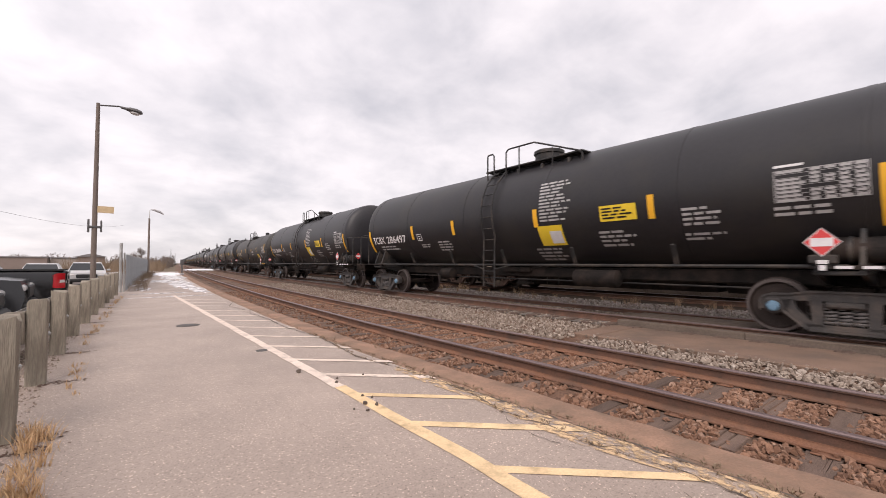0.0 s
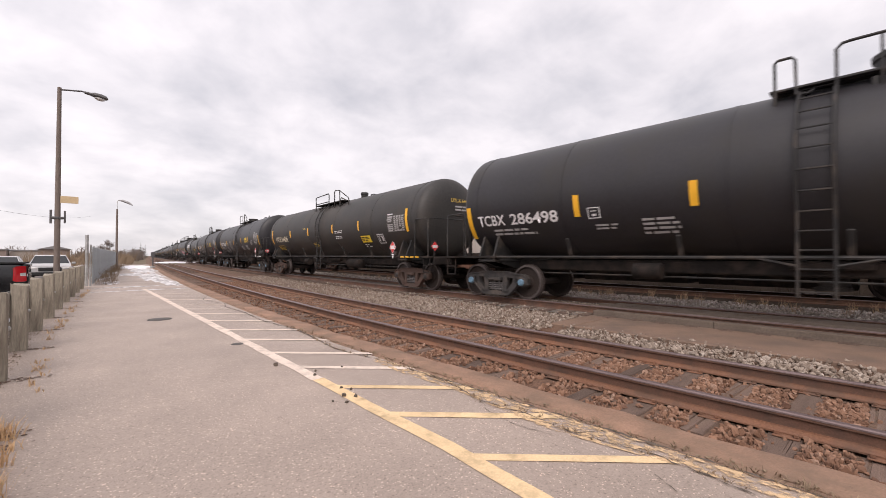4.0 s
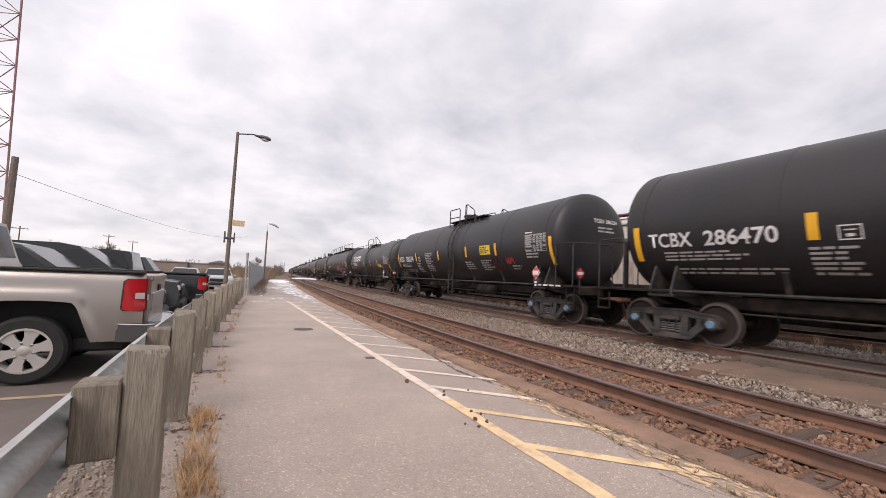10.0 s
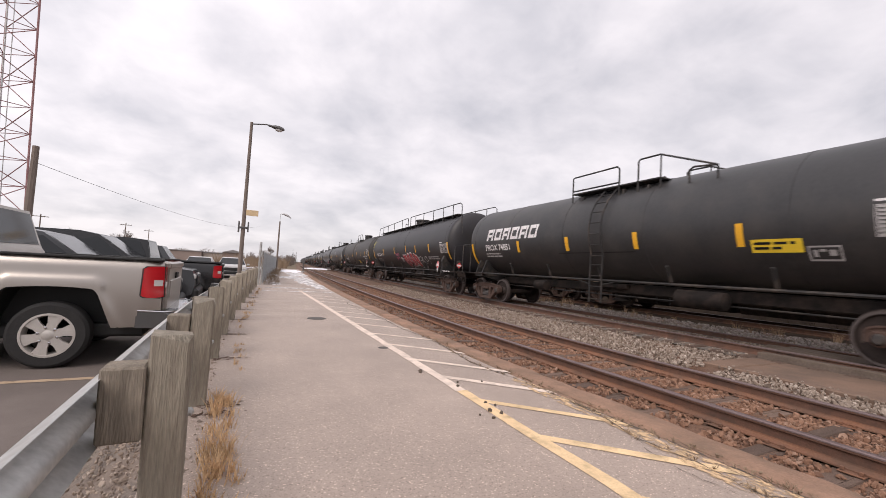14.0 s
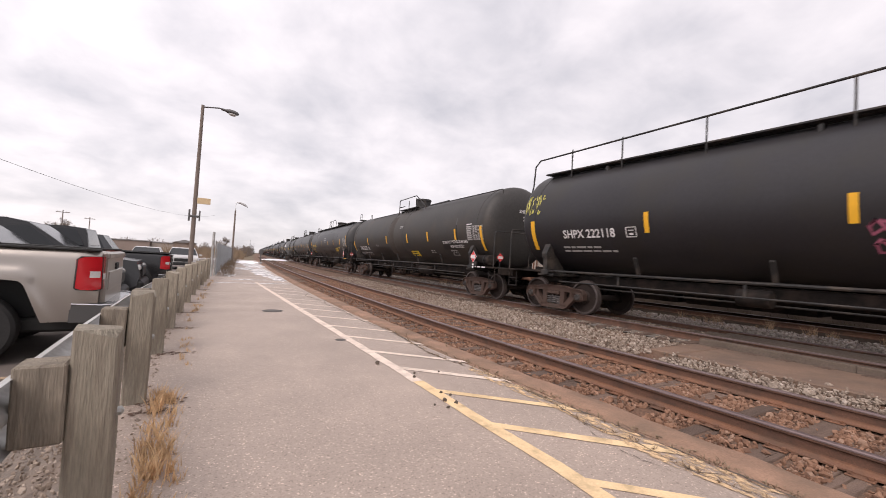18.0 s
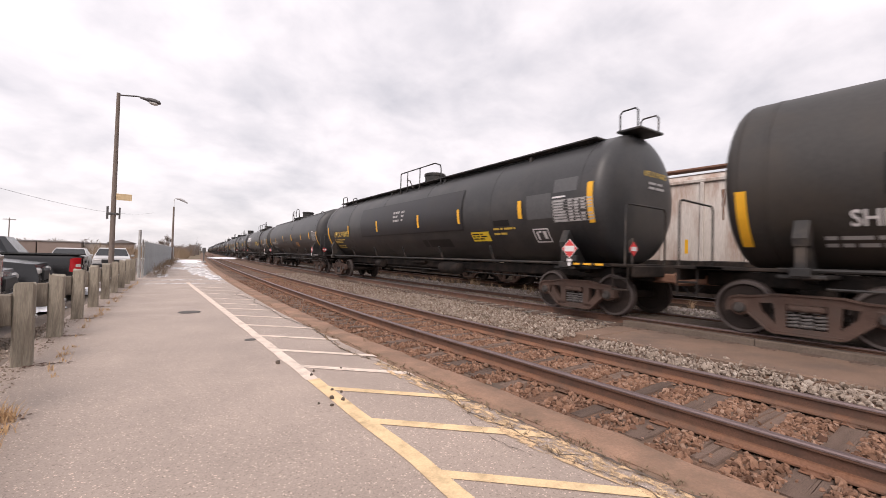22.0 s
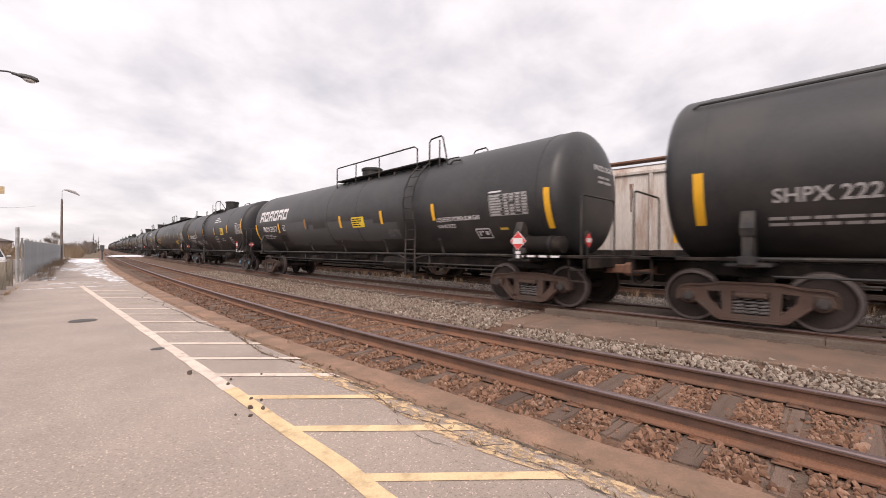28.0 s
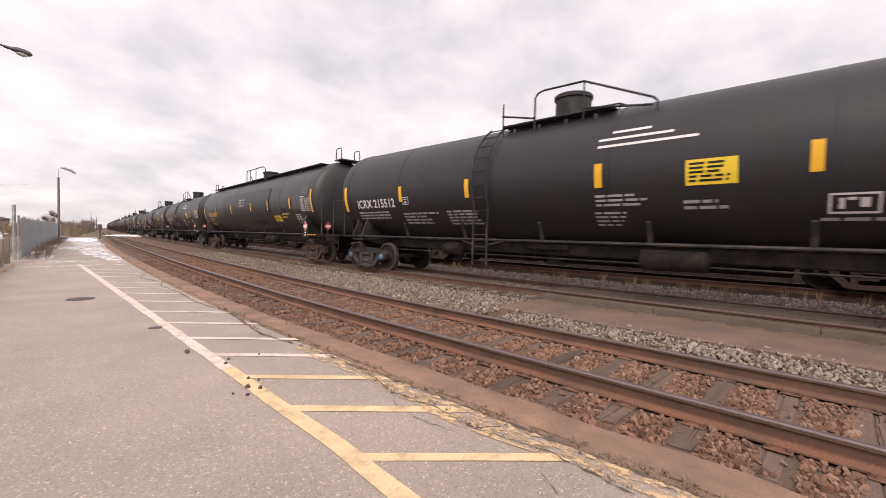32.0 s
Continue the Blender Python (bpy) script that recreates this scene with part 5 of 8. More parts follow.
G_D = {"walk": (1.5, -1.65), "ladder": 0.0, "domes": (), "posts": ((-1.64, 0.84),),
       "loops": [[(1.5, -0.05), (1.5, 0.78), (1.42, 0.80), (-0.26, 0.82), (-0.34, 0.74), (-0.34, -0.05)], [(1.5, 0.36), (-0.34, 0.36)], [(-0.97, -0.05), (-0.97, 0.8), (-1.03, 0.86), (-1.62, 0.86), (-3.0, 0.32), (-3.06, 0.26), (-3.06, -0.05)],
                 [(-2.4, -0.05), (-2.4, 0.3), (-2.5, 0.36), (-3.06, 0.3)]]}
G_E = {"walk": (8.6, -8.6), "ladder": None, "domes": ((-0.2, 0.58, 0.26),), "posts": tuple((y, 0.81) for y in (7.6, 6.0, 4.0, 1.7, -1.55, -3.2, -5.0, -6.6, -8.0)),
       "loops": [[(9.3, -0.8), (9.1, -0.05), (9.05, 0.54), (8.85, 0.71), (0.3, 0.86), (0.17, 0.78), (0.14, -0.05)], [(0.75, -0.05), (0.75, 0.42), (0.62, 0.48), (0.2, 0.36)], [(-0.42, -0.05), (-0.42, 0.8), (-0.5, 0.86), (-8.9, 0.75), (-9.12, 0.64), (-9.16, -0.05), (-9.36, -0.8)]]}
G_F = {"walk": (1.0, -1.6), "ladder": None, "domes": ((-0.1, 0.5, 0.36),), "posts": ((-0.39, 0.66), (-1.38, 0.7)), "pipes": ((5.6, 1.1, 0.08), (-1.7, -9.2, 0.12)),
       "loops": [[(1.0, -0.05), (1.0, 0.76), (0.94, 0.8), (-1.37, 0.82), (-2.58, 0.16), (-2.64, 0.0)], [(1.0, 0.4), (0.2, 0.4)]]}
G_G = {"walk": (8.2, -8.65), "ladder": None, "domes": ((-0.15, 0.5, 0.30),), "posts": ((0.4, 0.84), (-0.6, 0.84)), "pipes": ((7.9, 7.3, 0.55), (6.4, 5.9, 0.35)), "end_loops": (-8.88, -9.32, 0.5),
       "loops": [[(0.99, -0.05), (0.99, 0.82), (0.9, 0.85), (-1.7, 0.84), (-2.05, 0.72), (-2.12, 0.56), (-2.12, -0.05)], [(0.4, 0.5), (0.2, 0.45), (-0.1, 0.1)]]}
G_H = {"walk": (1.0, -1.5), "ladder": None, "domes": ((-0.1, 0.52, 0.28),), "posts": ((-1.23, 0.8),), "pipes": ((8.4, 1.1, 0.06), (-1.6, -8.6, 0.06)),
       "loops": [[(0.97, -0.05), (0.97, 0.72), (0.9, 0.8), (0.3, 0.8), (0.22, 0.72), (0.22, -0.05)], [(0.9, 0.72), (0.55, 0.32), (0.45, 0.25)], [(-0.37, 0.3), (-0.37, 0.74), (-0.45, 0.86), (-0.6, 0.9), (-1.2, 0.84), (-1.45, 0.3), (-1.49, -0.05)]]}
G_I = {"walk": (1.12, -4.9), "ladder": -4.12, "domes": ((0.1, 0.48, 0.24),), "posts": ((-0.3, 0.74), (-1.81, 0.74), (-4.88, 0.78)),
       "loops": [[(1.1, -0.05), (1.1, 0.74), (1.02, 0.77), (-3.7, 0.78), (-3.86, 0.7), (-3.87, -0.05)], [(-4.44, -0.05), (-4.44, 0.78), (-4.52, 0.86), (-4.95, 0.88), (-5.02, 0.8), (-5.22, 0.02)], [(-5.3, 0.0), (-5.47, 0.08), (-5.75, 0.06)]]}
G_J = {"walk": (1.35, -1.4), "ladder": 1.6, "domes": ((-0.05, 0.52, 0.45),), "posts": ((1.33, 0.8), (-0.79, 0.88)),
       "loops": [[(1.35, 0.5), (0.8, 0.38), (0.45, 0.3)], [(0.42, -0.05), (0.42, 0.76), (0.35, 0.86), (0.2, 0.9), (-0.78, 0.88), (-2.2, 0.24), (-2.28, 0.16), (-2.29, -0.05)], [(-0.8, 0.3), (-2.2, 0.1)]]}
GEAR = [G_A, G_A, G_C, G_B, G_B, G_D, G_E, G_F, G_G, G_H, G_I, G_J]
KINDS = ["general", "general", "general", "general", "general", "general", "lpg", "lpg", "long", "lpg", "lpg", "general"]
M["cream"] = material("cream_stencil_paint", (0.66, 0.58, 0.44), 0.6, scale=6, fine=50, spread=0.15, bump=0.0)


def dress(i, car):
    """Paint, stencils and placard of each car."""
    r = RADII.get(i, TANK_R)
    half = LENGTHS[i] / 2
    W, Y = M["white"], M["yellow_txt"]
    HEAD[0], HEAD[1], HEAD[2], HEAD[3], HEAD[4] = half - GAPS.get(i, 0.80) - 0.37, 0.37, r, SET_FORWARD.get(i, 0.0), REAR_CUT.get(i, 0.0)
    if i in (0, 1):
        strips(car, ((4.55, 4.41, 2.52, 2.04), (2.20, 2.06, 2.54, 2.08), (-1.24, -1.38, 2.56, 2.1), (-4.19, -4.32, 2.56, 2.08)), ((8.05, 7.9, 2.5, 1.64), (-7.45, -7.6, 2.59, 1.72)), r)
        wrap_text("reporting_mark", "TCBX", 7.47, 6.55, 2.24, 1.96, W, car, "white stencilled initials")
        wrap_text("car_number", "28649" + "78"[i], 6.37, 4.98, 2.24, 1.96, W, car, "white stencilled car number")
        bars("stencil_block", (7.0, 5.3, 1.88, 1.68), M["grey_txt"], car, 1)
        for k, q in enumerate(((-1.46, -2.41, 3.22, 2.2), (3.1, 2.25, 1.93, 1.58), (-0.95, -2.05, 1.58, 1.23), (-3.01, -3.9, 1.91, 1.53), (-4.82, -5.48, 2.24, 1.87), (-4.8, -5.5, 1.77, 1.6), (-6.23, -7.14, 2.11, 1.92), (4.1, 3.5, 1.86, 1.72))):
            bars("stencil_block", q, M["grey_txt"], car, 10 + k)
        panel((-3.12, -3.95, 2.44, 2.1), car, 3)
        sq = decal("square_panel", [(-1.33, -2.07, 2.12, 1.63)], M["yellow_sign"], car, "yellow square panel with a white field", 0.010)
        decal("white_field", [(-1.68, -2.02, 1.98, 1.68)], W, sq, "white field", 0.013)
        table((-6.25, -7.36, 2.67, 2.16), car, 5)
        stencil_box((4.23, 3.95, 2.22, 1.98), car)
        placard(car, -6.82, 1.5, half)
    if i in (3, 4):
        strips(car, ((4.69, 4.53, 2.56, 2.1), (1.50, 1.34, 2.56, 2.09), (-1.83, -1.97, 2.6, 2.14), (-4.28, -4.42, 2.6, 2.14)), ((8.0, 7.84, 2.58, 1.8), (-7.52, -7.68, 2.62, 1.76)), r)
        wrap_text("reporting_mark", "TCBX", 7.62, 6.64, 2.40, 2.09, W, car, "white stencilled initials")
        wrap_text("car_number", "286" + ("470", "234")[i - 3], 6.39, 5.1, 2.40, 2.09, W, car, "white stencilled car number")
        bars("stencil_block", (7.3, 5.3, 2.0, 1.78), M["grey_txt"], car, 1)
        bars("stencil_block", (7.2, 5.0, 1.66, 1.5), M["grey_txt"], car, 2)
        for k, q in enumerate(((3.2, 2.1, 2.5, 1.55), (-1.64, -2.55, 1.97, 1.62), (-3.05, -3.95, 2.0, 1.58), (-5.09, -5.75, 2.3, 1.95), (-5.2, -5.85, 1.78, 1.6), (-6.28, -7.2, 2.16, 1.96), (4.7, 3.95, 2.0, 1.5))):
            if not (i == 4 and k == 3):
                bars("stencil_block", q, M["grey_txt"], car, 20 + k)
        panel((-3.13, -3.95, 2.56, 2.2), car, 4)
        table((-6.28, -7.41, 2.75, 2.19), car, 6)
        stencil_box((4.29, 4.0, 2.32, 2.08), car)
        placard(car, -6.96, 1.5, half)
        if i == 4:
            scribble("graffiti_scrawl", -3.9, -4.55, 1.55, 2.1, M["graf_dim"], car, 3, 0.07, 9, label="faded dark red graffiti")
            scribble("graffiti_scrawl", -4.92, -5.42, 1.82, 2.06, M["graf_red"], car, 4, 0.06, 6, label="red graffiti")
    if i == 2:
        strips(car, ((4.54, 4.38, 2.6, 2.2), (1.75, 1.6, 2.6, 2.2), (-1.37, -1.5, 2.6, 2.2), (-4.03, -4.15, 2.6, 2.2)), ((7.95, 7.8, 2.75, 1.9), (-7.64, -7.79, 2.8, 2.0)), r)
        wrap_text("car_number", "UTLX 644286", 7.2, 5.0, 2.30, 1.99, M["cream"], car, "white stencilled car number", rad=r)
        for k, q in enumerate(((-1.7, -2.69, 2.3, 2.16), (-1.7, -2.69, 2.06, 1.92), (-4.18, -4.69, 1.66, 1.5))):
            bars("stencil_block", q, W, car, 30 + k, r)
        for k, q in enumerate(((1.27, 0.63, 1.84, 1.62), (7.2, 5.9, 1.8, 1.5), (2.3, 1.9, 2.62, 2.54))):
            bars("stencil_block", q, Y, car, 34 + k, r, label="rows of small yellow marks")
        panel((-4.11, -4.91, 1.98, 1.71), car, 5, rad=r)
        stencil_box((-5.47, -5.95, 2.0, 1.64), car, r)
        table((-6.44, -7.56, 2.6, 2.05), car, 7, r)
        for y in (0.2, 4.1, -1.5, -4.0):
            decal("grime_patch", [(y + 0.12, y - 0.14, 1.75, 1.45)], M["patch_dark"], car, "", 0.006, r)
        placard(car, -7.02, 1.46, half)
    if i == 5:
        block_logo(6.3, 2.9, 2.92, 2.46, car, r)
        wrap_text("car_number", "PROX 74851", 6.35, 4.6, 2.30, 2.06, W, car, "white stencilled car number", rad=r)
        bars("stencil_block", (6.4, 5.0, 1.98, 1.78), M["grey_txt"], car, 41, r)
        strips(car, ((4.12, 3.97, 2.38, 1.97), (1.53, 1.38, 2.4, 1.97), (-1.2, -1.34, 2.4, 1.97), (-3.68, -3.82, 2.42, 1.96)), ((7.55, 7.4, 2.37, 1.48), (-7.08, -7.24, 2.43, 1.58)), r)
        panel((-3.93, -4.77, 2.09, 1.84), car, 6, "yellow_sign", r)
        stencil_box((-4.82, -5.29, 1.95, 1.69), car, r, "grey_txt")
        table((-5.73, -6.87, 2.56, 2.06), car, 8, r)
        decal("patch_seam", [(1.9, -1.2, 1.92, 1.895)], M["patch_dark"], car, "", 0.008, r)
        placard(car, -6.5, 1.43, half)
    if i == 6:
        wrap_text("car_number", "SHPX 222118", 7.5, 5.9, 2.26, 2.04, W, car, "white stencilled car number")
        stencil_box((5.61, 5.34, 2.27, 2.03), car)
        bars("stencil_block", (7.6, 5.9, 1.85, 1.66), M["grey_txt"], car, 51)
        strips(car, ((5.13, 5.02, 2.58, 2.12), (1.76, 1.64, 2.62, 2.15), (-1.33, -1.45, 2.62, 2.15), (-3.4, -3.52, 2.57, 2.15), (-5.88, -6.0, 2.57, 2.12)), ((8.7, 8.55, 2.56, 1.74), (-8.85, -9.02, 2.57, 1.72)), r)
        scribble("graffiti_scrawl", 1.55, 0.4, 1.98, 2.2, M["pink"], car, 5, 0.05, 11, label="pink graffiti scrawl")
        scribble("graffiti_scrawl", 1.5, 0.45, 1.7, 1.92, M["pink"], car, 6, 0.05, 10, label="pink graffiti scrawl")
        scribble("graffiti_scrawl", 0.3, -0.22, 1.58, 1.88, M["white"], car, 7, 0.035, 6, label="white graffiti scrawl")
        bubble_letters(-0.4, -3.5, 2.2, 1.2, 4, "graf_red", "white", car, 8)
        scribble("graffiti_scrawl", -3.55, -5.3, 1.5, 1.92, M["white"], car, 9, 0.04, 8, label="white graffiti scrawl")
        scribble("graffiti_scrawl", 8.95, 8.3, 2.75, 3.35, M["graf_yellow"], car, 10, 0.035, 12, label="yellow graffiti scrawl")
        table((-7.67, -8.74, 2.5, 2.04), car, 9)
        bars("stencil_block", (-5.5, -7.4, 1.9, 1.7), M["grey_txt"], car, 53)
        placard(car, -7.53, 1.42, half)
    if i == 7:
        wrap_text("car_number", "SHPX 220778", 7.4, 5.85, 2.02, 1.78, W, car, "white stencilled car number")
        strips(car, ((5.43, 5.31, 2.52, 2.08), (1.78, 1.65, 2.54, 2.1), (-1.56, -1.7, 2.56, 2.1), (-4.05, -4.18, 2.56, 2.13), (-6.67, -6.8, 2.57, 2.13)), ((9.0, 8.86, 2.4, 1.5), (-8.96, -9.1, 2.59, 1.72)), r)
        decal("repaint_patch", [(-6.83, -8.94, 3.0, 2.72)], M["patch"], car, "grey repainted patch", 0.005)
        decal("repaint_patch", [(-6.84, -8.94, 2.71, 1.93)], M["patch_dark"], car, "black repainted patch", 0.005)
        decal("repaint_patch", [(-5.46, -6.82, 2.15, 1.77)], M["patch_dark"], car, "black repainted patch", 0.005)
        wrap_text("warning_text", "LIQUEFIED PETROLEUM GAS", -5.55, -7.62, 2.12, 1.99, W, car, "white gas warning text", 0.012)
        wrap_text("warning_text", "NON-ODORIZED", -6.15, -7.25, 1.94, 1.83, W, car, "white gas warning text", 0.012)
        table((-7.67, -8.78, 2.62, 2.1), car, 10)
        panel((-1.66, -2.57, 1.72, 1.47), car, 7)
        stencil_box((-6.01, -6.52, 1.75, 1.53), car, mat="grey_txt")
        for k, q in enumerate(((-4.06, -4.61, 1.75, 1.62), (-0.61, -1.14, 3.0, 2.87), (7.7, 5.2, 1.67, 1.46))):
            bars("stencil_block", q, M["grey_txt"], car, 60 + k)
        stencil_box((5.66, 5.38, 2.04, 1.78), car)
        decal("repaint_patch", [(7.05, 6.15, 2.76, 2.2)], M["patch_dark"], car, "black repainted patch", 0.005)
        decal("repaint_patch", [(4.2, 1.25, 1.95, 1.26)], M["patch_dark"], car, "glossy black repainted lower band", 0.005)
        scribble("graffiti_scrawl", 3.75, 3.3, 1.96, 2.1, M["patch_light"], car, 14, 0.03, 6, label="pale scrawl on the tank")
        decal("dust_band", [(1.15, 0.3, 3.6, 1.6)], M["dust"], car, "dusty brown band below the dome", 0.004)
        placard(car, -8.25, 1.48, half)
    if i == 8:
        wrap_text("car_number", "UTLX 910833", 8.0, 5.85, 2.40, 2.12, Y, car, "yellow stencilled car number")
        for k, q in enumerate(((8.1, 6.6, 2.02, 1.8), (-5.6, -6.8, 2.06, 1.96), (-5.58, -6.4, 1.93, 1.83), (-1.52, -1.87, 3.02, 2.92), (8.0, 6.9, 1.7, 1.55))):
            bars("stencil_block", q, Y, car, 70 + k, label="rows of small yellow marks")
        strips(car, ((5.85, 5.72, 2.66, 2.26), (2.42, 2.29, 2.7, 2.24), (-1.43, -1.56, 2.7, 2.24), (-3.98, -4.1, 2.7, 2.25), (-6.7, -6.84, 2.7, 2.24)), ((9.0, 8.86, 2.7, 1.8), (-9.1, -9.24, 2.92, 2.03)), r, 0.026)
        jk = decal("jacket_panel", [(4.15, -4.22, 3.3, 2.08)], M["black"], car, "raised jacket panel", 0.02)
        decal("jacket_edge", [(4.15, -4.22, 2.08, 2.04), (4.15, 4.12, 3.3, 2.08), (-4.19, -4.22, 3.3, 2.08), (4.15, -4.22, 3.32, 3.3)], M["patch_dark"], jk, "dark panel edge", 0.022)
        bars("stencil_block", (0.5, -0.1, 2.98, 2.5), M["grey_txt"], car, 77, r, 0.15, "worn white rows of marks", 0.03)
        bars("stencil_block", (-0.2, -0.47, 2.98, 2.5), M["grey_txt"], car, 78, r, 0.15, "worn white rows of marks", 0.03)
        panel((-4.5, -5.34, 1.97, 1.7), car, 8)
        for q in ((-5.65, -6.29, 2.25, 2.09), (-1.44, -3.25, 1.8, 1.55)):
            decal("repaint_patch", [q], M["patch_dark"], car, "black repainted patch", 0.005)
        for q in ((-7.0, -7.82, 2.8, 2.2), (-7.88, -8.58, 3.1, 2.78)):
            decal("repaint_patch", [q], M["patch"], car, "grey repainted patch", 0.005)
        stencil_box((-7.09, -7.6, 1.97, 1.63), car)
        table((-7.86, -9.0, 2.6, 2.09), car, 11)
        placard(car, -8.38, 1.46, half)
    if i == 9:
        wrap_text("car_number", "SHPX 222120", 7.45, 5.85, 2.21, 1.99, M["grey_txt"], car, "white stencilled car number")
        stencil_box((5.44, 5.13, 2.25, 2.01), car, mat="grey_txt")
        bars("stencil_block", (7.5, 5.75, 1.8, 1.62), M["grey_txt"], car, 81)
        strips(car, ((5.84, 5.71, 2.57, 2.12), (2.32, 2.18, 2.62, 2.17), (-1.04, -1.28, 2.64, 2.18), (-4.2, -4.34, 2.6, 2.15), (-6.6, -6.74, 2.6, 2.15)), ((8.5, 8.33, 2.55, 1.69), (-8.7, -8.86, 2.58, 1.72)), r)
        panel((-2.32, -3.13, 2.02, 1.73), car, 9, "orange_panel")
        table((-7.4, -8.5, 2.55, 2.05), car, 12)
        placard(car, -7.6, 1.46, half)
    if i == 10:
        block_logo(8.25, 4.9, 3.09, 2.6, car)
        wrap_text("car_number", "PROX 33517", 7.84, 6.13, 2.34, 2.08, W, car, "white stencilled car number")
        bars("stencil_block", (7.95, 6.4, 1.96, 1.74), M["grey_txt"], car, 91)
        strips(car, ((5.98, 5.84, 2.44, 2.01), (0.12, -0.03, 2.48, 2.04), (-2.53, -2.67, 2.5, 2.07), (-5.05, -5.18, 2.53, 2.07)), ((9.05, 8.9, 2.5, 1.6), (-8.73, -8.88, 2.6, 1.73)), r)
        decal("reflective_strip", [(3.18, 3.04, 2.5, 2.09)], M["orange_panel"], car, "dull orange reflective strip", 0.009)
        for q in ((5.15, 2.95, 2.42, 1.45), (2.95, 2.8, 2.08, 1.42), (2.8, 2.4, 2.26, 1.42), (2.4, 1.3, 2.08, 1.42), (1.3, -0.2, 2.3, 1.6), (-0.2, -2.1, 2.26, 1.55), (-2.1, -3.35, 2.12, 1.6)):
            decal("repaint_patch", [q], M["patch"], car, "grey repainted patch", 0.005)
        decal("repaint_patch", [(6.05, 5.35, 1.90, 1.62)], M["patch_dark"], car, "black repainted patch", 0.005)
        stencil_box((5.47, 5.2, 2.34, 2.1), car)
        panel((-0.76, -1.56, 2.38, 2.02), car, 10)
        wrap_text("warning_text", "LIQUEFIED PETROLEUM GAS", -5.2, -6.8, 2.13, 2.0, W, car, "white gas warning text", 0.012)
        wrap_text("warning_text", "NON-ODORIZED", -5.2, -5.9, 1.94, 1.85, W, car, "white gas warning text", 0.012)
        table((-7.16, -8.27, 2.57, 2.07), car, 13)
        stencil_box((-6.53, -7.01, 1.8, 1.55), car)
        bars("stencil_block", (-7.35, -7.67, 1.81, 1.71), Y, car, 92)
        scribble("graffiti_scrawl", -2.75, -3.35, 1.65, 1.9, M["patch_light"], car, 11, 0.025, 7, label="pale scrawl on the patch")
        placard(car, -8.07, 1.46, half)
    if i == 11:
        wrap_text("car_number", "ICRX 215512", 7.05, 5.1, 2.32, 2.05, W, car, "white stencilled car number")
        strips(car, ((4.86, 4.72, 2.65, 2.2), (2.22, 2.08, 2.67, 2.2), (-1.31, -1.46, 2.7, 2.23), (-4.55, -4.7, 2.72, 2.26)), ((7.8, 7.65, 2.8, 1.96), (-7.63, -7.78, 2.98, 2.09)), r)
        for k in range(3):
            decal("stencil_block", [(-1.34 - 0.25 * (k == 0), -2.3 - 0.4 * k, 3.34 - 0.14 * k, 3.29 - 0.14 * k)], W, car, "row of white marks", 0.007)
        panel((-2.93, -3.68, 2.6, 2.17), car, 11)
        for k, q in enumerate(((-1.3, -2.42, 2.1, 1.84), (-1.23, -1.99, 1.77, 1.46), (-2.88, -3.65, 1.94, 1.74), (-4.68, -5.6, 1.62, 1.53), (4.83, 3.3, 1.88, 1.52), (2.99, 1.85, 1.9, 1.5), (7.1, 5.31, 1.95, 1.68))):
            bars("stencil_block", q, M["grey_txt"], car, 100 + k)
        stencil_box((-4.76, -5.3, 1.95, 1.66), car)
        stencil_box((4.74, 4.46, 2.33, 2.11), car)
        table((-6.48, -7.6, 2.66, 2.15), car, 14)
        placard(car, -6.97, 1.5, half)
    # striped bars on the sill above the leading truck
    for k in range(4):
        part("sill_stripe", Geo().box((-1.456, -half + 1.0 + 0.3 * k, 1.12), (0.008, 0.2, 0.045)), M["yellow" if i in (2, 8) else "white"], car)
    # number and two rows of marks on the leading head
    L, TZ = half - GAPS.get(i, 0.80), 1.12 + r

    def on_head(x, z):
        d = min(0.999, math.hypot(x, z - TZ) / r)
        return (x, -L + 0.37 * (1 - math.cos(math.asin(d ** (1 / 0.58)))) - 0.014, z)
    paint = M["yellow_txt"] if i in (2, 8) else M["white"]
    cu = bpy.data.curves.new("head_number", "FONT")
    cu.body, cu.size, cu.resolution_u, cu.offset = NUMBERS[i], 1.0, 2, 0.015
    tmp = bpy.data.objects.new("head_number", cu)
    me = bpy.data.meshes.new_from_object(tmp)
    bpy.data.objects.remove(tmp)
    me.name = "head_number"
    xs, zs = [v.co.x for v in me.vertices], [v.co.y for v in me.vertices]
    for v in me.vertices:
        v.co = Vector(on_head(-0.15 + 1.0 * (v.co.x - min(xs)) / (max(xs) - min(xs)), TZ + 0.52 + 0.13 * (v.co.y - min(zs)) / (max(zs) - min(zs))))
    me.materials.clear()
    me.materials.append(paint)
    ob = new("head_number", me)
    ob.parent = car
    tagged(ob, "stencilled car number on the tank head")
    g = Geo()
    for z, x0, x1 in ((TZ + 0.40, 0.02, 0.34), (TZ + 0.40, 0.38, 0.62), (TZ + 0.29, 0.02, 0.28), (TZ + 0.29, 0.32, 0.7)):
        g.add([on_head(x0, z), on_head(x0, z - 0.055), on_head(x1, z), on_head(x1, z - 0.055)], [(0, 1, 3, 2)])
    part("head_stencil", g, M["grey_txt"], car, "rows of white marks on the tank head", smooth=0)["kind"] = "stuff"


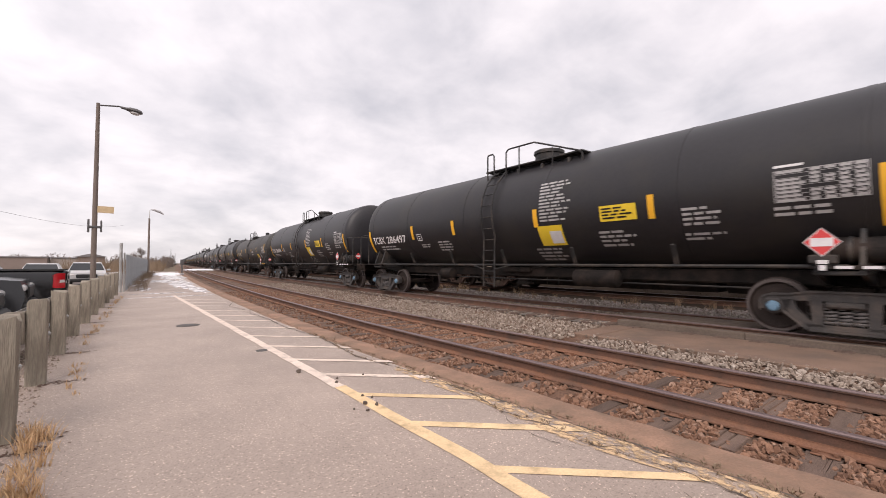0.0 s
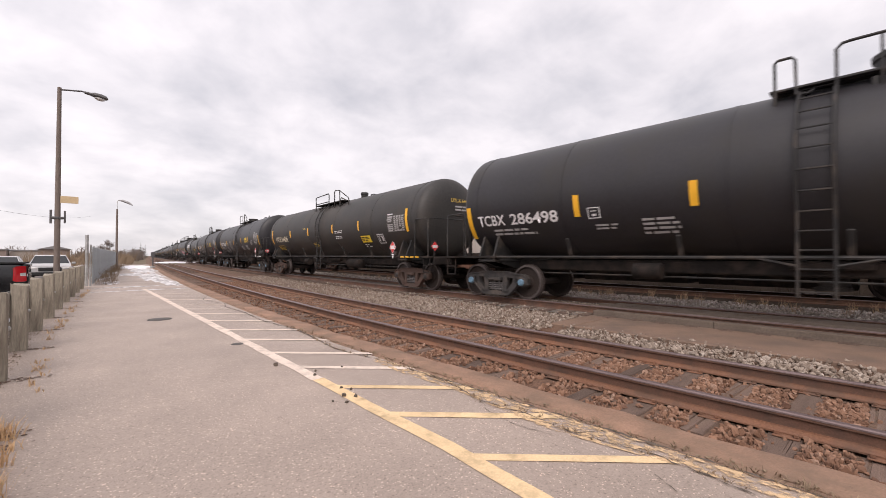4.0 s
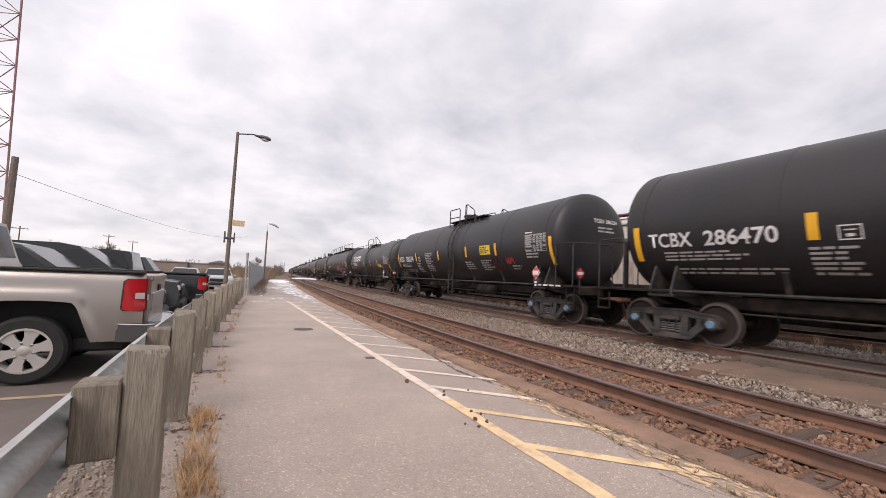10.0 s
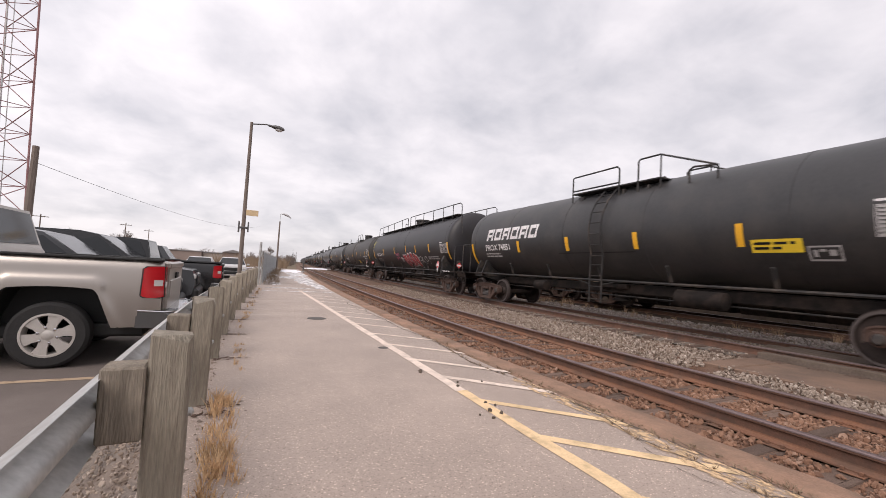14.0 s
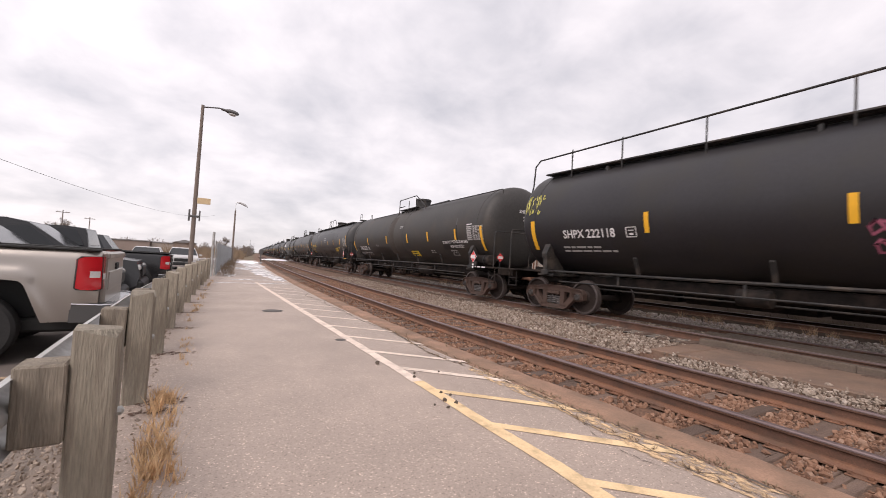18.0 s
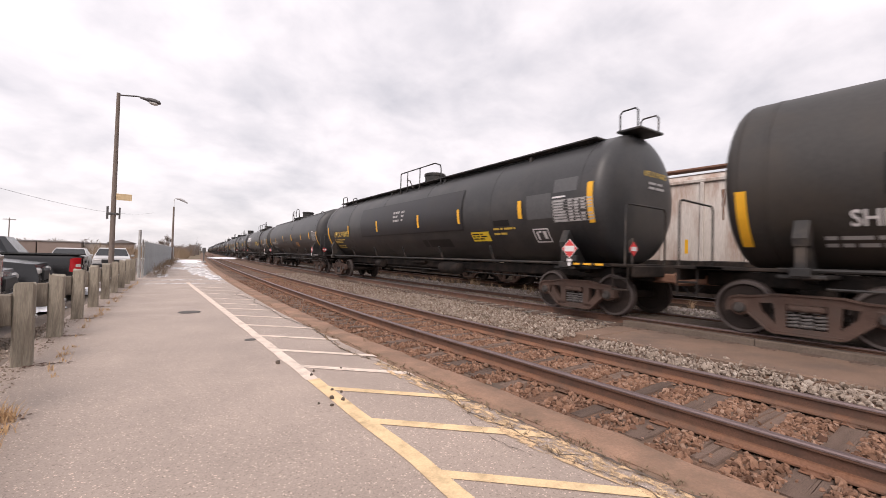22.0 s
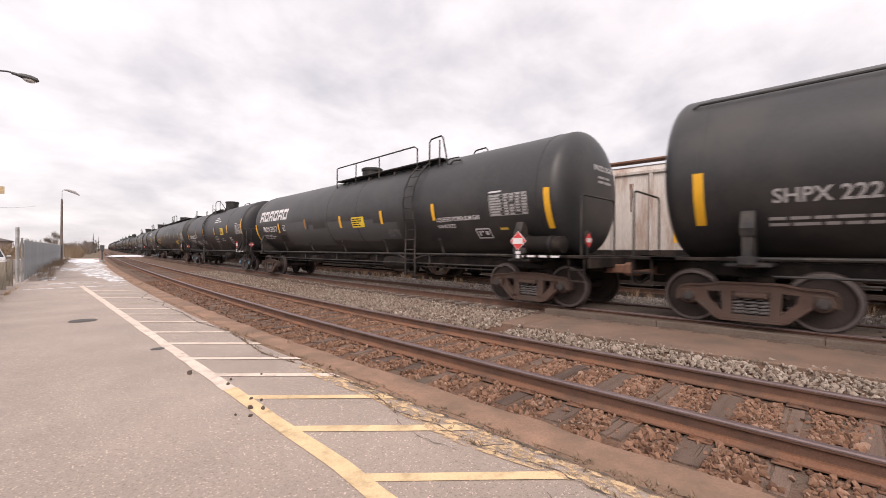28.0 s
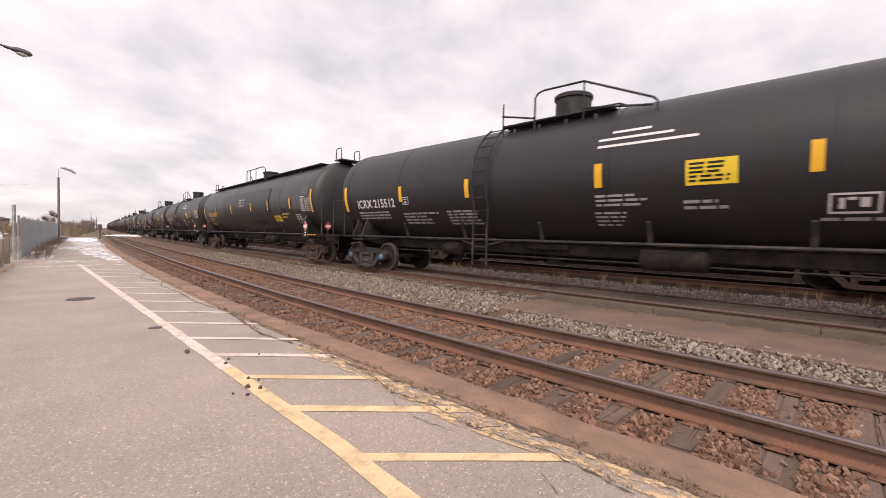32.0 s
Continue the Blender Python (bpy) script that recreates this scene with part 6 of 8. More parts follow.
LAST = 32
rng = random.Random(21)
specs = [(rear, LENGTHS[0])]
for i in range(1, LAST):
    ln = LENGTHS[i] if i < 12 else (17.94 if i % 3 else (18.93 if i % 2 else 20.25))
    rear += ln
    specs.append((rear, ln))
CARS = []
for i, (rr, ln) in enumerate(specs):
    if i < 12:
        car = build_car("tank_car", ln, KINDS[i], LABELS[i], CAPSK[i], MATS[i], R=RADII.get(i, TANK_R), top_gear=GEAR[i], reservoir=i in (0, 1, 3, 7, 10), frame_mat="truck_brown" if i in BROWN else "truck", gap=GAPS.get(i, 0.80), rear_in=TRUCK_IN.get(i, 0.0), cut=REAR_CUT.get(i, 0.0))
        dress(i, car)
    else:
        src = 11 if i % 3 else (2 if i % 2 else 8)
        car = copy_thing(CARS[src], pose(0, 0, 0))
        tagged(car, "black tank car far down the train" if src != 2 else "dusty black tank car far down the train")
        for o in car.children_recursive:
            if i < 14 and (o.name.startswith("wheelset") or (o.name.startswith("bearing_cap") and o.data.vertices[0].co.x < 0)):
                WHEELS.append((o, o.location.y))
    car["mid"] = rr - ln / 2
    CARS.append(car)

# ---- loose stones of the ballast ----
def stone_shapes(seed, n):
    r = random.Random(seed)
    out = []
    for _ in range(n):
        vs = []
        for k in range(10):
            z = -1 + 2 * (k + 0.5) / 10
            a = k * 2.39996 + r.uniform(-0.3, 0.3)
            q = math.sqrt(1 - z * z)
            s = r.uniform(0.75, 1.15)
            vs.append(Vector((q * math.cos(a) * s, q * math.sin(a) * s, z * s * 0.8)))
        b = bmesh.new()
        for v in vs:
            b.verts.new(v)
        res = bmesh.ops.convex_hull(b, input=b.verts[:])
        b.verts.index_update()
        b.verts.ensure_lookup_table()
        out.append(([tuple(v.co) for v in b.verts], [tuple(v.index for v in f.verts) for f in b.faces]))
        b.free()
    return out


SHAPES = stone_shapes(3, 14)


def scatter(name, label, mat, zones, seed, size, skip=(), curve=bend):
    """Stones strewn over strips (x0, x1, y0, y1, z, how many)."""
    r = random.Random(seed)
    g = Geo()
    for x0, x1, y0, y1, z, n in zones:
        for _ in range(n):
            y = r.uniform(y0, y1)
            if skip and r.random() < 0.965 and abs((y - skip[0] + 0.2675) % 0.535 - 0.2675) < 0.105:
                continue
            x = r.uniform(x0, x1) + curve(y)
            s = r.uniform(*size) * (1.0 if r.random() < 0.8 else 1.35)
            m = Matrix.LocRotScale((x, y, z + s * r.uniform(-0.1, 0.5)), Euler((r.uniform(0, 6), r.uniform(0, 6), r.uniform(0, 6))), (s, s * r.uniform(0.7, 1.2), s * r.uniform(0.4, 0.75)))
            v, f = SHAPES[r.randrange(14)]
            g.add(v, f, m)
    me = bpy.data.meshes.new(name)
    me.from_pydata(g.v, [], g.f)
    me.materials.append(mat)
    ob = new(name, me)
    return tagged(ob, label, "ballast", kind="stuff")


def stone_material(name, stops):
    mt = material(name, (0.3, 0.3, 0.3), 0.95, scale=9, fine=50, spread=0.25, bump=0.4)
    n, l = mt.node_tree.nodes, mt.node_tree.links
    gi = n.new("ShaderNodeNewGeometry")
    rp = n.new("ShaderNodeValToRGB")
    els = rp.color_ramp.elements
    els[0].position, els[0].color = 0.0, (*stops[0], 1)
    els[1].position, els[1].color = 1.0, (*stops[-1], 1)
    for i, c in enumerate(stops[1:-1]):
        e = els.new((i + 1) / (len(stops) - 1))
        e.color = (*c, 1)
    l.new(gi.outputs["Random Per Island"], rp.inputs[0])
    p = n["Principled BSDF"]
    old = p.inputs["Base Color"].links[0].from_socket
    mul = n.new("ShaderNodeMix"); mul.data_type = "RGBA"; mul.blend_type = "MULTIPLY"; mul.inputs["Factor"].default_value = 1.0
    up = n.new("ShaderNodeVectorMath"); up.operation = "SCALE"; up.inputs["Scale"].default_value = 3.3
    l.new(old, up.inputs[0])
    l.new(rp.outputs[0], mul.inputs["A"]); l.new(up.outputs[0], mul.inputs["B"])
    l.new(mul.outputs["Result"], p.inputs["Base Color"])
    return mt


M["greystones"] = stone_material("grey_ballast_stones", ((0.15, 0.11, 0.085), (0.26, 0.205, 0.165), (0.34, 0.278, 0.228), (0.20, 0.15, 0.115), (0.44, 0.37, 0.315)))
# brighter copy of the grey stones, with sunlight put into the colours
M["sunlit_stones"] = stone_material("pale_ballast_stones", ((0.26, 0.21, 0.18), (0.42, 0.36, 0.32), (0.52, 0.46, 0.42), (0.33, 0.27, 0.23), (0.62, 0.56, 0.52)))
M["brownstones"] = stone_material("rusty_ballast_stones", ((0.1133, 0.05888, 0.03916), (0.2112, 0.115, 0.07298), (0.2833, 0.161, 0.1068), (0.1648, 0.08556, 0.0534), (0.3399, 0.2208, 0.1602)))
scatter("ballast_stones", "loose pale grey ballast stones between the tracks", M["greystones"],
        ((1.95, 2.3, -4, 6, -0.07, 900), (2.2, 3.0, -4, 5.2, -0.03, 2700), (2.95, 3.25, -4, 5.4, -0.005, 420), (2.1, 4.6, 5.6, 14, -0.03, 5200), (2.1, 4.5, 14, 30, -0.03, 3600), (2.0, 2.3, 6, 20, -0.06, 900),
         (5.2, 6.5, 5.5, 16, 0.04, 3600), (8.4, 9.2, -6, 20, 0.02, 1500), (4.55, 4.98, 5.8, 20, 0.0, 700)), 5, (0.018, 0.037))
scatter("pale_ballast_stones", "ballast stones beyond the busy track, coloured brighter for sunlight", M["sunlit_stones"], ((6.72, 8.5, -6, 16, 0.15, 6500), (6.72, 8.5, 16, 40, 0.13, 3600)), 15, (0.018, 0.037))
scatter("rusty_ballast_stones", "loose rust-brown ballast stones in the empty track", M["brownstones"],
        ((-0.85, 0.2, -3, 9, -0.115, 8500), (-0.6, 0.2, 9, 24, -0.11, 1700), (0.38, 1.68, -3, 9, -0.118, 15000), (0.38, 1.68, 9, 26, -0.12, 8000), (1.88, 2.15, -3, 14, -0.10, 1400)), 6, (0.017, 0.036), TIE_Y, track_bend)

scatter("verge_gravel", "fine grey-brown gravel on the strip behind the posts", M["greystones"],
        ((-5.3, -5.05, -2, 10, -0.035, 2600), (-5.1, -4.92, -2, 10, 0.03, 3000), (-4.95, -4.8, -2, 10, 0.10, 3000), (-4.82, -4.68, -2, 10, 0.165, 2600), (-4.7, -4.4, -2, 10, 0.200, 1500)), 9, (0.005, 0.015), curve=near_bend)

# ---- rubble and weeds on the platform ----
v0, f0 = SHAPES[2]
rng = random.Random(31)
for x, y, s in ((-2.10, 6.25, 0.055), (-1.94, 5.55, 0.035), (-1.86, 5.7, 0.03), (-1.95, 4.95, 0.03), (-2.05, 4.72, 0.045), (-1.98, 4.63, 0.04), (-2.12, 4.55, 0.03), (-1.9, 4.85, 0.025), (-1.55, 5.65, 0.025), (-2.2, 4.66, 0.022)):
    vv, ff = SHAPES[rng.randrange(14)]
    thing("clod", "small dark clod of dirt on the platform", "clod", pose(x, y, s * 0.25, rng.uniform(0, 90), rng.uniform(0, 90), rng.uniform(0, 360)), "clods on the platform",
          g=Geo().add([tuple(Vector(p) * s * 0.72) for p in vv], ff), mat=M["crack"])


def tuft(g, x, y, z, n, h, r, seed, lean=0.5):
    q = random.Random(seed)
    for _ in range(n):
        a, d = q.uniform(0, 6.283), q.uniform(0, r)
        bx, by = x + d * math.cos(a), y + d * math.sin(a)
        hh = h * q.uniform(0.5, 1.1)
        ax, ay = q.uniform(-lean, lean) * hh, q.uniform(-lean, lean) * hh
        w = 0.004
        p = (-math.sin(a) * w, math.cos(a) * w)
        g.add([(bx - p[0], by - p[1], z), (bx + p[0], by + p[1], z), (bx + ax * 0.5 + p[0] * 0.8, by + ay * 0.5 + p[1] * 0.8, z + hh * 0.6), (bx + ax * 0.5 - p[0] * 0.8, by + ay * 0.5 - p[1] * 0.8, z + hh * 0.6),
               (bx + ax * 1.2, by + ay * 1.2, z + hh)], [(0, 1, 2, 3), (3, 2, 4)])


g = Geo()
rng = random.Random(8)
for k in range(46):
    y = rng.uniform(3.3, 5.7)
    tuft(g, -4.36 + rng.uniform(-0.08, 0.11), y, 0.0, 26, rng.uniform(0.06, 0.2) * (0.6 if y < 4.1 else 1.0), 0.07, k)
for k in range(16):
    y = rng.uniform(1.5, 3.4)
    tuft(g, -4.42 + rng.uniform(-0.1, 0.1), y, 0.0, 22, rng.uniform(0.08, 0.2), 0.07, 100 + k)
for k in range(40):
    y = rng.uniform(5.8, 22)
    tuft(g, -4.24 + bend(y) + rng.uniform(-0.1, 0.06), y, 0.0, 12, rng.uniform(0.03, 0.10), 0.08, 200 + k)
tagged(part("dry_grass", g, M["grass"], smooth=0), "dry straw-coloured grass at the foot of the posts", "grass", kind="stuff")
g = Geo()
for k in range(90):
    y = rng.uniform(-2, 24)
    tuft(g, rng.uniform(7.0, 9.6) + bend(y), y, 0.05, 26, rng.uniform(0.15, 0.42), 0.12, 300 + k)
tagged(part("track_weeds", g, M["straw"], smooth=0), "brown dead weeds beside the busy track", "weeds", kind="stuff")
g = Geo()
for k in range(70):
    y = rng.uniform(7, 60)
    tuft(g, rng.uniform(-0.92, -0.5) + bend(y), y, -0.04, 10, rng.uniform(0.03, 0.10), 0.1, 400 + k)
for k in range(140):
    y = rng.uniform(25, 66)
    tuft(g, rng.uniform(-4.2, -3.5) + bend(y), y, 0.0, 14, rng.uniform(0.2, 0.8), 0.3, 500 + k)
tagged(part("weeds", g, M["weed"], smooth=0), "brown dead weeds along the platform edge and the fence", "weeds", kind="stuff")
g = Geo()
for k in range(1, 9):
    y = 3.8 + 1.93 * k
    for q in range(60):
        u = rng.gauss(0, 0.10)
        x, yy = -4.44 + near_bend(y) + min(0.3, max(-0.12, u * 1.2)), y - 0.09 + rng.gauss(0, 0.045)
        w = rng.uniform(0.006, 0.014)
        vv, ff = SHAPES[rng.randrange(14)]
        g.add([(x + p[0] * w * 1.7, yy + p[1] * w * 1.2, 0.004 + abs(p[2]) * w * 0.5) for p in vv], ff)
for q in range(60):
    x, yy = -4.40 + rng.gauss(0, 0.09), 5.40 + rng.gauss(0, 0.025)
    w = rng.uniform(0.006, 0.014)
    vv, ff = SHAPES[rng.randrange(14)]
    g.add([(x + p[0] * w * 1.7, yy + p[1] * w * 1.2, 0.004 + abs(p[2]) * w * 0.5) for p in vv], ff)
tagged(part("leaf_litter", g, M["litter"], smooth=0), "dark leaf litter drifted at the posts", "leaf litter", kind="stuff")

# cracks and broken edge of the asphalt
rng = random.Random(12)


def crack(pts, w, z=0.0062):
    g = Geo()
    vs = []
    fine = []
    for (x0, y0), (x1, y1) in zip(pts, pts[1:]):
        n = max(2, int(math.hypot(x1 - x0, y1 - y0) / 0.05))
        for k in range(n):
            fine.append((x0 + (x1 - x0) * k / n + rng.uniform(-0.014, 0.014), y0 + (y1 - y0) * k / n + rng.uniform(-0.014, 0.014)))
    fine.append(pts[-1])
    for x, y in fine:
        a = w * rng.choice((0.15, 0.25, 0.3, 0.5, 0.8))
        vs += [(x - a, y - a * 0.4, z), (x + a, y + a * 0.4, z)]
    g.add(vs, [(2 * i, 2 * i + 1, 2 * i + 3, 2 * i + 2) for i in range(len(fine) - 1)])
    tagged(part("crack", g, M["crack"], smooth=0), "dirt-filled crack in the platform asphalt", "crack", "platform cracks", "structure")
    return fine


along = crack([(-1.12, 6.6), (-1.02, 5.6), (-0.99, 4.8), (-1.07, 4.2), (-1.19, 3.75), (-1.15, 3.3), (-1.22, 2.8), (-1.12, 2.3), (-1.2, 1.7)], 0.012)
along += crack([(-1.0, 4.6), (-0.965, 3.9), (-0.97, 3.2), (-0.955, 2.2), (-0.96, 1.0), (-0.955, -1)], 0.02)
crack([(-1.19, 3.75), (-1.33, 3.55), (-1.4, 3.2), (-1.36, 2.9)], 0.006)
crack([(-1.5, 2.0), (-1.35, 2.2), (-1.2, 2.25), (-1.1, 2.3)], 0.007)
crack([(-1.2, 2.8), (-1.05, 2.7), (-0.97, 2.75)], 0.008)
crack([(-1.05, 4.25), (-1.0, 4.1), (-0.96, 4.05)], 0.01)
along += crack([(-0.96 + bend(14), 14), (-1.15 + bend(13), 13), (-1.05 + bend(11.5), 11.5), (-1.1 + bend(10), 10), (-0.95 + bend(8.4), 8.4), (-1.12, 6.6)], 0.02)
crack([(-0.9 + bend(17), 17), (-1.3 + bend(15.4), 15.4), (-1.1 + bend(14), 14)], 0.022)
# flaked paint along the edge
g = Geo()
vs = []
ye = steps(-0.6, 5.7, 0.12)
for y in ye:
    taper = min(1.0, (5.8 - y) / 1.5)
    vs += [(-1.09 - 0.12 * taper - 0.06 * math.sin(y * 2.6) * taper, y, 0.0042), (-0.962, y, 0.0035)]
g.add(vs, [(2 * i, 2 * i + 1, 2 * i + 3, 2 * i + 2) for i in range(len(ye) - 1)])
tagged(part("flaked_paint", g, M["paint_edge"], smooth=0), "flaked yellow paint on the broken platform edge", "paint mark", "platform paint marks", "structure")
g = Geo()
for k, (x, y) in enumerate(along):
    if y < 9 and rng.random() < 0.55:
        tuft(g, x + rng.uniform(-0.02, 0.05), y, -0.004, 7, rng.uniform(0.015, 0.05), 0.03, 900 + k, 1.2)
for k in range(110):
    y = rng.uniform(-0.5, 8)
    tuft(g, -0.84 + rng.uniform(-0.07, 0.03), y, -0.02, 6, rng.uniform(0.015, 0.05), 0.04, 1300 + k, 1.2)
for k in range(300):
    y = rng.uniform(-0.5, 9)
    x = rng.choice((-0.96, -0.83, -0.83, -0.9)) + rng.uniform(-0.05, 0.05)
    s = rng.uniform(0.006, 0.016)
    vv, ff = SHAPES[rng.randrange(14)]
    g.add([(x + p[0] * s * 1.3, y + p[1] * s, -0.014 + p[2] * s * 0.6) for p in vv], ff)
tagged(part("crack_weeds", g, M["weed"], smooth=0), "small brown weeds and grit in the platform edge", "weeds", kind="stuff")

# manhole cover
mh = thing("manhole_cover", "dark cast iron cover set in the platform", "manhole cover", pose(-2.45, 11.6, 0.0))
part("cover", Geo().lathe([(0.02, 0.006), (0.185, 0.006), (0.19, 0.003)], "z", n=32), M["iron"], mh)
part("rim", Geo().lathe([(0.195, 0.001), (0.195, 0.008), (0.22, 0.008), (0.222, 0.001)], "z", n=32), M["iron"], mh)
mh = thing("valve_cover", "small dark valve cover beside the painted line", "valve cover", pose(-2.04, 7.9, 0.0), g=Geo().lathe([(0.02, 0.006), (0.08, 0.006), (0.09, 0.001)], "z", n=20), mat=M["iron"])

# ---- snow ----
def snow_patch(name, cx, cy, rx, ry, h, seed, label, k=1.0):
    r = random.Random(seed)
    n, rings = 28, 4
    wob = [r.uniform(0.7, 1.15) for _ in range(n)]
    vs, fs = [(cx + k * bend(cy), cy, h + 0.012)], []
    for j in range(1, rings + 1):
        f = j / rings
        for i in range(n):
            a = 6.2832 * i / n
            y = cy + ry * f * wob[i] * math.sin(a)
            vs.append((cx + rx * f * wob[i] * math.cos(a) + k * bend(y), y, 0.002 + (h + 0.008) * (1 - f * f) * r.uniform(0.8, 1.1)))
    for i in range(n):
        fs.append((0, 1 + i, 1 + (i + 1) % n))
        for j in range(rings - 1):
            a, b = 1 + j * n, 1 + (j + 1) * n
            fs.append((a + i, b + i, b + (i + 1) % n, a + (i + 1) % n))
    tagged(part(name, Geo().add(vs, fs), M["thin_snow"] if h < 0.02 else M["snow"]), label, "snow", "snow patches", "structure")


for i, (cx, cy, rx, ry, h) in enumerate(((-2.6, 62, 1.7, 9, 0.12), (-1.9, 47, 1.1, 7, 0.015), (-1.7, 33, 0.75, 6.5, 0.008), (-2.6, 38, 0.9, 3, 0.006), (-1.3, 25.5, 0.4, 3.2, 0.006), (-3.6, 27.5, 0.35, 2.0, 0.006), (-2.9, 23.3, 1.2, 0.35, 0.005),
                                         (-4.1, 33, 0.4, 2.4, 0.02), (-4.0, 42, 0.4, 4, 0.03))):
    snow_patch("platform_snow", cx, cy, rx, ry, h, 40 + i, "thin patch of old snow on the platform" if h < 0.1 else "low bank of old snow at the platform's end")
for i, (cx, cy, rx, ry, h) in enumerate(((-5.6, 13.6, 0.5, 1.2, 0.12), (-5.4, 17.8, 0.5, 1.3, 0.14), (-6.3, 20.5, 0.8, 0.9, 0.1), (-6, 75, 3, 6, 0.3), (3.5, 95, 4, 9, 0.2))):
    snow_patch("snow_patch", cx, cy, rx, ry, h, 70 + i, "heap of old snow on the ground")

# ---- posts and guardrail ----
rngp = random.Random(17)
POSTS = [3.80 + 1.93 * k for k in range(-3, 11)]


def post_mesh(seed):
    r = random.Random(seed)
    b = 0.0875
    rows = 7
    g = Geo()
    vs = []
    ring = [(-b, -b + .015), (-b + .015, -b), (b - .015, -b), (b, -b + .015), (b, b - .015), (b - .015, b), (-b + .015, b), (-b, b - .015)]
    for j in range(rows):
        z = -0.35 + 1.275 * j / (rows - 1)
        for x, y in ring:
            vs.append((x + r.uniform(-.003, .003), y + r.uniform(-.003, .003), z + (r.uniform(-.012, .012) + 0.02 * x / b * r.choice((-1, 1)) if j == rows - 1 else 0)))
    fs = [(j * 8 + i, j * 8 + (i + 1) % 8, (j + 1) * 8 + (i + 1) % 8, (j + 1) * 8 + i) for j in range(rows - 1) for i in range(8)]
    fs += [tuple(range(7, -1, -1)), tuple((rows - 1) * 8 + i for i in range(8))]
    g.add(vs, fs)
    return g.mesh("guardrail_post", M["post"])


def post_x(y):
    return -4.595 + 0.006 * (y - 3.8) + bend(y)


gr = thing("guardrail", "galvanised W-beam guardrail on weathered wooden posts", "guardrail", pose(0, 0, 0))
SPLIT = Geo()
for i, y in enumerate(POSTS):
    yaw = -math.degrees(math.atan(slope(y)))
    m = pose(post_x(y), y, 0, rngp.uniform(-0.6, 0.6), rngp.uniform(-0.6, 0.6), yaw + rngp.uniform(-2, 2))
    p = part("post", post_mesh(50 + i), None, gr, "grey weathered square wooden post", at=m)
    blk = part("offset_block", Geo().box((0, 0, 0), (0.175, 0.17, 0.345), ch=0.01), M["block"], gr, at=pose(post_x(y) - 0.178, y - 0.02, 0.635, rngp.uniform(-1, 1), rngp.uniform(-2, 2), yaw))
    part("bolt", Geo().lathe([(0.022, 0), (0.022, 0.02), (0.008, 0.03)], "x", n=8), M["galv"], gr, at=pose(post_x(y) + 0.08, y, 0.55))
    # drying splits down the post face
    g = Geo()
    for q in range(2):
        sx = rngp.uniform(-0.05, 0.06)
        z0, z1 = rngp.uniform(0.05, 0.4), 0.86
        pts = [(sx + rngp.uniform(-0.006, 0.006), -0.0835, z0 + (z1 - z0) * k / 6) for k in range(7)]
        vs = []
        for k, (px, py, pz) in enumerate(pts):
            wv = 0.006 * (1 - abs(k - 3.5) / 4.5) + 0.0008
            vs += [(px - wv, py, pz), (px + wv, py, pz)]
        g.add(vs, [(2 * k, 2 * k + 1, 2 * k + 3, 2 * k + 2) for k in range(6)])
    part("split", g, M["lamp"], p)
half_w = [(0.004, 0.160), (-0.004, 0.156), (-0.018, 0.148), (-0.062, 0.118), (-0.076, 0.104), (-0.080, 0.09), (-0.076, 0.076), (-0.062, 0.064), (-0.024, 0.042), (-0.008, 0.028), (-0.001, 0.012)]
wprof = half_w + [(x, -z) for x, z in half_w[::-1]]
g = Geo()
back = [(x + 0.004, z) for x, z in wprof[::-1]]
ribbon(g, [(-4.86 + x, 0.60 + z) for x, z in wprof + back + wprof[:1]], steps(-3.5, 24.2, 0.48))
g.v = [(x + 0.006 * (y - 3.8), y, z) for x, y, z in g.v]
part("beam", g, M["galv"], gr, "galvanised W-profile steel beam")

# ---- lamp poles ----
def lamp_pole(x, y, h, label, arm=1.25, sign=True):
    ob = thing("street_lamp", label, "street lamp", pose(x, y, -0.05), "lamp poles")
    part("pole", Geo().tube([(0, 0, 0), (0, 0, h * 0.5), (0, 0, h)], [0.095, 0.08, 0.06], 12), M["pole"], ob)
    part("arm", Geo().tube([(0, 0, h - 0.08), (arm * 0.5, -0.02, h + 0.02), (arm * 0.62, -0.02, h + 0.0)], 0.03, 8), M["lamp"], ob)
    prof = [(0.02, 0.0), (0.075, 0.02), (0.09, 0.18), (0.15, 0.30), (0.17, 0.50), (0.13, 0.66), (0.04, 0.72)]
    g = Geo().lathe(prof, "x", n=14)
    g.v = [(px, py * 0.9, pz * (0.75 if pz > 0 else 0.45)) for px, py, pz in g.v]
    head = part("lamp_head", g, M["lamp"], ob, "grey cobra-head luminaire", at=pose(arm * 0.55, -0.02, h - 0.01, 0, 7, 0))
    part("lens", Geo().lathe([(0.13, 0), (0.12, -0.05), (0.07, -0.085), (0.01, -0.095)], "z", m=Matrix.Translation((0.47, 0, -0.05)) @ Matrix.Diagonal((1.3, 0.9, 1, 1)), n=14), M["lens_white"], head)
    if sign:
        part("sign", Geo().box((0.32, -0.09, h * 0.455), (0.5, 0.012, 0.26), ch=0.004), M["sign"], ob, "faded yellow rectangular sign")
        part("camera_bracket", Geo().box((0, 0, h * 0.365), (0.34, 0.2, 0.09), ch=0.02).box((-0.18, 0, h * 0.37), (0.07, 0.1, 0.5), ch=0.01).box((0.2, 0, h * 0.37), (0.06, 0.1, 0.45), ch=0.01), M["lamp"], ob, "dark bracket box")
    return ob


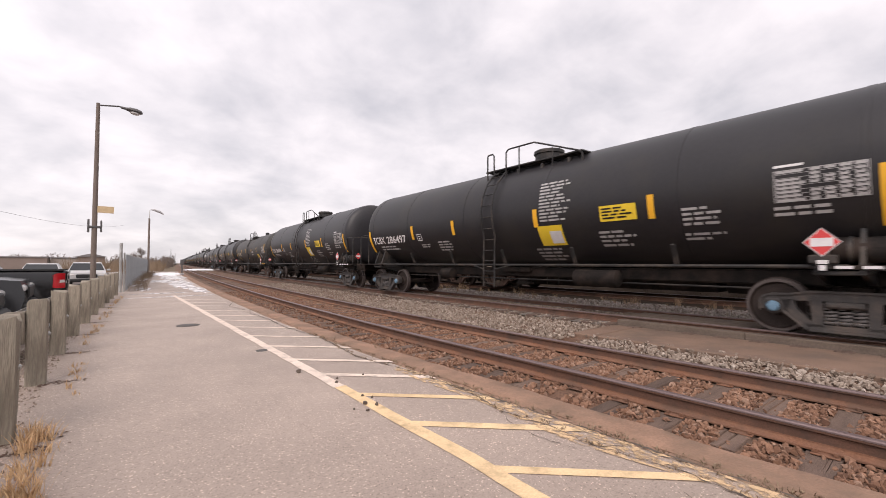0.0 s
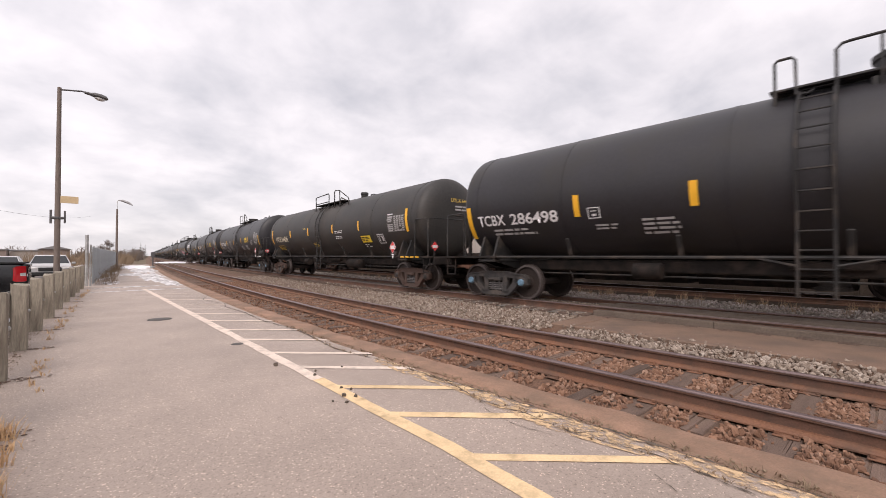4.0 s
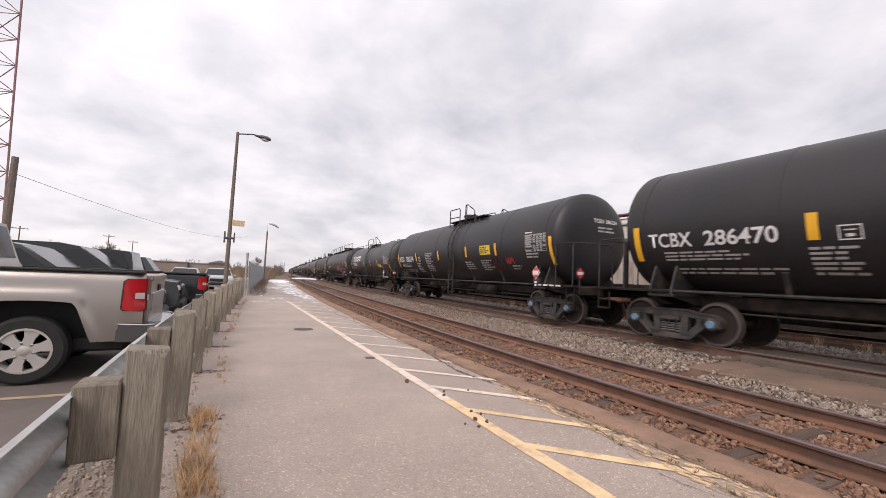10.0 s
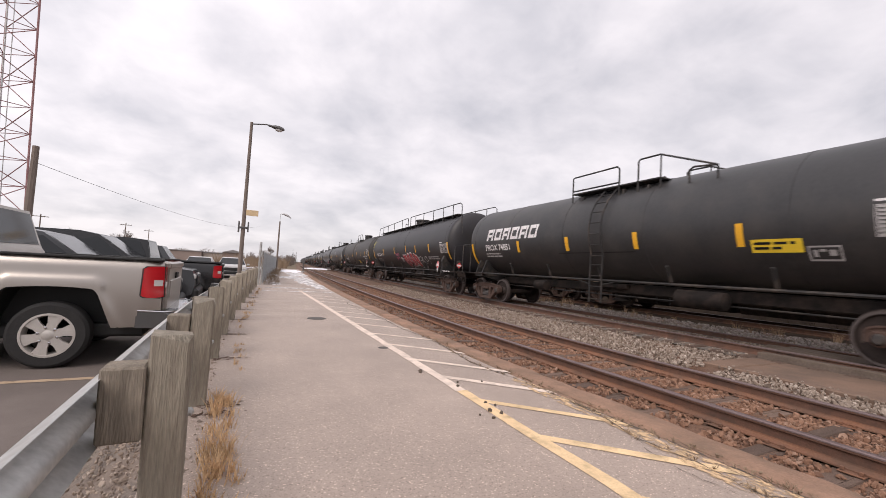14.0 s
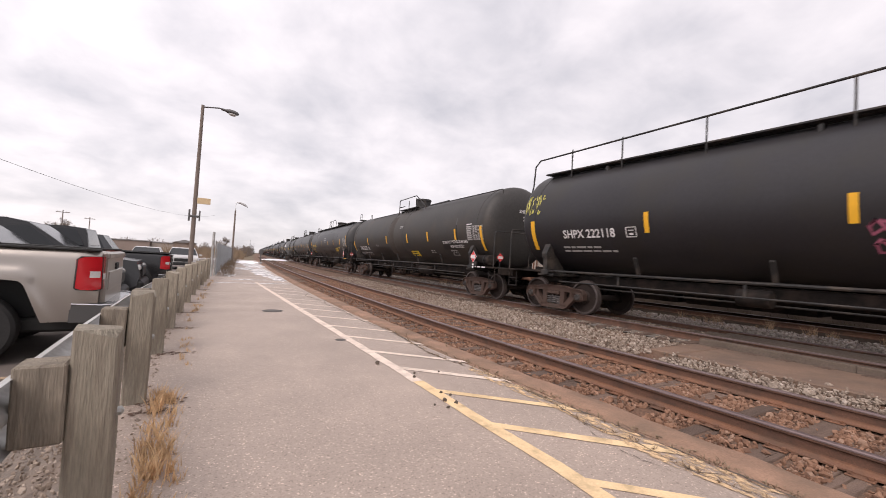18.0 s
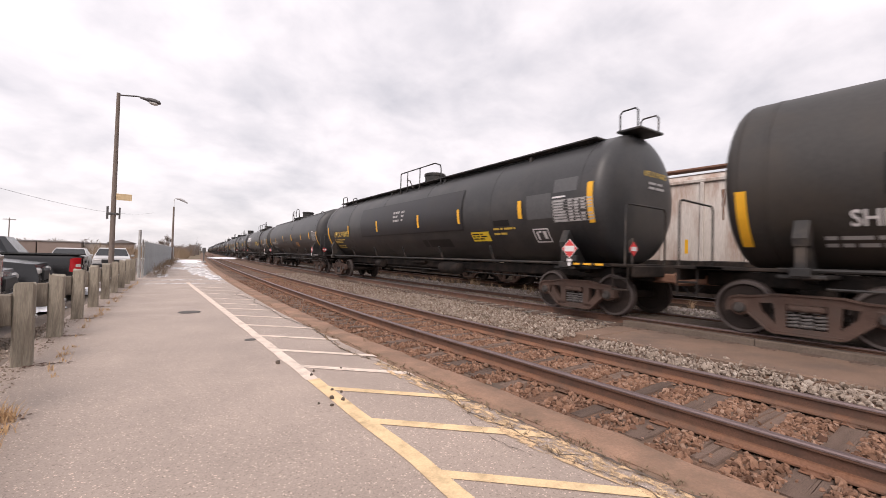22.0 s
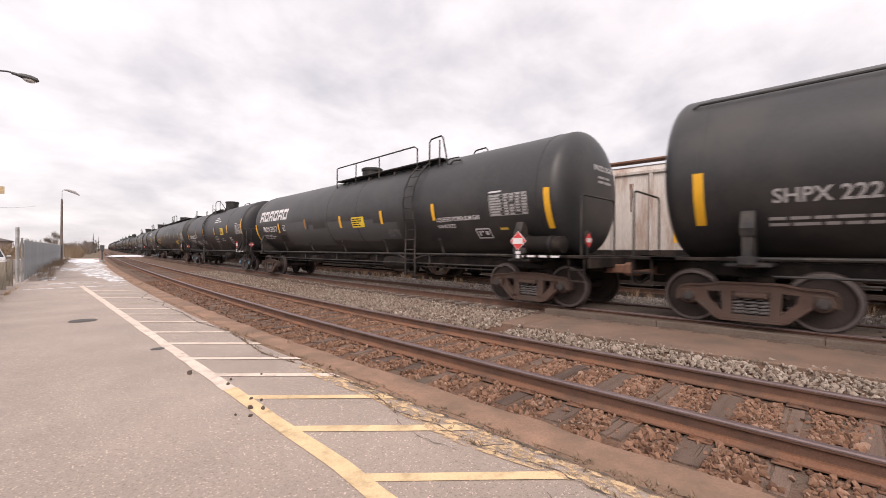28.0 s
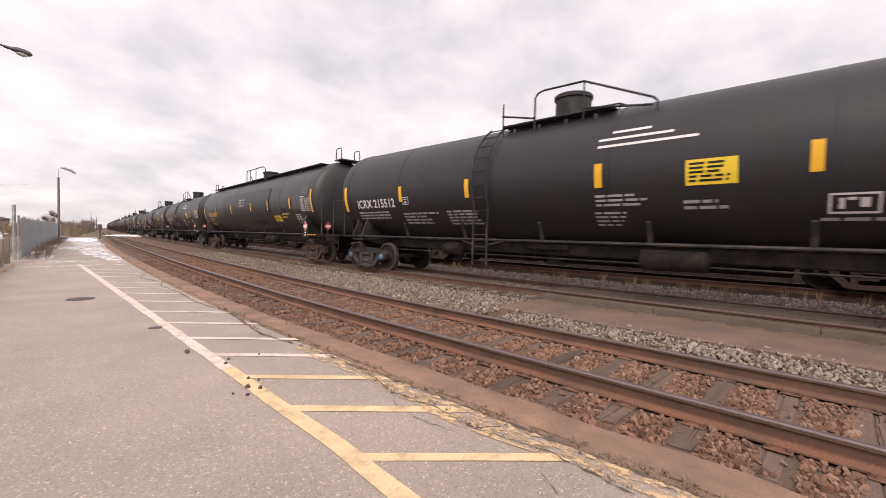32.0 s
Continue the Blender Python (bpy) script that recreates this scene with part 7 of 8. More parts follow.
lamp_pole(-4.02, 21.95, 7.6, "tall weathered lamp pole with a yellow sign")
x2 = 0.95
ob = thing("street_lamp", "thin far lamp pole with a pale curved lamp", "street lamp", pose(x2, 60.0, -0.05), "lamp poles")
part("pole", Geo().tube([(0, 0, 0), (0, 0, 6.6)], [0.13, 0.09], 10), M["pole"], ob)
part("arm", Geo().tube([(0, 0, 6.5), (0, 0, 7.5), (0.15, 0, 7.62)], 0.035, 6), M["galv"], ob)
part("lamp_head", Geo().tube([(0.1, 0, 7.62), (0.5, 0, 7.6), (1.0, 0, 7.42), (1.4, 0, 7.15)], [0.05, 0.14, 0.15, 0.06], 8), M["carwhite"], ob, "pale lamp head")

# ---- fence ----
fe = thing("fence", "grey slatted metal fence along the platform", "fence", pose(0, 0, 0))
slat_me = Geo().box((0, 0, 0.84), (0.02, 0.118, 1.68)).mesh("slat", M["fence"])
y = 25.4
nsl = 0
rest = Geo()
while y < 66:
    m = pose(-4.25 + bend(y), y, 0.05, 0, 0, -math.degrees(math.atan(slope(y))))
    if nsl < 280:
        o = new("slat", slat_me)
        o.parent, o.matrix_basis = fe, m
        nsl += 1
    else:
        rest.box((0, 0, 0.84), (0.02, 0.118, 1.68), m)
    y += 0.128
part("far_slats", rest, M["fence"], fe)["kind"] = "stuff"
for k in range(17):
    y = 25.3 + 2.5 * k
    part("fence_post", Geo().tube([(-4.31 + bend(y), y, -0.1), (-4.31 + bend(y), y, 1.82)], 0.035, 8), M["galv"], fe)
part("gate_post", Geo().tube([(-4.42 + bend(25), 25.1, -0.1), (-4.42 + bend(25), 25.1, 2.25)], 0.06, 8), M["galv"], fe)
for z in (0.35, 1.6):
    g = Geo()
    pts = [(-4.28 + bend(25.3 + k), 25.3 + k, z) for k in range(41)]
    part("fence_rail", g.tube(pts, 0.025, 6), M["galv"], fe)

# ---- vehicles ----
def loft(g, pts):
    """A closed outline of (x, z, half width) mirrored across the vehicle."""
    n = len(pts)
    vs = [(x, -w, z) for x, z, w in pts] + [(x, w, z) for x, z, w in pts]
    fs = [tuple(range(n)), tuple(range(2 * n - 1, n - 1, -1))] + [(i, (i + 1) % n, (i + 1) % n + n, i + n) for i in range(n)]
    return g.add(vs, fs)


def arch(cx, cz, r, a0, a1, n=9):
    return [(cx + r * math.cos(math.radians(a0 + (a1 - a0) * k / (n - 1))), cz + r * math.sin(math.radians(a0 + (a1 - a0) * k / (n - 1)))) for k in range(n)]


def road_wheel(ob, x, y, r, side, rim_mat="alloy"):
    """A tyre with a six-spoke rim; side is -1 or 1 across the vehicle."""
    w = 0.24
    t = part("wheel", Geo().lathe([(r * 0.62, -w / 2), (r * 0.9, -w / 2), (r * 0.985, -w * 0.38), (r, -w * 0.2), (r, w * 0.2), (r * 0.985, w * 0.38), (r * 0.9, w / 2), (r * 0.62, w / 2)], "y", n=32), M["rubber"], ob, "black road tyre", at=pose(x, y, r))
    o = side * w / 2
    part("rim", Geo().lathe([(r * 0.66, o), (r * 0.66, o * 1.02), (r * 0.60, o * 1.03), (r * 0.57, o * 0.6), (r * 0.55, 0)], "y", n=32), M[rim_mat], t)
    part("brake_disc", Geo().lathe([(r * 0.5, o * 0.15), (r * 0.5, o * 0.25)], "y", n=20), M["plastic"], t)
    # six flat wedge spokes with dark gaps between them
    for k in range(6):
        a = k * math.pi / 3 + 0.26
        ca, sa = math.cos(a), math.sin(a)
        g = Geo()
        poly = [(0.06, -0.05), (r * 0.36, -0.046), (r * 0.61, -0.075), (r * 0.61, 0.075), (r * 0.36, 0.046), (0.06, 0.05)]
        pts = [(u * ca - v * sa, u * sa + v * ca) for u, v in poly]
        g.prism(pts, "y", o * 0.62, o * 0.93)
        part("spoke", g, M[rim_mat], t)
    part("hub_cap", Geo().lathe([(0.01, o * 0.99), (0.045, o * 0.98), (0.055, o * 0.92), (0.072, o * 0.9), (0.072, o * 0.6)], "y", n=20), M[rim_mat], t)
    for k in range(6):
        a = k * math.pi / 3 + 0.26 + 0.5236
        part("lug_nut", Geo().lathe([(0.016, 0), (0.016, o * 0.22), (0.008, o * 0.25)], "y", n=6), M["chrome"], t, at=pose(0.092 * math.cos(a), o * 0.72, 0.092 * math.sin(a)))


def pickup(m, paint, label, r=0.385, grille=False):
    """A crew-cab pickup; origin on the ground at the rear bumper's middle, nose towards -x."""
    ob = thing("pickup_truck", label, "pickup truck", m, "vehicles in the lot")
    zt = 1.30                          # bed rail height
    ax_r, ax_f, nose = -1.19, -4.75, -5.65
    # bed: a core, and outer sides with a squared wheel opening in a raised flare
    part("bed", loft(Geo(), [(-0.14, 0.62, 0.86), (-0.14, zt - 0.02, 0.86), (-1.83, zt - 0.02, 0.86), (-1.83, 1.03, 0.86), (-0.45, 1.03, 0.86), (-0.35, 0.62, 0.86)]), M[paint], ob)

    def opening(x):
        q = abs(x - ax_r)
        if q < 0.36:
            return 0.955 - 0.02 * (q / 0.36) ** 2
        return max(0.47, 0.935 - 0.25 * (q - 0.36) ** 2 / 0.02 if q < 0.44 else 0.855 - (q - 0.44) * 2.7)
    for s in (-1, 1):
        g = Geo()
        rows, cols = 19, 69
        vs = []
        for c in range(cols):
            x = -1.83 + 1.70 * c / (cols - 1)
            low = opening(x) if x < -0.37 else 0.68
            for k in range(rows):
                z = low + (zt - low) * (k / (rows - 1)) ** 1.25
                f = (z - 0.47) / (zt - 0.47)
                w = 0.955 + 0.045 * math.sin(math.pi * min(1.0, 0.18 + 0.72 * f)) - (0.045 * max(0.0, (f - 0.86) / 0.14) ** 2)
                # flare: proud band that follows the opening, with a shoulder above it
                q = abs(x - ax_r)
                up, out = z - 0.955, q - 0.36 - max(0.0, 0.90 - z) * 0.5
                d = max(up, out, 0.0) if not (up > 0 and out > 0) else math.hypot(up, out)
                w += 0.032 / (1 + math.exp((d - 0.115) / 0.018))
                w -= 0.07 * max(0.0, (x + 0.33) / 0.2) ** 2
                vs.append((x, s * w, z))
        fs = [(c * rows + k, (c + 1) * rows + k, (c + 1) * rows + k + 1, c * rows + k + 1) for c in range(cols - 1) for k in range(rows - 1)]
        part("bed_side", g.add(vs, fs), M[paint], ob, "", 60)
        # rolled lip and dark liner of the opening
        pts = [(ax_r + dx, s * 0.995, opening(ax_r + dx) + 0.004) for dx in [-0.66 + 0.04 * k for k in range(34)]]
        part("arch_lip", Geo().tube(pts, 0.014, 6), M["plastic"], ob)
        vs = []
        for px, py, pz in pts:
            vs += [(px, s * 0.965, pz - 0.004), (px, s * 0.55, pz - 0.03)]
        part("wheel_well", Geo().add(vs, [(2 * i, 2 * i + 1, 2 * i + 3, 2 * i + 2) for i in range(len(pts) - 1)]).box((ax_r, s * 0.56, 0.72), (1.2, 0.03, 0.5)), M["plastic"], ob, "dark wheel housing")
    for s in (-1, 1):
        part("bed_rail_cap", Geo().box((-0.98, s * 0.92, zt + 0.012), (1.7, 0.09, 0.03), ch=0.008), M["plastic"], ob, "black plastic bed rail cap")
    tg = part("tailgate", Geo().box((-0.12, 0, 0.97), (0.07, 1.56, 0.64), ch=0.02).box((-0.085, 0, 1.245), (0.04, 1.54, 0.07), ch=0.012).box((-0.088, 0, 0.93), (0.03, 1.3, 0.24), ch=0.012), M[paint], ob)
    part("tailgate_handle", Geo().box((-0.078, 0, 1.1), (0.03, 0.22, 0.09), ch=0.01), M["plastic"], tg)
    part("badge", Geo().box((-0.08, 0.0, 0.93), (0.012, 0.36, 0.08), ch=0.004), M["chrome"], tg, "plain bright badge plate")
    # rear bumper: bright bar with dark step corners
    bp = part("rear_bumper", Geo().prism([(-0.10, 0.50), (0.06, 0.48), (0.10, 0.52), (0.10, 0.62), (0.03, 0.67), (-0.10, 0.67)], "y", -0.62, 0.62), M["chrome"] if not grille else M["plastic"], ob)
    for s in (-1, 1):
        g = Geo()
        n0 = [(-0.38, 0.46), (0.02, 0.46), (0.06, 0.50), (0.06, 0.60), (0.0, 0.655), (-0.38, 0.678)]
        vs = [(x + 0.04, s * 0.62, z) for x, z in n0] + [(x - 0.02, s * 0.90, z) for x, z in n0] + [(x * 0.80 - 0.07, s * 0.99, z * 0.98 + 0.01) for x, z in n0]
        g.add(vs, [(k * 6 + i, k * 6 + (i + 1) % 6, (k + 1) * 6 + (i + 1) % 6, (k + 1) * 6 + i) for k in range(2) for i in range(6)] + [tuple(range(12, 18)), tuple(range(5, -1, -1))])
        part("bumper_corner", g, M["bumper"], bp, "dark step corner of the bumper", 25)
        part("bumper_trim", Geo().tube([(0.10, s * 0.62, 0.655), (0.0, s * 0.90, 0.66), (-0.09, s * 0.975, 0.66), (-0.36, s * 0.99, 0.675)], 0.012, 6), M["chrome"], bp, "bright upper edge")
        g = Geo()
        out = [(-0.345, 0.865), (-0.335, 1.20), (-0.30, 1.225), (-0.115, 1.235), (-0.105, 0.85), (-0.15, 0.835), (-0.32, 0.845)]
        cols = [(-0.345, 0.865, 1.19), (-0.325, 0.848, 1.215), (-0.28, 0.842, 1.228), (-0.23, 0.838, 1.231), (-0.19, 0.836, 1.234), (-0.15, 0.836, 1.235), (-0.125, 0.84, 1.235), (-0.105, 0.85, 1.232)]
        vs = []
        for x, za, zb in cols:
            w = 1.014 - 0.075 * max(0.0, (x + 0.33) / 0.2) ** 2
            vs += [(x, s * w, za + (zb - za) * k / 6) for k in range(7)] + [(x, s * 0.78, zb), (x, s * 0.78, za)]
        g.add(vs, [(c * 9 + k, c * 9 + (k + 1) % 9, (c + 1) * 9 + (k + 1) % 9, (c + 1) * 9 + k) for c in range(7) for k in range(9)] + [tuple(range(9)), tuple(63 + k for k in range(8, -1, -1))])
        tl = part("tail_light", g, M["taillight"], ob, "red tail light", 25)
        part("light_frame", Geo().tube([(x, s * (1.012 - 0.075 * max(0.0, (x + 0.33) / 0.2) ** 2), z) for x, z in out + out[:1]], 0.009, 5), M["plastic"], tl)
        g = Geo()
        vs = []
        for x in (-0.215, -0.185, -0.155, -0.125):
            w = 1.0165 - 0.075 * max(0.0, (x + 0.33) / 0.2) ** 2
            vs += [(x, s * w, 0.985), (x, s * w, 1.06)]
        part("clear_lens", g.add(vs, [(2 * k, 2 * k + 2, 2 * k + 3, 2 * k + 1) for k in range(3)]), M["lens_white"], tl, "clear band of the tail light")
        part("reverse_lens", Geo().box((-0.10, s * 0.865, 1.0), (0.014, 0.11, 0.07), ch=0.004), M["lens_white"], tl)
        for xx in (ax_r, ax_f):
            road_wheel(ob, xx, s * 0.86, r, s)
        pts = [(x, s * 0.99, z) for x, z in arch(ax_f, r + 0.02, r + 0.11, 178, 2, 13)]
        part("arch_lip", Geo().tube(pts, 0.035, 6), M[paint], ob)
        part("side_mirror", Geo().box((-3.85, s * 1.12, 1.32), (0.12, 0.24, 0.2), ch=0.04), M["plastic"], ob)
        for dx in (-2.65, -3.55):
            part("door_handle", Geo().box((dx, s * 0.995, 1.12), (0.2, 0.03, 0.04), ch=0.01), M[paint], ob)
    part("licence_plate", Geo().box((0.125, 0, 0.58), (0.01, 0.3, 0.15), ch=0.003), M["white"], bp, "white plate with plain bars")
    # cab and front
    cab = [(-1.87, 0.5, 0.96), (-1.87, 1.33, 0.95), (-1.9, 1.38, 0.93), (-2.02, 1.90, 0.74), (-2.43, 1.94, 0.72), (-3.38, 1.92, 0.72), (-4.13, 1.36, 0.9), (-5.38, 1.24, 0.86), (-5.6, 1.1, 0.86), (nose, 0.6, 0.9), (-5.43, 0.42, 0.93)]
    cab += [(x, z, 0.985) for x, z in arch(ax_f, r + 0.02, r + 0.10, 175, 5)] + [(-4.08, 0.42, 0.985), (-1.98, 0.42, 0.985)]
    part("cab", loft(Geo(), cab), M[paint], ob)
    for s in (-1, 1):
        g = Geo()
        for x0, x1, x2_, x3 in ((-2, -2.2, -2.88, -2.88), (-2.94, -2.94, -3.38, -3.93)):
            g.add([(x0, s * 0.936, 1.42), (x1, s * 0.768, 1.86), (x2_, s * 0.768, 1.86), (x3, s * 0.936, 1.42)], [(0, 1, 2, 3)])
        part("side_window", g, M["glass"], ob, "dark tinted side windows")
        part("head_light", Geo().box((-5.54, s * 0.74, 0.98), (0.16, 0.3, 0.2), ch=0.04), M["lens_white"], ob, "clear head light")
    part("windscreen", Geo().add([(-4.1, -0.84, 1.40), (-3.44, -0.69, 1.90), (-3.44, 0.69, 1.90), (-4.1, 0.84, 1.40)], [(0, 1, 2, 3)]), M["glass"], ob, "sloping windscreen")
    part("rear_window", Geo().add([(-1.905, -0.82, 1.43), (-2.0, -0.70, 1.86), (-2.0, 0.70, 1.86), (-1.905, 0.82, 1.43)], [(0, 1, 2, 3)]), M["glass"], ob)
    g = Geo().box((-5.625, 0, 0.88), (0.06, 1.2, 0.34), ch=0.03)
    gl = part("grille", g, M["plastic"], ob, "black front grille")
    for k in range(3):
        part("grille_bar", Geo().box((-5.66, 0, 0.77 + 0.11 * k), (0.02, 1.1, 0.03), ch=0.006), M["cargrey"], gl)
    part("front_bumper", Geo().box((-5.66, 0, 0.5), (0.22, 1.9, 0.24), ch=0.06), M["plastic"] if grille else M["chrome"], ob)
    part("underbody", Geo().box((-2.8, 0, 0.40), (5.0, 1.5, 0.16), ch=0.03), M["plastic"], ob)
    return ob


def suv(m, paint, label):
    """A boxy utility vehicle; origin on the ground at its front, nose towards +x."""
    ob = thing("suv", label, "car", m, "vehicles in the lot")
    r = 0.37
    body = [(-0.05, 0.45, 0.86), (0.0, 0.7, 0.9), (-0.08, 0.98, 0.86), (-1.15, 1.10, 0.88), (-1.95, 1.66, 0.68), (-2.3, 1.72, 0.66), (-4.3, 1.70, 0.66), (-4.72, 1.1, 0.9), (-4.75, 0.45, 0.92), (-4.3, 0.36, 0.93)]
    body += [(x, z, 0.94) for x, z in arch(-3.75, r + 0.02, r + 0.07, 175, 5)] + [(-3.2, 0.34, 0.94), (-1.5, 0.34, 0.94)] + [(x, z, 0.94) for x, z in arch(-0.95, r + 0.02, r + 0.07, 175, 5)] + [(-0.3, 0.36, 0.93)]
    part("body", loft(Geo(), body), M[paint], ob)
    for s in (-1, 1):
        g = Geo()
        for x0, x1, x2_, x3 in ((-1.35, -1.98, -2.7, -2.7), (-2.76, -2.76, -3.5, -3.5), (-3.56, -3.56, -4.2, -4.45)):
            g.add([(x0, s * 0.885, 1.14), (x1, s * 0.69, 1.63), (x2_, s * 0.69, 1.63), (x3, s * 0.885, 1.14)], [(0, 1, 2, 3)])
        part("side_window", g, M["glass"], ob, "dark side windows")
        for xx in (-0.95, -3.75):
            road_wheel(ob, xx, s * 0.83, r, s)
        part("head_light", Geo().box((-0.1, s * 0.68, 0.84), (0.2, 0.34, 0.14), ch=0.04), M["lens_white"], ob, "clear head light")
        part("side_mirror", Geo().box((-1.5, s * 1.02, 1.16), (0.12, 0.2, 0.15), ch=0.04), M[paint], ob)
    part("windscreen", Geo().add([(-1.2, -0.82, 1.135), (-1.9, -0.66, 1.645), (-1.9, 0.66, 1.645), (-1.2, 0.82, 1.135)], [(0, 3, 2, 1)]), M["glass"], ob, "sloping windscreen")
    gl = part("grille", Geo().box((0.0, 0, 0.76), (0.05, 0.95, 0.24), ch=0.03), M["plastic"], ob, "black grille")
    part("bumper", Geo().box((0.0, 0, 0.46), (0.16, 1.78, 0.24), ch=0.06), M["plastic"], ob)
    return ob


LOT = -0.06
pickup(pose(-4.95, 8.62, LOT), "silver", "silver pickup truck parked with its tailgate to the guardrail")
suv(pose(-5.25, 11.35, LOT), "cargrey", "dark grey utility vehicle parked nose to the guardrail")
suv(pose(-5.05, 13.75, LOT) @ Matrix.Diagonal((1, 1, 1.06, 1)), "carblack", "black utility vehicle parked nose to the guardrail")
pickup(pose(-4.44, 16.2, LOT) @ Matrix.Diagonal((1, 1, 0.93, 1)), "carblack", "black pickup truck parked with its tail light to the guardrail", grille=True)
suv(pose(-10.95, 20.3, LOT, 0, 0, 180), "cargrey", "dark grey van-like vehicle further back in the lot")
suv(pose(-4.25, 33.0, LOT, 0, 0, -90) @ Matrix.Diagonal((1, 1, 0.84, 1)), "carwhite", "white car parked near the fence with its front to the lot")
suv(pose(-6.35, 34.0, LOT, 0, 0, -90) @ Matrix.Diagonal((1, 1, 0.8, 1)), "carwhite", "pale car parked beside the white one")
# painted bay lines of the lot
for k in range(6):
    y = 7.1 + 2.9 * k
    tagged(part("bay_line", Geo().add([(-10.5, y - 0.05, LOT + 0.004), (-5.4, y - 0.05, LOT + 0.004), (-5.4, y + 0.05, LOT + 0.004), (-10.5, y + 0.05, LOT + 0.004)], [(0, 1, 2, 3)]), M["bay"], smooth=0),
           "worn yellow bay line on the lot", "paint mark", "bay lines", "structure")

# ---- standing hopper cars on the siding ----
M["rust_film"] = worn_paint("thin_rust_streaks", (0.24, 0.14, 0.095), 0.5, 7.0, (1, 3, 0.6), 0.3)


def hopper(m, label):
    ob = thing("hopper_car", label, "hopper car", m, "standing hopper cars")
    L = 8.4
    body = [(-1.5, 1.25), (-1.5, 3.75), (-1.38, 4.0), (-0.9, 4.16), (0.9, 4.16), (1.38, 4.0), (1.5, 3.75), (1.5, 1.25), (0.9, 1.12), (-0.9, 1.12)]
    part("body", Geo().prism(body, "y", -L, L), M["hopper"], ob)
    part("centre_sill", Geo().box((0, 0, 0.95), (0.7, 2 * L, 0.34)), M["under"], ob)
    rs = random.Random(3)
    for k in range(26):
        y = rs.uniform(-L, L)
        z1 = rs.uniform(2.6, 3.7)
        z0 = z1 - rs.uniform(0.4, 1.6)
        w = rs.uniform(0.02, 0.08)
        part("rust_streak", Geo().add([(-1.503, y - w, z1), (-1.503, y + w, z1), (-1.503, y + w * 0.4, z0), (-1.503, y - w * 0.4, z0)], [(0, 1, 2, 3)]), M["rust_film"], ob)
    for k in range(7):
        y = -L + 0.64 + 2.34 * k
        part("reflective_strip", Geo().box((-1.503, y, 1.75), (0.006, 0.1, 0.45)), M["yellow"], ob, "yellow reflective strip")
    part("number_marks", Geo().box((-1.503, 5.0, 3.1), (0.006, 0.9, 0.2)).box((-1.503, 5.0, 2.75), (0.006, 0.7, 0.14)), M["patch"], ob, "dark bars of a car number")
    for k in range(15):
        y = -L + 0.05 + (2 * L - 0.1) * k / 14
        part("rib", Geo().box((-1.54, y, 2.52), (0.1, 0.11, 2.5), ch=0.02), M["hopper"], ob)
    part("top_rail", Geo().box((-1.5, 0, 3.82), (0.14, 2 * L, 0.12), ch=0.02), M["hopper"], ob)
    part("side_sill", Geo().box((-1.5, 0, 1.2), (0.18, 2 * L + 0.6, 0.2), ch=0.03), M["under"], ob)
    part("running_board", Geo().box((-1.05, 0, 4.28), (0.5, 2 * L, 0.05)), M["rust"], ob)
    for e in (-1, 1):
        part("end_platform", Geo().box((0, e * (L + 0.4), 1.1), (2.7, 0.9, 0.14), ch=0.02).box((0, e * (L + 0.1), 2.2), (0.12, 0.12, 2.2)).box((-1.3, e * (L + 0.7), 1.6), (0.05, 0.05, 1.0)), M["rust"], ob, "rusty end platform")
        for s in (-1, 1):
            part("end_ladder", Geo().tube([(s * 1.4, e * (L + 0.12), 1.2), (s * 1.4, e * (L + 0.12), 4.1)], 0.03, 6), M["hopper"], ob)
        part("coupler", Geo().box((0, e * (L + 1.0), 0.86), (0.3, 0.7, 0.28), ch=0.05), M["rust"], ob)
        t = part("truck", BOLSTER, None, ob, at=pose(0, e * (L - 1.0), 0))
        for s in (-1, 1):
            part("side_frame", SIDE[s, "truck_brown"], None, t)
        for d in (-0.889, 0.889):
            part("wheelset", WHEELSET, None, t, at=pose(0, d, HUB))
    # outlets widened, lowered and coloured dark for shade, to block the bright strip
    for k in (-1, 0, 1):
        part("outlet_hopper", Geo().prism([(-1.2, 0.95), (1.2, 0.95), (0.7, 0.24), (-0.7, 0.24)], "y", k * 4.0 - 1.85, k * 4.0 + 1.85), M["under"], ob)
    return ob


hx = (RAIL_E + RAIL_F) / 2
h0 = hopper(pose(hx, 7.5, TOP_2), "dirty off-white covered hopper car standing on the siding")
for y in (-10.9, 25.9, 44.3, 62.7):
    copy_thing(h0, pose(hx + bend(y), y, TOP_2, 0, 0, -math.degrees(math.atan(slope(y)))))

# ---- far things: tower, poles, wire, trees, buildings ----
tw = thing("lattice_tower", "tall reddish steel lattice tower", "lattice tower", pose(-19.6, 42.5, -0.3, 0, -1.5, 12))
S = 1.45
legs = [(S, 0.2), (-S, -0.9), (-S * 0.3, 1.6)]
for lx, ly in legs:
    part("leg", Geo().tube([(lx, ly, 0), (lx, ly, 38)], 0.075, 6), M["tower"], tw)
for k in range(19):
    z = k * 2.0
    for a in range(3):
        (x0, y0), (x1, y1) = legs[a], legs[(a + 1) % 3]
        part("brace", Geo().tube([(x0, y0, z), (x1, y1, z)], 0.03, 5), M["tower"], tw)
        part("brace", Geo().tube([(x0, y0, z), (x1, y1, z + 2.0)] if k % 2 else [(x1, y1, z), (x0, y0, z + 2.0)], 0.035, 5), M["tower"], tw)
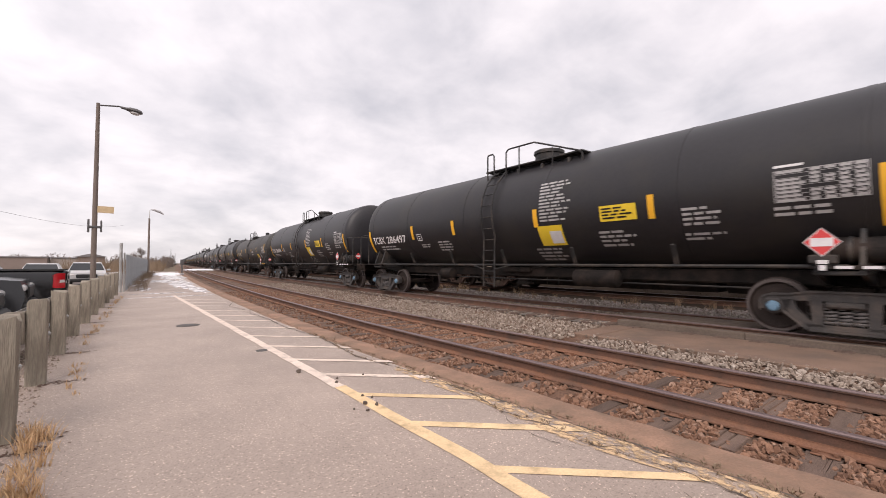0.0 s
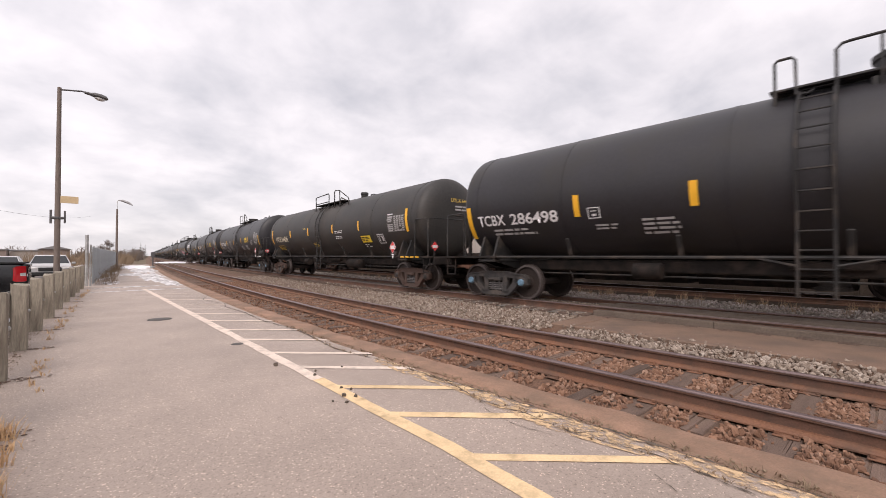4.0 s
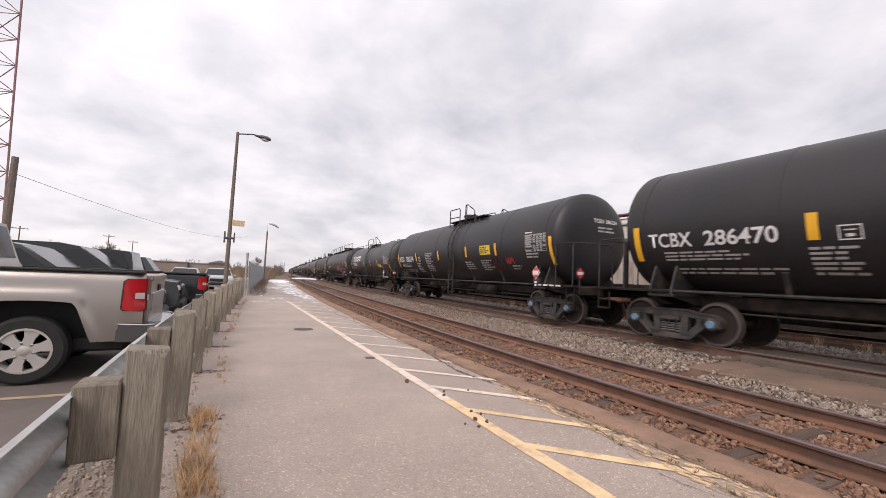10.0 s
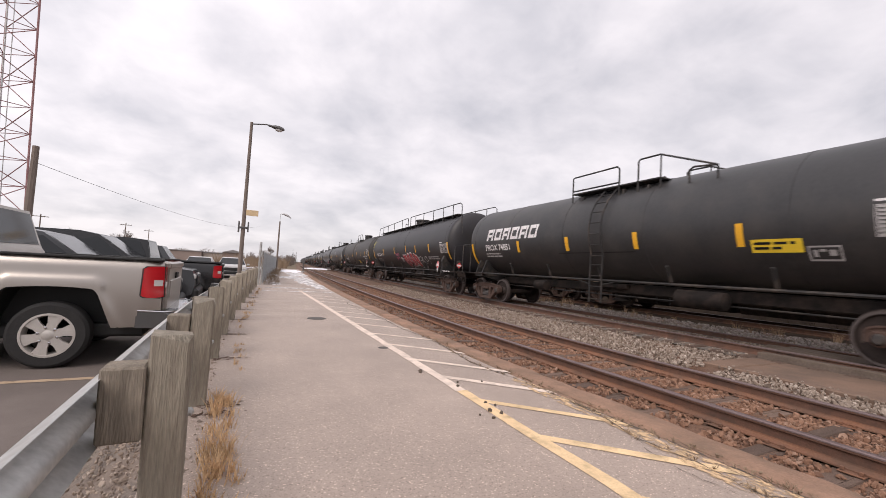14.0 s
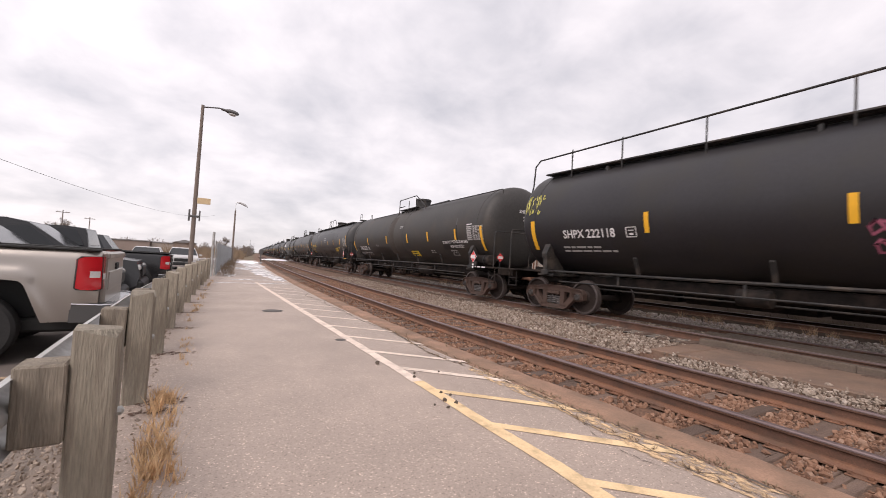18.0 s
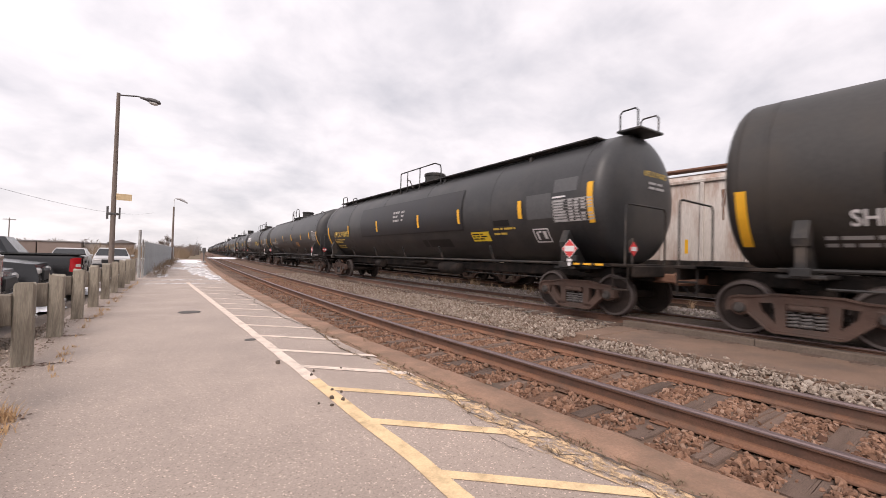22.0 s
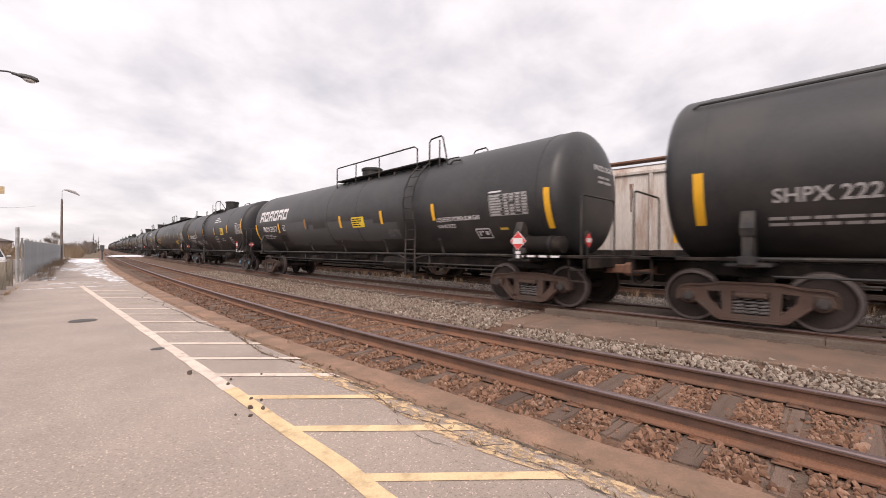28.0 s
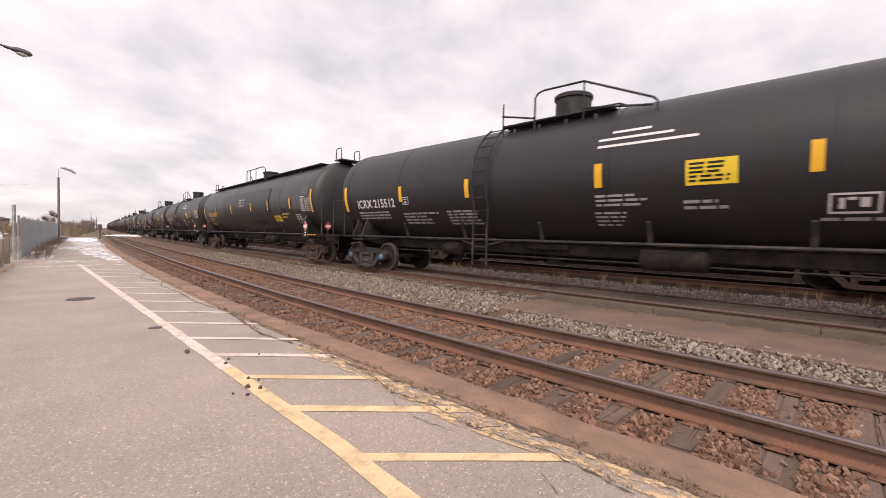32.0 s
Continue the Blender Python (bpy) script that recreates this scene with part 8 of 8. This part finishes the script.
part("cable_ladder", Geo().tube([(-0.2, 0.1, 0), (-0.2, 0.1, 38)], 0.05, 6).tube([(0.15, 0.2, 0), (0.15, 0.2, 38)], 0.03, 6), M["galv"], tw)


def utility_pole(x, y, h, arms, lean=0.0, label="wooden utility pole with crossarms", r=0.15):
    ob = thing("utility_pole", label, "utility pole", pose(x, y, -0.3, 0, lean, 20), "utility poles")
    part("pole", Geo().tube([(0, 0, 0), (0, 0, h)], [r, r * 0.7], 9), M["pole"], ob)
    for k in range(arms):
        part("crossarm", Geo().box((0, -0.1, h - 0.5 - 0.9 * k), (2.6, 0.12, 0.14), ch=0.02), M["pole"], ob)
        for q in (-1.1, -0.6, 0.6, 1.1):
            part("insulator", Geo().lathe([(0.05, 0), (0.07, 0.1), (0.03, 0.18)], "z", n=8), M["galv"], ob, at=pose(q, -0.1, h - 0.42 - 0.9 * k))
    return ob


utility_pole(-13.2, 28.0, 6.5, 0, 0.5, "short wooden utility pole near the tower", 0.19)
utility_pole(-30.5, 140, 9.4, 1)
utility_pole(-29, 165, 9.4, 1)
utility_pole(-41, 118, 8.6, 1)
g = Geo()
pts = []
for k in range(25):
    f = k / 24
    pts.append((-13.1 + (1.0 + 13.1) * f, 28.0 + 78 * f, 5.4 + 3.6 * f - 4 * 1.3 * f * (1 - f)))
tagged(part("overhead_wire", g.tube(pts, 0.012, 5), M["wire"]), "thin sagging overhead wire", "wire")


def bare_tree(x, y, h, spread, seed, label="bare grey winter tree far off", dense=1.0):
    r = random.Random(seed)
    ob = thing("tree", label, "tree", pose(x, y, -0.3), "far trees")
    part("trunk", Geo().tube([(0, 0, 0), (0.1, 0, h * 0.3), (0.0, 0.1, h * 0.55)], [h * 0.022, h * 0.016, h * 0.009], 7), M["twig"], ob)
    g = Geo()

    def grow(p, d, ln, rad, lev):
        q = p + d * ln
        g.tube([p, q], [rad, rad * 0.6], 4, caps=False)
        if lev == 0:
            return
        for _ in range(int((4 if lev > 1 else 5) * dense)):
            e = (d + Vector((r.uniform(-1, 1), r.uniform(-1, 1), r.uniform(-0.3, 0.7))) * spread).normalized()
            grow(p + d * ln * r.uniform(0.5, 1.0), e, ln * r.uniform(0.5, 0.75), rad * 0.55, lev - 1)
    for k in range(6):
        a = r.uniform(0, 6.28)
        grow(Vector((0, 0, h * r.uniform(0.2, 0.5))), Vector((math.cos(a) * 0.6, math.sin(a) * 0.6, 1)).normalized(), h * 0.26, h * 0.010, 3)
    part("crown", g, M["twig"], ob, "fine bare branches", smooth=0)
    return ob


protos_t = [bare_tree(-22, 92, 6.0, 0.75, 1, dense=1.3), bare_tree(4.2, 120, 5.2, 0.9, 2, "round bare winter tree beside the line", 1.5)]
rt = random.Random(5)
for x, y in ((-30, 96), (-27, 130), (-50, 120), (-58, 128), (-64, 120), (-46, 135)):
    copy_thing(protos_t[rt.randrange(2)], pose(x, y, -0.3, 0, 0, rt.uniform(0, 360)))


def conifer(x, y, h, seed):
    r = random.Random(seed)
    ob = thing("tree", "dark conifer behind the lot", "tree", pose(x, y, -0.3), "far trees")
    part("trunk", Geo().tube([(0, 0, 0), (0, 0, h)], [0.16, 0.03], 6), M["twig"], ob)
    g = Geo()
    for k in range(170):
        f = (k + 0.5) / 170
        z = h * (0.12 + 0.88 * f)
        ln = (1 - f) * h * 0.26 * r.uniform(0.5, 1.1) + 0.15
        a = r.uniform(0, 6.28)
        d = Vector((math.cos(a), math.sin(a), -0.18 + r.uniform(-0.1, 0.2)))
        s = Vector((-math.sin(a), math.cos(a), 0)) * ln * 0.16
        p = Vector((0, 0, z))
        g.add([p, p + d * ln * 0.6 + s, p + d * ln, p + d * ln * 0.6 - s], [(0, 1, 2, 3)])
    part("crown", g, M["conifer"], ob, "dark needle boughs", smooth=0)
    return ob


conifer(-44, 105, 8.2, 1)
conifer(-47.5, 107, 6.6, 2)
conifer(-41.0, 110, 7.4, 3)
conifer(24, 230, 8, 4)
conifer(27, 240, 7, 5)

# far woods: many small bare crowns, one object
g = Geo()
rw = random.Random(77)
for k in range(420):
    a = rw.uniform(-1.15, 0.34)
    d = rw.uniform(150, 420)
    x, y = d * math.sin(a) - 4, d * math.cos(a)
    if -2 < x - bend(y) < 16 and y < 420:
        continue
    h = rw.uniform(3.0, 6.0) * (0.5 + d / 500)
    for q in range(9):
        u, v = rw.uniform(-1, 1), rw.uniform(-1, 1)
        p = Vector((x + u * h * 0.35, y + v * h * 0.35, -0.4))
        t = p + Vector((rw.uniform(-1, 1) * h * 0.25, rw.uniform(-1, 1) * h * 0.25, h * rw.uniform(0.55, 1.0)))
        g.tube([p, (p + t) * 0.5 + Vector((rw.uniform(-0.4, 0.4), 0, 0)), t], [0.22, 0.16, 0.04], 4, caps=False)
        for e in range(16):
            b = p.lerp(t, rw.uniform(0.35, 0.95))
            c = b + Vector((rw.uniform(-1, 1), rw.uniform(-1, 1), rw.uniform(0.1, 1))) * h * 0.2
            g.tube([b, c], [0.06, 0.02], 3, caps=False)
tagged(part("far_woods", g, M["twig"], smooth=0), "brown belt of bare woods on the horizon", "woods", kind="stuff")
# dead grass on the added low bank behind the siding, coloured dark for shade
g = Geo()
for k in range(900):
    y = rw.uniform(-16, 46)
    x = rw.uniform(14.8, 16.6)
    tuft(g, x + bend(y), y, max(-0.15, min(0.66, (x - 15.4) * 0.94)) - 0.05, 11, rw.uniform(0.2, 0.6), 0.25, 2000 + k)
tagged(part("bank_grass", g, M["shade_weed"], smooth=0), "dead grass, darkened for shade, on the added bank behind the siding", "grass", kind="stuff")
# low scrub beside the line
g = Geo()
for k in range(520):
    y = rw.uniform(66, 190)
    side = rw.random()
    x = (rw.uniform(-16, -3.5) if side < 0.75 else rw.uniform(15, 22)) + bend(y)
    h = rw.uniform(0.8, 2.8)
    for q in range(10):
        p = Vector((x + rw.uniform(-0.6, 0.6), y + rw.uniform(-0.6, 0.6), -0.35))
        t = p + Vector((rw.uniform(-0.5, 0.5) * h, rw.uniform(-0.5, 0.5) * h, h * rw.uniform(0.5, 1)))
        g.tube([p, t], [0.04, 0.012], 3, caps=False)
tagged(part("scrub", g, M["weed"], smooth=0), "brown leafless scrub beside the line", "scrub", kind="stuff")


def building(x, y, w, d, h, mat, label, gable=False, yaw=0.0, win=4):
    ob = thing("building", label, "building", pose(x, y, -0.32, 0, 0, yaw), "far buildings")
    part("wall", Geo().box((0, 0, h / 2), (w, d, h)), mat, ob)
    if gable:
        part("roof", Geo().prism([(-w / 2 - 0.4, h), (w / 2 + 0.4, h), (0, h + w * 0.16)], "y", -d / 2 - 0.4, d / 2 + 0.4), M["roof"], ob)
    else:
        part("roof", Geo().box((0, 0, h + 0.15), (w + 0.4, d + 0.4, 0.3), ch=0.03), M["roof"], ob)
    for k in range(win):
        xx = -w / 2 + w * (k + 0.5) / win
        wd = part("window", Geo().box((xx, -d / 2 - 0.02, h * 0.58), (w / win * 0.45, 0.06, h * 0.3)), M["carwhite"], ob)
        part("pane", Geo().box((xx, -d / 2 - 0.06, h * 0.58), (w / win * 0.38, 0.02, h * 0.25)), M["glass"], wd)
    return ob


building(-31, 150, 20, 12, 2.9, M["wall_brown"], "low brown building beyond the lot", win=0)
building(-16.4, 146, 8, 10, 2.9, M["wall_brown"], "small brown building beyond the lot", win=0)
building(-9.4, 152, 5.2, 10, 2.8, M["wall_tan"], "pale low shed in the distance", win=0)
building(-4.1, 144, 5.4, 12, 3.2, M["wall_brown"], "brown gabled building by the fence", True, 0, 0)
building(-88, 150, 40, 16, 5.0, M["wall_tan"], "long tan building far across the lot", False, 8, 7)
building(-56, 160, 22, 14, 4.0, M["wall_tan"], "tan flat-roofed building across the lot", False, 0, 5)
# low signal post beside the track
sg = thing("dwarf_signal", "small dark signal post beside the track", "signal", pose(-0.9 + bend(57), 57, -0.1))
part("mast", Geo().tube([(0, 0, 0), (0, 0, 1.6)], 0.07, 8), M["lamp"], sg)
part("signal_box", Geo().box((0, 0, 1.55), (0.36, 0.3, 0.6), ch=0.04), M["lamp"], sg)
part("base", Geo().box((0, 0, 0.15), (0.4, 0.4, 0.3), ch=0.03), M["galv"], sg)

# the platform side, from paces to metres
ON_PLATFORM = {"pavement_platform", "kerb_strip", "kerb", "yellow_line", "hatch_line", "cross_line", "clod", "dry_grass", "weeds", "leaf_litter", "crack", "flaked_paint", "crack_weeds",
               "manhole_cover", "valve_cover", "platform_snow", "guardrail", "street_lamp", "fence", "dwarf_signal"}
for ob in list(scene.objects):
    if ob.parent is None and ob.name.split(".")[0] in ON_PLATFORM:
        ob.matrix_basis = PACES @ ob.matrix_basis


def motions():
    """The train rolls towards -y along the bent track; its wheels turn with it."""
    times = [k * 0.5 for k in range(65)]
    for i, car in enumerate(CARS):
        rows = []
        for t in times:
            y = car["mid"] - travel(t)
            a, b = y - 7.0, y + 7.0
            xa, xb = bend(a), bend(b)
            yaw = -math.degrees(math.atan2(xb - xa, 14.0))
            rows.append((t, pose(TRACK_X + (xa + xb) / 2, y, TOP_2, 0, 0, yaw)))
        walk(car, rows)
    spins = [k / 10 for k in range(321)]
    for wset, d in WHEELS:
        walk(wset, [(t, pose(0, d, HUB, math.degrees(travel(t) / HUB), 0, 0)) for t in spins])


motions()
